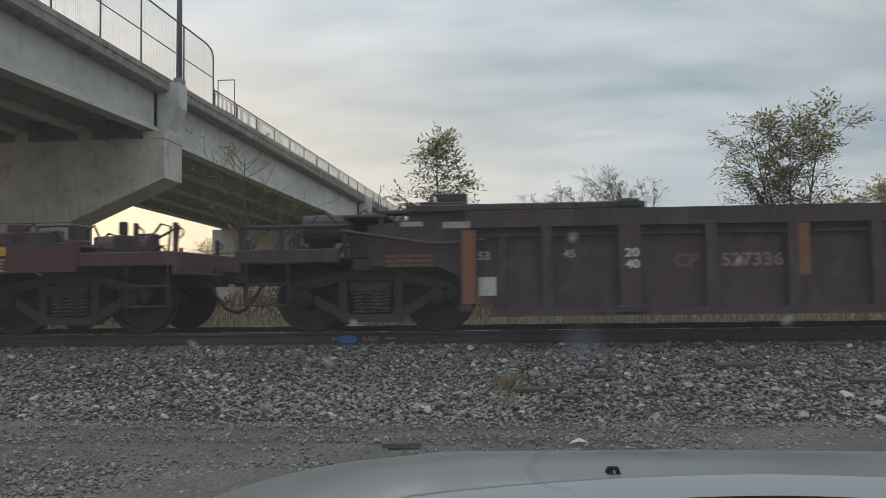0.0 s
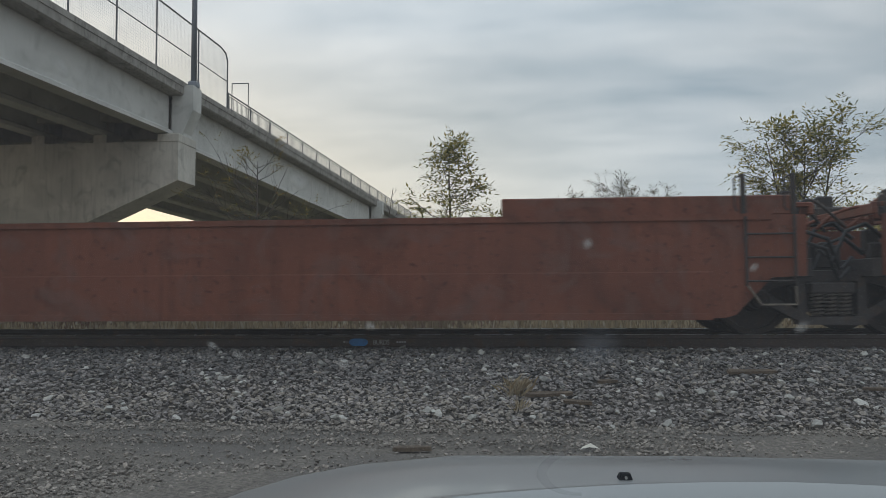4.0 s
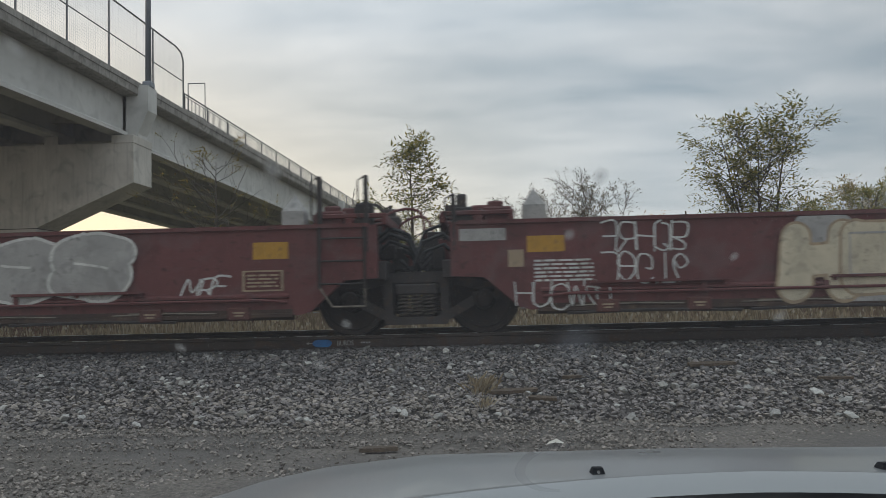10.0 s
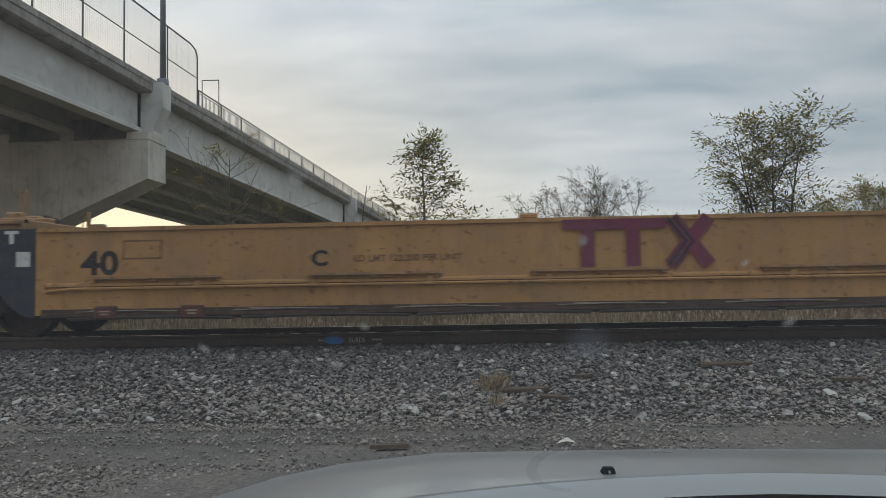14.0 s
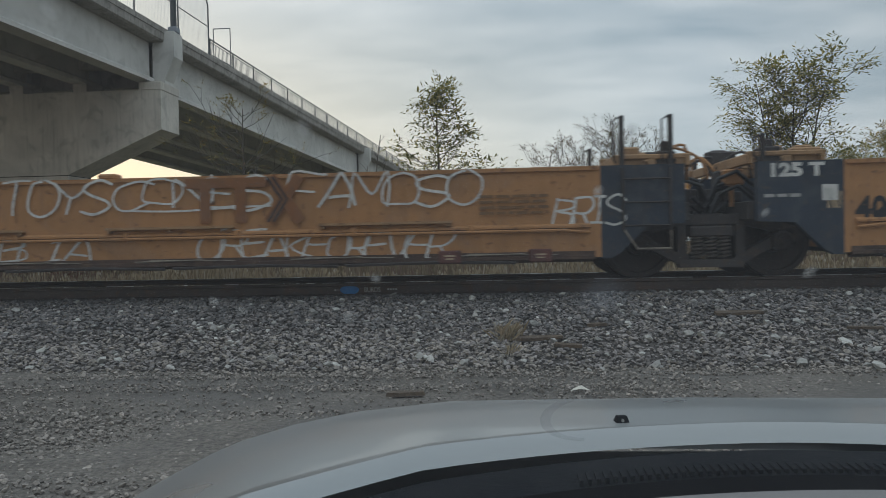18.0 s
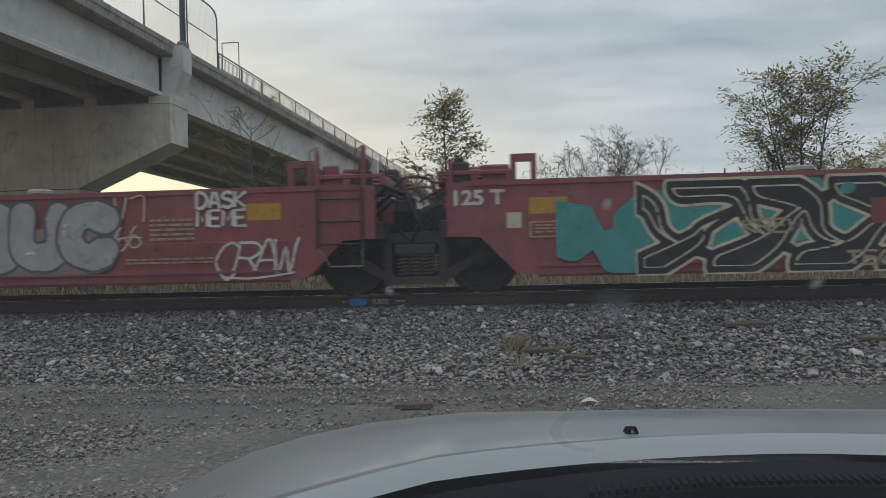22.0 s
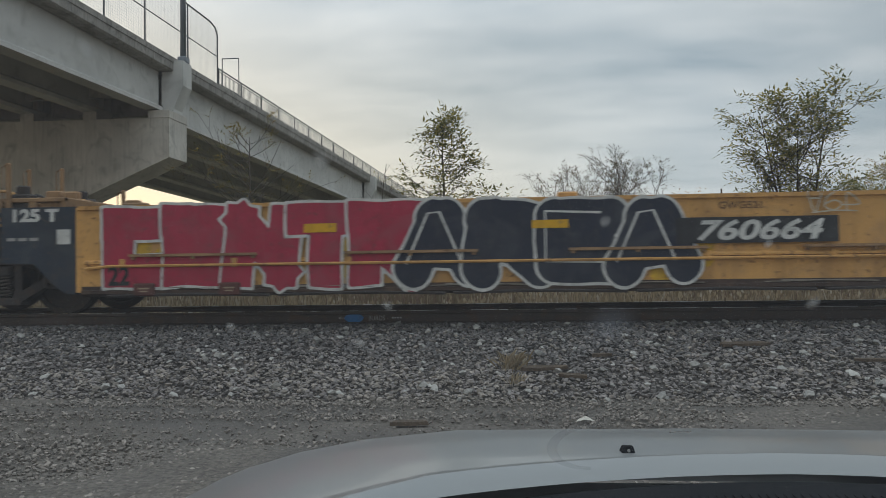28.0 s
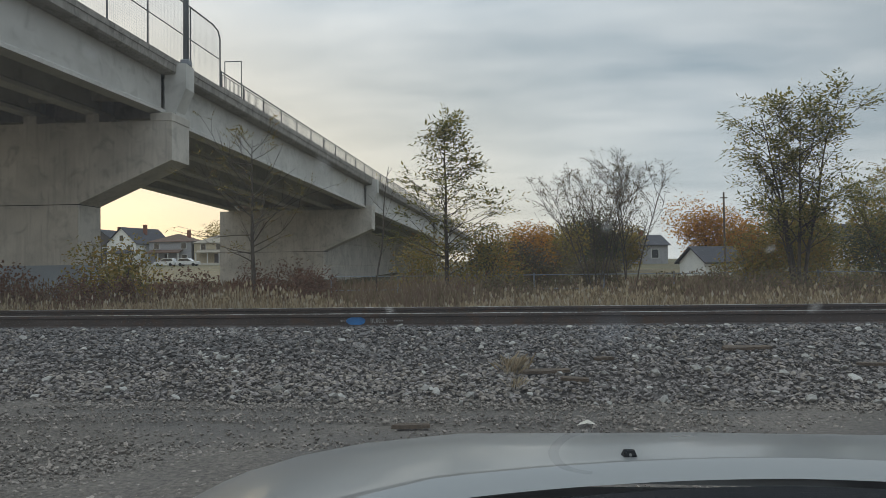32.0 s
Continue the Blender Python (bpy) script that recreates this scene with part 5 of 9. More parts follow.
    if look == "plain":
        part("top_chord", M().sweep_x([(-HALF - 0.02, top - 0.06), (-HALF - 0.02, top + 0.015), (-HALF + 0.12, top + 0.015), (-HALF + 0.12, top - 0.06)], a - 0.6, b + 0.6), unit, mat=st["paint"])
        part("bottom_sill", M().sweep_x([(-HALF - 0.02, lo - 0.02), (-HALF - 0.02, lo + 0.06), (-HALF + 0.1, lo + 0.06), (-HALF + 0.1, lo - 0.02)], a + 0.1, b - 0.1), unit, mat=st["paint"])
        part("lower_side", M().sweep_x([(-HALF - 0.0005, 0.80), (-HALF - 0.003, 0.785), (-HALF - 0.0015, lo + 0.07), (-HALF + 0.05, lo + 0.07), (-HALF + 0.05, 0.80)], a + 0.1, b - 0.1), unit, "darker lower side", mat="paint_black_plum" if style == "fec" else st["paint"])
        h = 0.24 if style == "rust" else 0.16
        for x0, x1 in ((a - 0.9, a + 2.6), (b - 2.6, b + 0.9)):
            part("raised_side", M().box(x0, x1, -HALF + 0.03, -HALF + 0.11, top, top + h, 0.015), unit, "raised side over the end", mat=st["paint"])
    if look == "rib":  # ribs under a heavy top chord
        chord_h = {"plum": 0.21, "orange_rib": 0.17}.get(style, 0.26)
        chord = M().sweep_x([(-HALF - 0.01, top - chord_h), (-HALF - 0.01, top), (-HALF + 0.16, top), (-HALF + 0.16, top - chord_h)], a - 0.2, b + 0.2)
        part("top_chord", chord, unit, "heavy box top chord", mat=st.get("chord", st["paint"]))
        part("chord_lip", M().box(a - 0.2, b + 0.2, -HALF + 0.06, -HALF + 0.135, top - chord_h - 0.11, top - chord_h - 0.08), unit, mat=st["paint"])
        part("bottom_sill", M().sweep_x([(-HALF - 0.01, lo - 0.02), (-HALF - 0.01, lo + 0.07), (-HALF + 0.12, lo + 0.07), (-HALF + 0.12, lo - 0.02)], a + 0.1, b - 0.1), unit, mat=st["paint"])
        for x in rib_places(L):
            w = 0.13 if abs(abs(x) - abs(rib_places(L)[0])) < 0.01 else 0.065
            rib = M().prism([(x - w, lo + 0.06), (x - w, top - 0.2), (x + w, top - 0.2), (x + w, lo + 0.06)], -HALF - 0.005, -HALF + 0.14)
            rib.box(x - w - 0.02, x + w + 0.02, -HALF - 0.006, -HALF + 0.1, lo + 0.05, lo + 0.10)
            part("rib", rib, unit, mat=st["paint"])
            if w > 0.1:
                part("step_pocket", M().box(x - 0.2, x + 0.2, -HALF - 0.03, -HALF + 0.03, lo + 0.0, lo + 0.1, 0.03), unit, "dark foot pocket", mat="under_steel")
                cone = M().box(x - 0.14, x + 0.14, -HALF + 0.0, -HALF + 0.24, top, top + 0.12, 0.03)
                part("guide_block", cone, unit, "dark container guide", mat="under_steel")
        for x0, x1 in ((a - 0.9, a + 2.0), (b - 2.0, b + 0.9)):
            part("raised_side", M().box(x0, x1, -HALF + 0.04, -HALF + 0.14, top, top + 0.09, 0.015), unit, mat=st.get("chord", st["paint"]))


UNITS = {}


def well_car(key, style, u, L, ends, label, group, seed):
    st = STYLES[style]
    style = "yellow" if style == "dusty" else style
    unit = thing("well_car", label, "rail car", at=(-700 + u, TRACK_Y, RAIL_Z), group=group)
    UNITS[key] = dict(ob=unit, style=style, st=st, u=u, marks=[], panels=[], L=L)
    add_body(unit, st, style, L, ends)
    for sgn, kind in ((1, ends[0]), (-1, ends[1])):
        (add_end if kind == "end" else add_mid)(unit, st, style, L, sgn, seed * 2 + (sgn > 0))
    if ends[0] == "end":
        add_truck(unit, L / 2, u)
    add_truck(unit, -L / 2, u)
    return unit


def articulated(prefix, style, trucks, label, group):
    n = len(trucks) - 1
    for i in range(n):
        a, b = trucks[i], trucks[i + 1]
        key = prefix if n == 1 else prefix + str(i + 1)
        well_car(key, style, (a + b) / 2, a - b, ("end" if i == 0 else "mid", "end" if i == n - 1 else "mid"), label, group, len(UNITS) + 3)


# truck places along the train, from the first car seen to the last
articulated("cp", "plum", (19.0, 0.0), "dark plum ribbed steel well car on the rails", "single well cars")
articulated("fec", "fec", (-4.05, -23.05), "dark maroon smooth-sided well car with white lettering", "single well cars")
articulated("a", "rust", (-27.2, -47.0, -67.3, -87.1), "rusty red-brown well car with graffiti", "three-unit rust-red well cars")
articulated("b", "brown", (-91.17, -110.9, -131.2, -151.0), "dusty brown ribbed well car with yellow stripes", "three-unit brown well cars")
articulated("c", "maroon", (-155.15, -170.9, -186.6, -202.3, -218.0, -233.7), "maroon well car covered with graffiti pieces", "five-unit maroon well cars")
articulated("d", "dusty", (-237.85, -253.35, -268.6, -283.85, -299.1, -314.6), "yellow-orange well car with navy end plates", "five-unit yellow well cars")
articulated("e", "faded", (-318.78, -334.3, -349.5, -364.7, -379.9, -395.4), "faded orange well car with scrawled tags", "five-unit faded orange well cars")
articulated("f", "red", (-399.58, -415.0, -430.4, -445.9, -461.2, -476.6), "weathered red well car with graffiti pieces", "five-unit red well cars")
articulated("g1", "orange_rib", (-480.82, -496.3), "rusty brown ribbed well car with orange top chord", "single well cars")
articulated("g2", "orange_rib", (-500.45, -516.1), "rusty brown ribbed well car with a yellow stripe", "single well cars")
articulated("h", "yellow", (-520.3, -535.6, -550.7, -566.0, -581.2, -596.6), "bright yellow well car with large graffiti pieces", "five-unit yellow graffiti well cars")

# ---- markings and graffiti, each 4 mm proud of the side ----
def ribbon(m, pts, w, y=0.0):
    vs = []
    for i, (x, z) in enumerate(pts):
        a, b = pts[max(i - 1, 0)], pts[min(i + 1, len(pts) - 1)]
        dx, dz = b[0] - a[0], b[1] - a[1]
        l = math.hypot(dx, dz) or 1
        ox, oz = -dz / l * w / 2, dx / l * w / 2
        vs += [(x + ox, y, z + oz), (x - ox, y, z - oz)]
    return m.add(vs, [(2 * i, 2 * i + 1, 2 * i + 3, 2 * i + 2) for i in range(len(pts) - 1)])


def fan(m, pts, y=0.0):
    return m.add([(x, y, z) for x, z in pts], [tuple(range(len(pts)))])


# letter strokes in a unit box; ~ marks a smooth curve
STROKES = {
    "A": "0,0 .38,1 .62,1 1,0|.2,.33 .8,.33", "B": "0,0 0,1|~0,1 .7,1 .85,.75 .1,.53|~.1,.53 .9,.5 1,.15 .6,0 0,0", "C": "~1,.85 .6,1 .15,.85 0,.45 .2,.1 .6,0 1,.18", "D": "0,0 0,1|~0,1 .6,.95 1,.5 .6,.05 0,0",
    "E": "1,1 0,1 0,0 1,0|0,.52 .8,.52", "e": "~.1,.5 .95,.52 .85,.9 .5,1 .1,.8 0,.4 .25,.05 .65,0 1,.2", "G": "~1,.85 .6,1 .15,.85 0,.45 .2,.1 .6,0 1,.2 1,.5 .6,.5", "H": "0,0 0,1|1,0 1,1|0,.5 1,.5",
    "I": ".5,0 .5,1|.15,1 .85,1|.15,0 .85,0", "J": "~.75,1 .75,.3 .5,0 .1,.08 0,.3|.3,1 1,1", "K": "0,0 0,1|1,1 .1,.48 1,0", "L": "0,1 0,0 .95,0", "M": "0,0 .08,1 .5,.35 .92,1 1,0", "N": "0,0 0,1 1,0 1,1", "O": "~.5,1 .1,.85 0,.5 .1,.12 .5,0 .9,.12 1,.5 .9,.85 .5,1",
    "P": "0,0 0,1|~0,1 .7,1 1,.75 .7,.45 0,.45", "R": "0,0 0,1|~0,1 .7,1 .95,.75 .65,.48 .05,.48|.45,.48 1,0", "S": "~.95,.85 .55,1 .1,.85 .15,.6 .8,.45 .95,.2 .5,0 0,.12", "T": ".5,0 .5,1|0,1 1,1", "U": "~0,1 .02,.3 .2,.05 .5,0 .8,.05 .98,.3 1,1",
    "F": "0,0 0,1 1,1|0,.55 .75,.55", "Q": "~.5,1 .1,.85 0,.5 .1,.12 .5,0 .9,.12 1,.5 .9,.85 .5,1|.6,.3 1,-.05", "W": "0,1 .22,0 .5,.75 .78,0 1,1", "Y": "0,1 .5,.5 1,1|.5,.5 .45,0",
    "0": "~.5,1 .1,.85 0,.5 .1,.12 .5,0 .9,.12 1,.5 .9,.85 .5,1", "1": ".2,.8 .55,1 .55,0", "2": "~0,.75 .3,1 .8,.95 .9,.65 .4,.3 0,0|0,0 1,0", "9": "~.95,.7 .5,.45 .05,.7 .5,1 .95,.75 .85,.3 .5,0", "6": "~.8,1 .2,.7 .05,.25 .5,0 .95,.25 .5,.5 .1,.3",
    ".": ".5,0 .5,.05", "V": "0,1 .5,0 1,1", "X": "0,0 1,1|0,1 1,0", "Z": "0,1 1,1 0,0 1,0", "4": ".75,0 .75,1 0,.3 1,.3", "!": ".5,.3 .5,1|.5,.02 .5,.06",
}


# the same, square-cut
BLOCK = {
    "O": "0,0 0,1 1,1 1,0 0,0", "P": "0,0 0,1 1,1 1,.42 0,.42", "S": "1,1 0,1 0,.52 1,.52 1,0 0,0", "C": "1,1 0,1 0,0 1,0", "R": "0,0 0,1 1,1 1,.5 0,.5|.35,.5 1,0", "U": "0,1 0,0 1,0 1,1", "E": "1,1 0,1 0,0 1,0|0,.5 .7,.5",
}


def letter(ch, x0, x1, z0, z1, r, flip, shake, straight=False):
    """The strokes of one letter within a box, a little shaken by hand."""
    res = []
    lean = r.uniform(-0.06, 0.1)
    for text in (BLOCK.get(ch) if straight and ch in BLOCK else STROKES[ch]).split("|"):
        smooth = text.startswith("~")
        pts = []
        for pair in text.strip("~").split():
            a, b = map(float, pair.split(","))
            a, b = (1 - a if flip[0] else a), (1 - b if flip[1] else b)
            a += r.uniform(-0.5, 0.5) * shake + lean * (b - 0.5)
            b += r.uniform(-0.5, 0.5) * shake
            pts.append((x0 + a * (x1 - x0), z0 + b * (z1 - z0)))
        if smooth and not straight:
            pts = catmull(pts, 5)
        elif shake > 0.1:
            pts = catmull(pts, 4)
        res.append(pts)
    return res


def contour(m, xs, zs, D, level, y):
    """Faces where the field is below a level, cut cleanly at it."""
    V = level - D
    ins = V > 0
    full = ins[:-1, :-1] & ins[1:, :-1] & ins[:-1, 1:] & ins[1:, 1:]
    some = ins[:-1, :-1] | ins[1:, :-1] | ins[:-1, 1:] | ins[1:, 1:]
    for j in range(len(zs) - 1):
        i = 0
        while i < len(xs) - 1:
            if full[j, i]:
                k = i
                while k < len(xs) - 1 and full[j, k]:
                    k += 1
                m.add([(xs[i], y, zs[j]), (xs[k], y, zs[j]), (xs[k], y, zs[j + 1]), (xs[i], y, zs[j + 1])], [(0, 1, 2, 3)])
                i = k
                continue
            if some[j, i]:
                cs = [(xs[i], zs[j], V[j, i]), (xs[i + 1], zs[j], V[j, i + 1]), (xs[i + 1], zs[j + 1], V[j + 1, i + 1]), (xs[i], zs[j + 1], V[j + 1, i])]
                poly = []
                for a, b in zip(cs, cs[1:] + cs[:1]):
                    if a[2] > 0:
                        poly.append((a[0], y, a[1]))
                    if (a[2] > 0) != (b[2] > 0):
                        t = a[2] / (a[2] - b[2])
                        poly.append((a[0] + (b[0] - a[0]) * t, y, a[1] + (b[1] - a[1]) * t))
                if len(poly) > 2:
                    m.add(poly, [tuple(range(len(poly)))])
            i += 1
    return m


def piece(out, letters, w, h, fill, line, r, look=""):
    """Fat letters, each lapping over the last, with an even outline, a fill, a colour band and shine strokes.
    look: 'block' for square-cut strokes, 'bub' for swollen ones, 'wide' for a heavy outline, 'band=x' for a second colour across the middle, 'foot=x' for one below."""
    opts = dict(q.partition("=")[::2] for q in look.split())
    square, swollen = "block" in opts, "bub" in opts
    edge, inside, shine, band = M(), M(), M(), M()
    n = len(letters)
    s = w / n
    thick = min((0.175 if square or swollen else 0.138) * h, (0.25 if square or swollen else 0.2) * s)
    rim = (0.035 if h > 0.5 else 0.02) * (1.6 if "wide" in opts else 1.0)
    step = 0.026 if h > 0.5 else 0.016
    for i, (ch, flip) in enumerate(letters):
        pad = thick + rim
        lap = 0.35 if swollen else 0.5
        x0, x1 = -w / 2 + i * s + pad * lap, -w / 2 + (i + 1) * s - pad * lap
        z0, z1 = -h / 2 + pad + r.uniform(0, 0.05) * h, h / 2 - pad - r.uniform(0, 0.05) * h
        paths = letter(ch, x0, x1, z0, z1, r, flip, 0.05 if not (flip[0] or flip[1]) else 0.16, square)
        xs, zs = np.arange(x0 - pad - 0.15, x1 + pad + 0.18, step), np.arange(-h / 2 - 0.05, h / 2 + 0.06, step)
        X, Z = np.meshgrid(xs, zs)
        D = np.full(X.shape, 9.0)
        for path in paths:
            for (ax, az), (bx_, bz) in zip(path, path[1:]):
                dx, dz = bx_ - ax, bz - az
                l = max(math.hypot(dx, dz), 1e-5)
                if square:
                    along_ = ((X - ax) * dx + (Z - az) * dz) / l
                    across = np.abs((X - ax) * dz - (Z - az) * dx) / l
                    D = np.minimum(D, np.maximum(across, np.maximum(-along_, along_ - l)))
                else:
                    t = np.clip(((X - ax) * dx + (Z - az) * dz) / (l * l), 0, 1)
                    D = np.minimum(D, np.hypot(X - ax - t * dx, Z - az - t * dz) * (1.0 + 0.22 * (t - 0.5) * (dz > 0)))
        D = D + 0.012 * np.sin(X * 9 + i) * np.sin(Z * 7 + 2 * i)
        if fill == "none":
            contour(edge, xs, zs, np.abs(D - thick), rim * 0.7, -0.0008 * i)
            contour(inside, xs, zs, np.maximum(D - thick, (np.abs(np.sin(Z * 36 + 2.5 * np.sin(X * 4 + i))) - 0.35) * 0.03), 0.0, -0.0006 - 0.0012 * i)
        else:
            contour(edge, xs, zs, D, thick + rim, -0.0008 * i)
            contour(inside, xs, zs, D, thick, -0.0004 - 0.0008 * i)
            wave = 0.05 * h * np.sin(X * 5 + i)
            if "band" in opts:
                contour(band, xs, zs, np.maximum(D - thick, np.abs(Z + wave) - 0.2 * h), -0.004, -0.0006 - 0.0008 * i)
            if "foot" in opts:
                contour(band, xs, zs, np.maximum(D - thick, Z + wave + 0.08 * h), -0.004, -0.0006 - 0.0008 * i)
            a = paths[0]
            k = len(a) // 2
            if len(a) > 2 and not square:
                off = thick * 0.45
                ribbon(shine, [(px - off, pz + off * 0.6) for px, pz in a[max(0, k - 3):k + 2]], 0.03, -0.0008 * n - 0.0008)
    out("graffiti", edge, line, 0, "sprayed graffiti piece of fat outlined letters")
    if fill == "none":
        out("graffiti_hatching", inside, "gry" if line == "wht" else line)
    else:
        out("graffiti_fill", inside, fill)
        if band.v:
            out("graffiti_band", band, opts.get("band") or opts["foot"])
        if shine.v:
            out("graffiti_shine", shine, "wht" if fill not in ("crm", "mint") else "gry")


def field(w, h, step=0.03):
    xs, zs = np.arange(-w / 2, w / 2 + step, step), np.arange(-h / 2, h / 2 + step, step)
    return (xs, zs) + tuple(np.meshgrid(xs, zs))


def cloud_shape(m, w, h, r, n):
    """A puffy sprayed background, of overlapping rounds."""
    xs, zs, X, Z = field(w, h)
    D = np.full(X.shape, 9.0)
    for i in range(n):
        cx, cz, q = -w / 2 + w * (i + r.uniform(0.2, 0.8)) / n, r.uniform(-0.3, 0.3) * h, r.uniform(0.22, 0.42) * h
        D = np.minimum(D, np.hypot((X - cx) * 0.8, Z - cz) - q)
    D = np.maximum(D + 0.03 * np.sin(X * 11) * np.sin(Z * 13), np.maximum(np.abs(X) - w / 2, np.abs(Z) - h / 2) + 0.01)
    return contour(m, xs, zs, D, 0.0, 0.0)


def wild_shapes(w, h, r, n):
    """Pointed, swinging strokes that cross one another, as one distance field."""
    xs, zs, X, Z = field(w, h, 0.024)
    D = np.full(X.shape, 9.0)
    for i in range(n):
        x0 = -w / 2 + w * (i + 0.5) / n
        up = 1 if i % 2 else -1
        pts = [(x0 - 0.55 * h, -up * 0.42 * h), (x0 - 0.1 * h + r.uniform(-0.1, 0.1), -up * r.uniform(0.1, 0.4) * h), (x0 + r.uniform(0, 0.3) * h, up * r.uniform(0.0, 0.25) * h), (x0 + 0.5 * h + r.uniform(0, 0.5) * h, up * r.uniform(0.32, 0.46) * h)]
        pts = catmull(pts, 6)
        t0 = r.uniform(0.17, 0.24) * h
        for k, ((ax, az), (bx_, bz)) in enumerate(zip(pts, pts[1:])):
            dx, dz = bx_ - ax, bz - az
            t = np.clip(((X - ax) * dx + (Z - az) * dz) / max(dx * dx + dz * dz, 1e-9), 0, 1)
            D = np.minimum(D, np.hypot(X - ax - t * dx, Z - az - t * dz) - t0 * (1 - (k + t) / (len(pts) - 1)) ** 0.7)
    return xs, zs, np.maximum(D, np.maximum(np.abs(X) - w / 2, np.abs(Z) - h / 2) + 0.02)


def mark(key, kind, x, z, w, h, *extra):
    U = UNITS[key]
    ob, st = U["ob"], U["st"]
    seed = len(U["marks"]) * 7 + sum(map(ord, key)) * 13
    r = random.Random(seed)
    box = (x - w / 2, x + w / 2, z - h / 2, z + h / 2)
    below = min([q[4] for q in U["marks"] if q[0] < box[1] and q[1] > box[0] and q[2] < box[3] and q[3] > box[2]], default=0.0)
    face = -HALF
    if st["look"] == "rib":
        on_rib = any(abs(x - q) < 0.14 for q in rib_places(U["L"])) and w < 0.3
        on_panel = any(p[0] < x < p[1] and p[2] < z < p[3] for p in U["panels"])
        face = -HALF - 0.012 if on_rib or on_panel or kind == "navy" or z > st["top"] - 0.3 else -HALF + 0.13
    elif st["look"] == "belly" and z - h / 2 < 0.78:
        face = -HALF - 0.034
    if st["look"] != "rib" and z + h / 2 > st["top"] - 0.05:
        face = -HALF - 0.032
    y = min(face - 0.004, below - 0.0015)
    U["marks"].append(box + (y - (0.0085 if kind in "wp" else 0.004 if kind in ("s", "wild") else 0.001),))
    ink = lambda c: st["paint"] if c == "body" else "ink_" + c
    out = lambda name, m, c, dy=0.0, label="": part(name, m, ob, label, at=(x, y - dy, z), mat=ink(c))
    m = M()
    if kind == "navy":
        U["panels"].append(box)
        part("panel", M().box(x - w / 2, x + w / 2, -HALF - 0.009, -HALF + 0.09, z - h / 2, z + h / 2, 0.004), ob, "flat dark navy panel", mat="navy")
        part("panel_band", M().box(x - w / 2, x + w / 2, -HALF - 0.0135, -HALF + 0.1, st["top"] - 0.262, st["top"] - 0.004), ob, "dark navy band over the chord", mat="navy")
        for d in (-0.36, 0.36):
            part("panel_strap", M().box(x + d * w - 0.03, x + d * w + 0.03, -HALF - 0.03, -HALF + 0.02, st["top"] - 0.28, st["top"] + 0.03, 0.006), ob, mat="ink_gry")
    elif kind == "r":
        rect(m, -w / 2, w / 2, -h / 2, h / 2)
        out("marking", m, extra[0])
    elif kind in ("t", "ti"):
        v, f = glyphs(extra[1], 0.25 if kind == "ti" else 0.0, 0.03)
        m.add([((a - 0.5) * w, 0, (b - 0.5) * h) for a, b in v], f)
        out("lettering", m, extra[0])
    elif kind == "bars":
        n = int(extra[1])
        for i in range(n):
            s = w / n
            rect(m, -w / 2 + i * s, -w / 2 + i * s + s * 0.72, -h / 2, h / 2, 0, h * 0.2)
        out("emblem", m, extra[0], 0, "plain block shapes of a company mark")
    elif kind == "l":
        n = int(extra[1])
        for i in range(n):
            z1 = h / 2 - i * h / n
            xx = -w / 2
            while xx < w / 2 - 0.02:
                l = min(r.uniform(0.06, 0.2), w / 2 - xx)
                rect(m, xx, xx + l, z1 - 0.5 * h / n, z1)
                xx += l + 0.025
        out("small_print", m, extra[0])
    elif kind == "ring":
        n = 24
        pts = [(math.cos(6.283 * i / n), math.sin(6.283 * i / n)) for i in range(n)]
        m.add([(a * w / 2, 0, b * h / 2) for a, b in pts] + [(a * w * 0.36, 0, b * h * 0.36) for a, b in pts], [(i, (i + 1) % n, n + (i + 1) % n, n + i) for i in range(n)])
        rect(m, -w * 0.2, w * 0.2, -h * 0.08, h * 0.08)
        out("emblem", m, extra[0], 0, "round plain emblem")
    elif kind == "x":
        ribbon(m, [(-w / 2, -h / 2), (w / 2, h / 2)], 0.06)
        ribbon(m, [(-w / 2, h / 2), (w / 2, -h / 2)], 0.06, -0.001)
        out("marking", m, extra[0])
    elif kind == "wedge":
        fan(m, [(-w / 2, -h / 2), (w / 2, h * 0.2), (w * 0.49, h / 2), (-w * 0.45, h / 2)])
        out("emblem", m, extra[0], 0, "plain wedge shape of a company mark")
    elif kind == "ttx":
        rect(m, -w / 2, w * 0.18, h * 0.28, h / 2)
        rect(m, -w * 0.38, -w * 0.29, -h / 2, h * 0.28)
        rect(m, -w * 0.08, w * 0.01, -h / 2, h * 0.28)
        ribbon(m, [(w * 0.22, h * 0.5), (w * 0.46, -h * 0.5)], w * 0.09, -0.001)
        ribbon(m, [(w * 0.46, h * 0.5), (w * 0.2, -h * 0.5)], w * 0.09, -0.002)
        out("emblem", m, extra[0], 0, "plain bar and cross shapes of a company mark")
        chev = M()
        for d in (0.0, 0.045):
            ribbon(chev, [(w * (0.19 + d), h * 0.5), (w * (0.31 + d), 0.0), (w * (0.19 + d), -h * 0.5)], w * 0.022, -0.0025)
        out("chevron", chev, "blk")
    elif kind in ("blob", "blobs"):
        n = int(extra[1]) if kind == "blobs" else 1
        for i in range(n):
            cx, cz, s = (0, 0, h / 2) if n == 1 else (r.uniform(-w / 2, w / 2), r.uniform(-h / 2, h / 2) * 0.8, r.uniform(0.07, 0.2))
            fan(m, [(cx + s * 0.8 * math.cos(6.283 * k / 14) * r.uniform(0.85, 1.1), cz + s * math.sin(6.283 * k / 14)) for k in range(14)], -0.0004 * i)
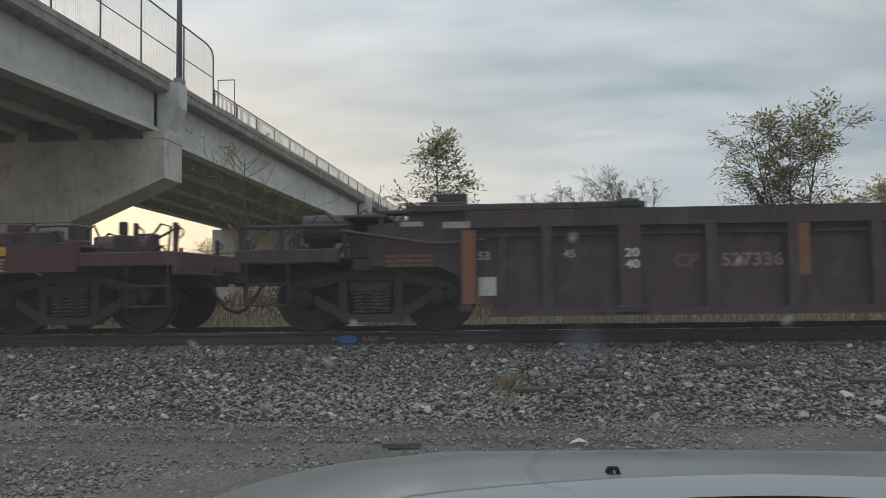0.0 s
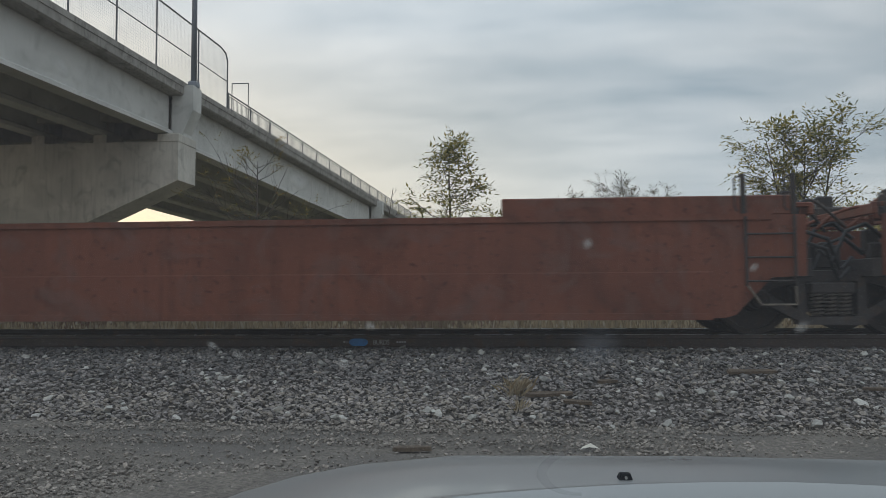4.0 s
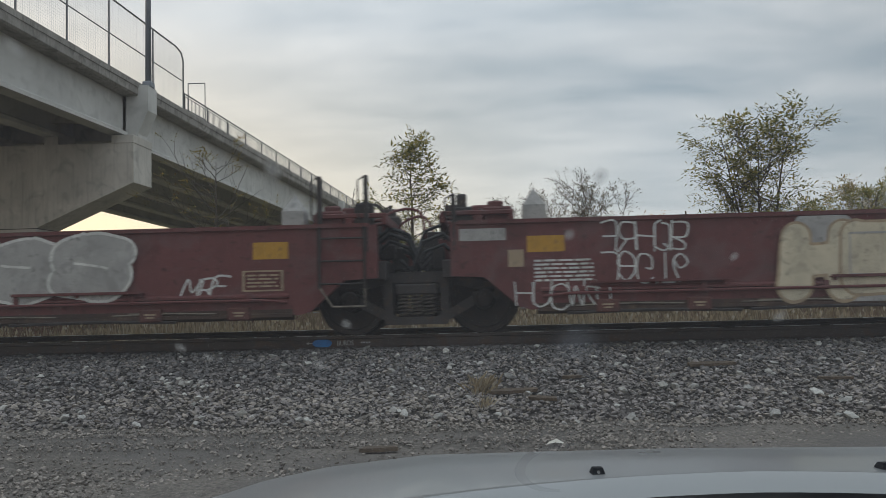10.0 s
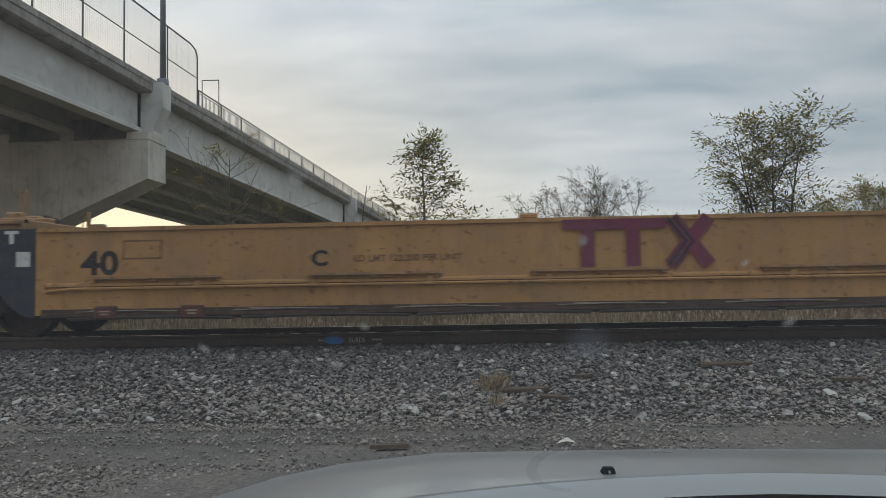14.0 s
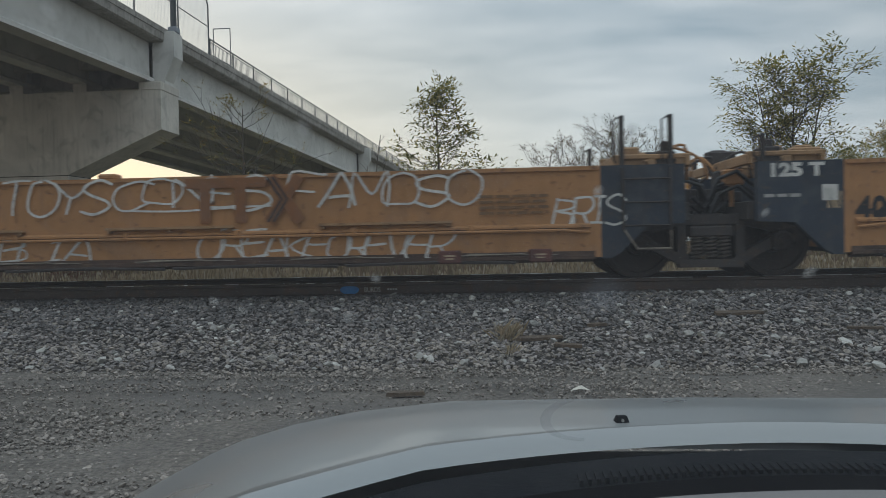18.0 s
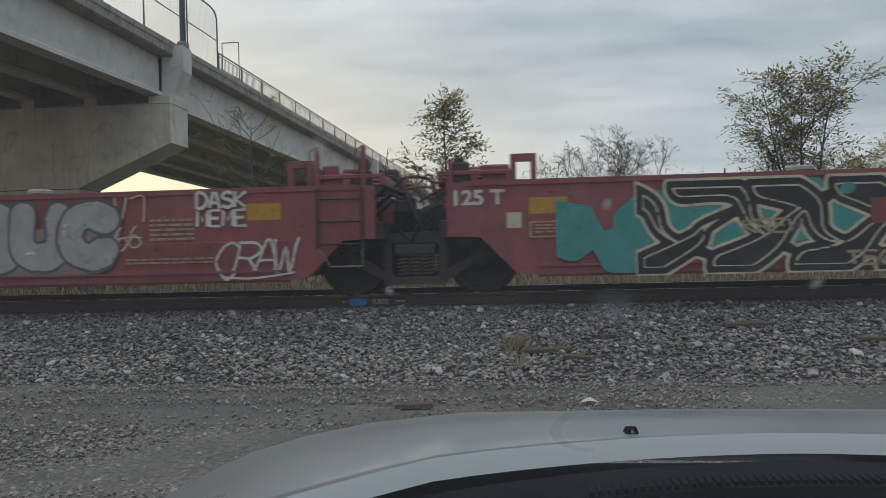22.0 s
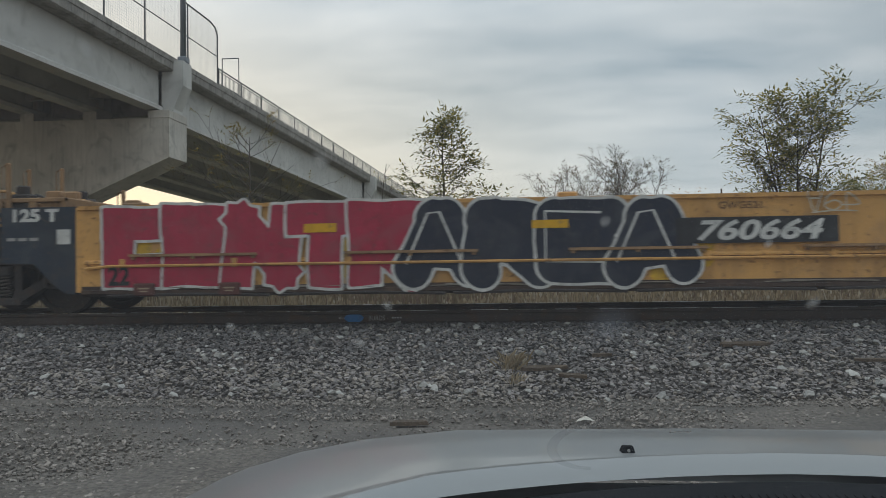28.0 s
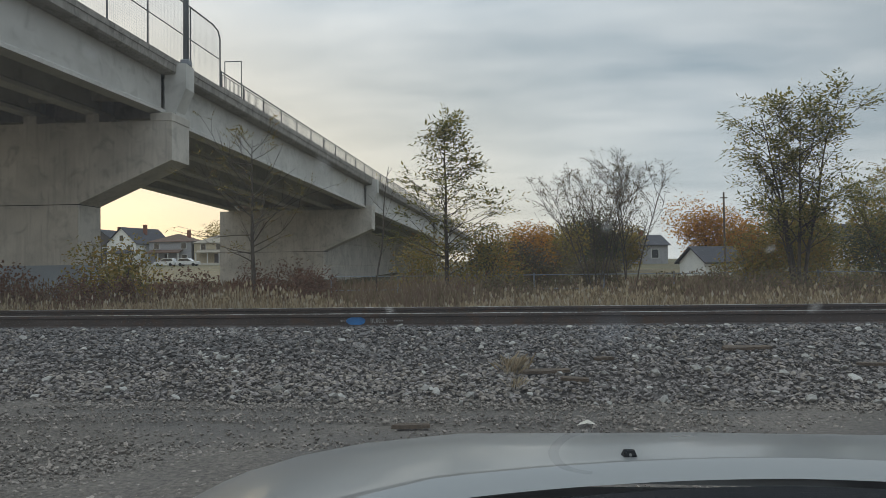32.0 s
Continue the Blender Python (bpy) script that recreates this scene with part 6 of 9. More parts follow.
        out("paint_blot", m, extra[0])
    elif kind == "cloud":
        out("graffiti_cloud", cloud_shape(m, w, h, r, int(extra[1])), extra[0])
    elif kind == "wild":  # sharp swinging shapes with a pale outline
        xs, zs, D = wild_shapes(w, h, r, int(extra[2]))
        out("graffiti", contour(m, xs, zs, D, 0.035, 0.0), extra[1], 0, "sharp-pointed sprayed graffiti shapes")
        out("graffiti_fill", contour(M(), xs, zs, D, 0.0, -0.0008), extra[0])
        out("graffiti_shine", contour(M(), xs, zs, np.abs(D + 0.085), 0.011, -0.0016), extra[1])
    elif kind == "poly":
        pts = [tuple(map(float, q.split(","))) for q in extra[1].split()]
        fan(m, [((a - 0.5) * w, (b - 0.5) * h) for a, b in pts])
        out("graffiti", m, extra[0])
    elif kind == "s" and extra[1][0].isalpha() or kind == "s" and len(extra[1]) > 2:  # written tag
        rows = extra[1].split("/")
        pen = 0.019 + 0.024 * min(h / len(rows), 0.8)
        slant = r.uniform(0.05, 0.3)
        q = 0
        for k, text in enumerate(rows):
            hh, step = h / len(rows), w / len(text)
            zc = h / 2 - (k + 0.5) * hh
            for i, ch in enumerate(text):
                if ch not in STROKES:
                    continue
                grow, up = r.uniform(0.78, 1.0) * (1.1 if i in (0, len(text) - 1) else 1.0), r.uniform(-0.07, 0.07) * hh
                x0 = -w / 2 + i * step
                for path in letter(ch, x0 - step * 0.08, x0 + step * r.uniform(0.98, 1.22), zc - 0.46 * hh * grow + up, zc + 0.46 * hh * grow + up, r, (False, False), 0.09):
                    if len(path) < 9:
                        path = catmull(path, 4)
                    ribbon(m, [(a + slant * (b - zc) + 0.03 * hh * math.sin(b * 11 + i), b + 0.03 * hh * math.sin(a * 9 + k)) for a, b in path], pen * r.uniform(0.85, 1.2), -0.0003 * q)
                    q += 1
        if r.random() < 0.6:
            ribbon(m, catmull([(-w * 0.45, -h * 0.5), (-w * 0.1, -h * r.uniform(0.5, 0.56)), (w * 0.3, -h * 0.47), (w * 0.52, -h * r.uniform(0.4, 0.55))], 6), pen * 0.8, -0.0003 * q)
        out("tag", m, extra[0], 0, "hand-sprayed tag")
    elif kind == "s":  # quick sprayed tag
        lines = 2 if h > 0.55 else 1
        h /= lines
        n = max(2, int(round(w / (h * 0.62)))) if h > 0.25 else max(2, int(round(w / 0.22)))
        n *= lines
        keys = sorted(STROKES)
        pen = 0.015 + 0.016 * min(h, 0.8)
        q = 0
        for i in range(n):
            s = w * lines / n
            x0 = -w / 2 + (i % (n // lines)) * s
            up = r.uniform(-0.08, 0.08) * h + (0 if lines == 1 else (h * 0.5 if i < n // 2 else -h * 0.5))
            flip = (r.random() < 0.5, r.random() < 0.4)
            for path in letter(r.choice(keys), x0, x0 + s * r.uniform(0.85, 1.1), -h * 0.45 + up, h * 0.45 + up, r, flip, 0.12):
                ribbon(m, path, pen, -0.0003 * q)
                q += 1
        if r.random() < 0.5:
            ribbon(m, catmull([(-w * 0.4, -h * 0.55), (0, -h * r.uniform(0.45, 0.6)), (w * 0.45, -h * r.uniform(0.4, 0.6))], 6), pen * 0.9, -0.0003 * q)
        out("tag", m, extra[0], 0, "hand-sprayed scrawl")
    elif kind == "w":
        fill, line, word = extra[:3]
        look = extra[3] if len(extra) > 3 else ""
        rows = word.split(" ") if word.startswith("DASK ") else [word]
        if fill == "none":
            q = 0
            for k, text in enumerate(rows):
                z1 = h / 2 - k * h / len(rows)
                s = w / len(text)
                for i, ch in enumerate(text):
                    if ch == " ":
                        continue
                    for path in letter(ch, -w / 2 + i * s, -w / 2 + (i + 0.84) * s, z1 - 0.86 * h / len(rows), z1, r, (False, False), 0.05):
                        ribbon(m, path, (0.042 if h > 0.35 else 0.035) * (2.0 if look == "fat" else 1.0), -0.0003 * q)
                        q += 1
            out("graffiti", m, line, 0, "sprayed graffiti word")
        else:
            piece(out, [(ch, (False, False)) for ch in word], w, h, fill, line, r, look)
    elif kind == "p":  # bulging outlined forms
        fill, line = extra[0], extra[1]
        n = max(2, int(round(w / (h * 0.82))))
        keys = "SRKAEZMNBXC4S"
        piece(out, [(r.choice(keys), (r.random() < 0.5, r.random() < 0.35)) for _ in range(n)], w, h, fill, line, r, extra[3] if len(extra) > 3 else "")

mark("c1", "w", -4.66, 0.83, 2.6, 1.08, "lbl", "slate", "SUK", "bub wide")
mark("c1", "r", -4.56, 0.84, 1.15, 0.4, "mar")
mark("cp", "r", -8.21, 0.82, 0.17, 0.9, "rust")
mark("cp", "r", -7.99, 0.58, 0.22, 0.23, "wht")
mark("cp", "r", -4.22, 0.98, 0.13, 0.62, "rust")
mark("cp", "t", -6.24, 0.97, 0.17, 0.11, "wht", "20")
mark("cp", "t", -6.24, 0.83, 0.17, 0.11, "wht", "40")
mark("cp", "t", -6.98, 0.97, 0.15, 0.1, "gry", "45")
mark("cp", "t", -8.03, 0.96, 0.15, 0.11, "gry", "53")
mark("cp", "t", -5.56, 0.87, 0.3, 0.17, "brn", "CP")
mark("cp", "t", -4.78, 0.87, 0.74, 0.17, "dst", "527336")
mark("cp", "l", -8.96, 0.9, 0.6, 0.18, "rust", "3")
mark("cp", "r", -8.91, 1.36, 0.28, 0.06, "gry")
mark("cp", "r", -8.36, 1.34, 0.34, 0.08, "gry")
mark("fec", "r", 6.43, 1.1, 0.42, 0.1, "yel")
mark("fec", "r", 8.49, 1.11, 0.88, 0.11, "yel")
mark("fec", "t", 5.92, 1.04, 0.18, 0.1, "wht", "40")
mark("fec", "t", 5.93, 0.9, 0.18, 0.1, "wht", "20")
mark("fec", "l", 8.52, 0.92, 0.77, 0.18, "tan", "4")
mark("fec", "s", 7.36, 1.08, 1.4, 0.36, "gry", "3")
mark("fec", "r", -7.5, 1.1, 0.45, 0.11, "yel")
mark("fec", "r", -5.7, 1.1, 0.33, 0.11, "yel")
mark("fec", "t", -5.04, 0.97, 0.57, 0.24, "wht", "FEC")
mark("fec", "t", -4.16, 0.96, 0.88, 0.24, "wht", "72420")
mark("fec", "ring", -3.34, 0.92, 0.33, 0.31, "tan")
mark("fec", "r", -2.82, 0.95, 0.58, 0.1, "tan")
mark("fec", "t", -8.92, 0.95, 0.17, 0.12, "tan", "53")
mark("fec", "t", -8.23, 0.94, 0.2, 0.12, "tan", "48")
mark("fec", "s", -1.97, 1, 0.84, 0.3, "wht", "FORGIVE")
mark("fec", "s", 0.73, 0.6, 1.09, 0.4, "wht", "NORDS")
mark("fec", "t", -1.25, 1.07, 0.57, 0.09, "wht", "FEC 72420")
mark("fec", "t", 0.11, 0.86, 0.35, 0.08, "tan", "166500")
mark("fec", "t", -0.39, 0.86, 0.35, 0.08, "tan", "LD LMT")
mark("fec", "r", 0.9, 1.08, 0.72, 0.05, "tan")
mark("fec", "r", 0.21, 1.1, 0.44, 0.11, "rust")
mark("a1", "r", -0.45, 1.41, 0.45, 0.12, "yel")
mark("a1", "r", 1.89, 1.41, 0.43, 0.12, "yel")
mark("a1", "r", 3.94, 1.4, 0.45, 0.11, "yel")
mark("a1", "r", -2.52, 0.92, 0.77, 0.38, "ochre")
mark("a1", "r", 5.32, 0.94, 0.65, 0.23, "ochre")
mark("a1", "r", 1.51, 1.35, 0.27, 0.12, "gry")
mark("a1", "t", 0.14, 0.91, 0.23, 0.25, "blk", "A")
mark("a1", "r", 2.1, 0.92, 3.01, 0.35, "blk")
mark("a1", "ti", 1.28, 0.92, 1.05, 0.24, "wht", "DTTX")
mark("a1", "ti", 2.72, 0.91, 1.41, 0.25, "wht", "726778")
mark("a1", "s", 5.99, 0.48, 1.53, 0.44, "crm", "KASKYA")
mark("a1", "cloud", -6.75, 0.86, 0.9, 1.1, "slate", "2")
mark("a1", "cloud", -3.3, 0.9, 1.3, 1.0, "slate", "2")
mark("a1", "w", -4.95, 0.82, 3.6, 1.16, "body", "crm", "SEEK", "block wide")
mark("a1", "s", -6.9, 0.95, 0.7, 0.22, "blk", "4")
mark("a1", "s", -5.2, 0.48, 0.4, 0.16, "tan", "EKI")
mark("a1", "s", -4.0, 0.52, 0.4, 0.16, "tan", "EBN")
mark("a1", "t", -8.0, 0.66, 0.66, 0.33, "blk", "53")
mark("a1", "r", -7.35, 0.93, 0.6, 0.34, "ochre")
mark("a1", "r", -8.3, 1.26, 0.43, 0.19, "yel")
mark("a1", "t", -9.1, 1.15, 0.56, 0.18, "gry", "125 T")
mark("a3", "s", -2.35, 1.21, 0.74, 0.38, "tur", "VTDO")
mark("a3", "ti", -4.77, 0.96, 0.66, 0.23, "wht", "DTTX")
mark("a3", "ti", -3.57, 0.95, 1.3, 0.23, "wht", "726778")
mark("a3", "r", -8.7, 1.38, 0.38, 0.19, "yel")
mark("a3", "r", -9.17, 0.83, 0.64, 0.39, "ochre")
mark("b1", "r", 6.86, 1.38, 0.47, 0.1, "yel")
mark("b1", "r", 9.18, 1.37, 0.9, 0.11, "yel")
mark("b1", "t", 6.5, 1.08, 0.19, 0.12, "blk", "20")
mark("b1", "t", 6.51, 0.88, 0.19, 0.12, "blk", "40")
mark("b1", "t", 7.1, 0.78, 0.46, 0.26, "blk", "53")
mark("b1", "r", 7.85, 0.63, 0.37, 0.29, "wht")
mark("b1", "r", 7.85, 0.63, 0.31, 0.23, "blk")
mark("b1", "ring", 7.89, 0.88, 0.17, 0.16, "wht")
mark("b1", "r", 8.65, 0.72, 0.17, 0.18, "wht")
mark("b1", "r", 4.71, 0.91, 1.52, 0.19, "blk")
mark("b1", "ti", 5.07, 0.91, 0.62, 0.17, "wht", "786225")
mark("b1", "ti", 4.29, 0.91, 0.53, 0.18, "wht", "DTTX")
mark("b1", "r", 6.02, 0.9, 0.17, 0.23, "ochre")
mark("b1", "r", 5.29, 1.39, 0.3, 0.11, "gry")
mark("b1", "r", -8.76, 1.37, 0.44, 0.09, "yel")
mark("b1", "r", -7.92, 1.37, 0.46, 0.09, "yel")
mark("b1", "navy", -7.94, 0.88, 1.13, 1.24)
mark("b1", "t", -7.93, 0.59, 0.77, 0.25, "wht", "125T")
mark("b1", "t", -8.24, 0.99, 0.16, 0.11, "wht", "53")
mark("b1", "t", -7.65, 1, 0.17, 0.11, "wht", "48")
mark("b1", "ring", -7.82, 0.82, 0.17, 0.17, "wht")
mark("b1", "ring", -8.12, 0.83, 0.14, 0.14, "gry")
mark("b1", "r", -7.95, 0.41, 0.44, 0.05, "wht")
mark("b1", "r", -7.88, 0.31, 0.35, 0.04, "wht")
mark("b1", "t", -6.43, 1.1, 0.18, 0.11, "gry", "20")
mark("b1", "t", -6.43, 0.96, 0.18, 0.1, "gry", "40")
mark("b1", "r", -5.21, 1.41, 0.28, 0.11, "gry")
mark("b1", "l", -5.84, 0.66, 0.56, 0.2, "tan", "2")
mark("b2", "navy", 8.04, 0.85, 1.22, 1.24)
mark("b2", "r", 6.92, 1.36, 0.45, 0.11, "yel")
mark("b2", "r", 8.07, 1.36, 0.46, 0.1, "yel")
mark("b2", "r", 8.69, 1.35, 0.23, 0.1, "yel")
mark("b2", "t", 7.78, 1.06, 0.18, 0.11, "wht", "48")
mark("b2", "t", 8.43, 1.06, 0.17, 0.11, "wht", "53")
mark("b2", "t", 7.2, 0.75, 0.47, 0.27, "blk", "53")
mark("b2", "ring", 7.96, 0.86, 0.18, 0.17, "wht")
mark("b2", "ring", 8.31, 0.85, 0.13, 0.13, "gry")
mark("b2", "l", 8.1, 0.62, 0.66, 0.21, "wht", "2")
mark("b2", "l", 8.12, 0.34, 0.72, 0.1, "wht", "2")
mark("b2", "r", 8.77, 0.74, 0.17, 0.18, "wht")
mark("b2", "t", 6.57, 1.06, 0.18, 0.11, "blk", "20")
mark("b2", "t", 6.57, 0.94, 0.18, 0.1, "blk", "40")
mark("b2", "r", 5.38, 1.37, 0.27, 0.12, "gry")
mark("b2", "r", -8.87, 1.35, 0.27, 0.1, "yel")
mark("b2", "r", -8.25, 1.34, 0.47, 0.1, "yel")
mark("b2", "r", -7.1, 1.36, 0.47, 0.1, "yel")
mark("b2", "r", -4.48, 1.4, 0.46, 0.11, "yel")
mark("b2", "r", -5.5, 1.39, 0.28, 0.1, "gry")
mark("b2", "navy", -8.18, 0.87, 1.12, 1.26)
mark("b2", "t", -8.17, 0.57, 0.76, 0.25, "wht", "125T")
mark("b2", "t", -8.5, 1.04, 0.16, 0.1, "wht", "53")
mark("b2", "t", -7.87, 1.05, 0.17, 0.1, "wht", "48")
mark("b2", "ring", -8.03, 0.84, 0.17, 0.17, "wht")
mark("b2", "r", -8.15, 0.38, 0.45, 0.04, "wht")
mark("b2", "r", -3.29, 0.85, 0.49, 0.32, "gry")
mark("b2", "l", -6.12, 0.65, 0.57, 0.23, "tan", "2")
mark("b2", "l", -4.27, 0.7, 0.61, 0.16, "tan", "2")
mark("b3", "navy", 8.03, 0.87, 1.07, 1.28)
mark("b3", "t", 7.05, 0.73, 0.43, 0.26, "blk", "53")
mark("b3", "r", 7.88, 1.34, 0.44, 0.11, "yel")
mark("b3", "r", 7.28, 1.35, 0.24, 0.1, "yel")
mark("b3", "t", 7.66, 0.98, 0.17, 0.11, "wht", "48")
mark("b3", "t", 8.25, 0.98, 0.17, 0.1, "wht", "53")
mark("b3", "ring", 7.83, 0.78, 0.18, 0.17, "wht")
mark("b3", "l", 7.96, 0.44, 0.68, 0.34, "wht", "3")
mark("b3", "r", -9.76, 1.33, 0.88, 0.11, "yel")
mark("b3", "r", -7.1, 1.34, 0.44, 0.09, "yel")
mark("b3", "r", -4.46, 1.38, 0.44, 0.1, "yel")
mark("b3", "r", -1.14, 1.4, 0.44, 0.1, "yel")
mark("b3", "r", -5.55, 1.37, 0.27, 0.11, "gry")
mark("b3", "r", -5.62, 0.89, 1.57, 0.19, "blk")
mark("b3", "ti", -6.05, 0.89, 0.5, 0.17, "wht", "DTTX")
mark("b3", "ti", -5.24, 0.89, 0.58, 0.16, "wht", "786225")
mark("b3", "t", -8.4, 0.98, 0.16, 0.1, "tan", "53")
mark("b3", "t", -7.84, 0.98, 0.17, 0.1, "tan", "48")
mark("b3", "t", -7.39, 0.97, 0.17, 0.09, "tan", "45")
mark("b3", "ring", -7.99, 0.79, 0.16, 0.14, "wht")
mark("b3", "r", -8.74, 0.66, 0.14, 0.19, "wht")
mark("b3", "l", -9.2, 0.88, 0.85, 0.25, "ochre", "4")
mark("b3", "l", -8.23, 0.42, 0.48, 0.25, "ochre", "3")
mark("b3", "s", -2.39, 0.82, 0.84, 0.55, "gry", "3")
mark("c1", "r", -6.14, 1.11, 0.45, 0.2, "ochre")
mark("c1", "r", -6.51, 0.93, 0.17, 0.2, "wht")
mark("c1", "l", -5.86, 0.78, 0.99, 0.34, "wht", "6")
mark("c1", "bars", -4.56, 0.84, 0.88, 0.3, "wht", "4")
mark("c1", "t", -3.32, 0.85, 1.11, 0.32, "wht", "239830")
mark("c1", "p", -1.48, 0.91, 2.1, 0.86, "none", "wht", "4", "bub")
mark("c1", "r", -4.03, 1.04, 0.41, 0.1, "ochre")
mark("c1", "r", -0.52, 1.06, 0.42, 0.12, "ochre")
mark("c1", "wedge", 1.18, 0.61, 2.76, 0.2, "gold")
mark("c1", "bars", 1.31, 0.91, 2.57, 0.38, "gold", "4")
mark("c1", "r", 0.26, 1.27, 1.05, 0.1, "gry")
mark("c1", "l", -6.88, 1.22, 0.54, 0.15, "wht", "3")
mark("c2", "cloud", -1.7, 0.84, 3.1, 1.06, "gry", "5")
mark("c2", "w", -1.88, 0.84, 2.9, 1.0, "crm", "tan", "HEAR", "bub")
mark("c2", "w", 1.5, 0.82, 2.0, 1.0, "lbl", "slate", "SLAR", "block wide")
mark("c2", "blob", 2.6, 0.8, 0.3, 0.42, "mint", "1")
mark("c2", "blob", 0.35, 0.5, 0.24, 0.3, "mint", "1")
mark("c2", "w", 4.3, 0.8, 2.65, 1.06, "olv", "pnk", "CKUO", "bub")
mark("c2", "w", 3.31, 0.5, 0.3, 0.2, "none", "pnk", "24")
mark("c2", "s", 5.33, 0.5, 0.5, 0.3, "pnk", "NAPS")
mark("c2", "r", -6.23, 1.11, 0.46, 0.2, "ochre")
mark("c2", "r", -6.6, 0.94, 0.19, 0.21, "tan")
mark("c2", "l", -6.02, 0.77, 0.72, 0.29, "wht", "6")
mark("c2", "s", -5.04, 0.99, 1.09, 0.77, "wht", "4")
mark("c2", "s", -5.99, 0.49, 1.25, 0.34, "wht", "3")
mark("c2", "r", -7, 1.24, 0.57, 0.15, "gry")
mark("c3", "r", 6.08, 1.11, 0.44, 0.21, "ochre")
mark("c3", "p", 3.0, 0.93, 2.5, 0.9, "gry", "wht", "4", "bub")
mark("c3", "s", 5.28, 0.67, 0.56, 0.28, "wht", "MRE")
mark("c3", "r", 5.98, 0.74, 0.51, 0.26, "tan")
mark("c3", "r", 5.98, 0.74, 0.45, 0.22, "mar")
mark("c3", "l", 5.98, 0.73, 0.39, 0.18, "tan", "4")
mark("c3", "w", -3.22, 0.81, 3.56, 1.12, "blu", "blk", "MAI", "block wide foot=lbl")
mark("c3", "cloud", -5.29, 1.0, 1.0, 0.85, "org", "2")
mark("c3", "w", -0.2, 0.84, 1.7, 1.02, "blu", "blk", "II", "block wide foot=lbl")
mark("c3", "cloud", 1.3, 0.95, 1.9, 0.45, "org", "4")
mark("c3", "s", 1.5, 0.98, 1.6, 0.34, "tan", "EANYS")
mark("c3", "w", 1.5, 0.5, 1.45, 0.42, "blu", "blk", "III", "block foot=lbl")
mark("c3", "r", -6.15, 1.12, 0.46, 0.21, "ochre")
mark("c3", "l", -5.97, 0.74, 0.68, 0.27, "wht", "5")
mark("c3", "r", -6.55, 0.94, 0.2, 0.2, "tan")
mark("c3", "r", -6.95, 1.24, 0.59, 0.14, "gry")
mark("c4", "r", 6.05, 1.12, 0.45, 0.21, "ochre")
mark("c4", "r", 3.98, 1.07, 0.44, 0.1, "ochre")
mark("c4", "p", 2.52, 0.89, 2.53, 1.01, "none", "mint", "5")
mark("c4", "r", 5.49, 0.51, 0.52, 0.26, "tan")
mark("c4", "r", 5.49, 0.51, 0.46, 0.21, "mar")
mark("c4", "l", 5.5, 0.51, 0.4, 0.17, "tan", "4")
mark("c4", "t", 6.53, 1.22, 0.28, 0.1, "wht", "125T")
mark("c4", "poly", -4.75, 1.04, 0.72, 0.66, "gry", "0,1 1,1 .12,0")
mark("c4", "r", -4.72, 1.12, 0.2, 0.12, "mar")
mark("c4", "poly", -3.1, 1.08, 1.14, 0.58, "wrm", "0,1 .7,1 1,.12 .25,0")
mark("c4", "poly", -2.28, 1.02, 0.55, 0.7, "tur", "0,.35 .85,1 .9,.35 .45,0")
mark("c4", "poly", -3.75, 0.54, 0.98, 0.42, "teal", "0,0 .75,.95 1,1 .98,.1")
mark("c4", "poly", -5.0, 0.75, 0.3, 1.0, "dst", "0,1 .12,1 .55,0 .45,0")
mark("c4", "poly", -1.95, 0.7, 0.25, 0.8, "tur", "0,.9 .2,1 .7,0 .5,0")
mark("c4", "r", -0.39, 0.88, 0.41, 0.34, "teal")
mark("c4", "blob", -3.12, 0.95, 0.36, 0.34, "blk", "1")
mark("c4", "t", -3.12, 0.95, 0.19, 0.23, "wht", "C")
mark("c5", "r", 5.85, 1.11, 0.46, 0.2, "ochre")
mark("c5", "r", 5.71, 0.73, 0.29, 0.16, "yel")
mark("c5", "r", 3.67, 1.06, 0.45, 0.12, "ochre")
mark("c5", "r", -3.24, 1.05, 0.44, 0.11, "ochre")
mark("c5", "t", -2.84, 0.83, 1.1, 0.26, "rust", "239830")
mark("c5", "bars", -4.01, 0.83, 0.69, 0.25, "rust", "4")
mark("c5", "t", -1.14, 0.84, 0.2, 0.23, "wht", "B")
mark("c5", "r", 0.2, 0.82, 0.27, 0.27, "wht")
mark("c5", "r", 0.2, 0.82, 0.23, 0.23, "mar")
mark("c5", "t", 0.2, 0.82, 0.13, 0.16, "wht", "H")
mark("c5", "s", -0.6, 1.12, 1.66, 0.51, "wht", "SMEN")
mark("c5", "s", 0.54, 1.13, 1.19, 0.47, "wht", "GANG")
mark("c5", "bars", 1.97, 0.97, 2.52, 0.33, "gold", "4")
mark("c5", "wedge", 1.81, 0.67, 2.62, 0.2, "gold")
mark("c5", "w", 4.5, 0.9, 2.95, 0.98, "body", "wht", "OKUR", "bub")
mark("c5", "s", 2.87, 1.24, 0.36, 0.15, "wht", "2014")
mark("c5", "s", 5.0, 0.58, 0.37, 0.14, "wht", "1090")
mark("c5", "t", 6.34, 1.22, 0.27, 0.09, "wht", "125T")
mark("c5", "r", 1.26, 1.27, 0.38, 0.1, "gry")
mark("d1", "r", 1.83, 0.98, 2.99, 0.35, "blk")
mark("d1", "ti", 1, 0.97, 1.04, 0.25, "wht", "DTTX")
mark("d1", "ti", 2.48, 0.96, 1.35, 0.25, "wht", "759897")
mark("d1", "t", -0.41, 0.97, 0.24, 0.22, "blk", "B")
mark("d1", "x", -1.42, 0.97, 0.29, 0.23, "purp")
mark("d1", "r", 6.85, 1.21, 0.41, 0.24, "wht")
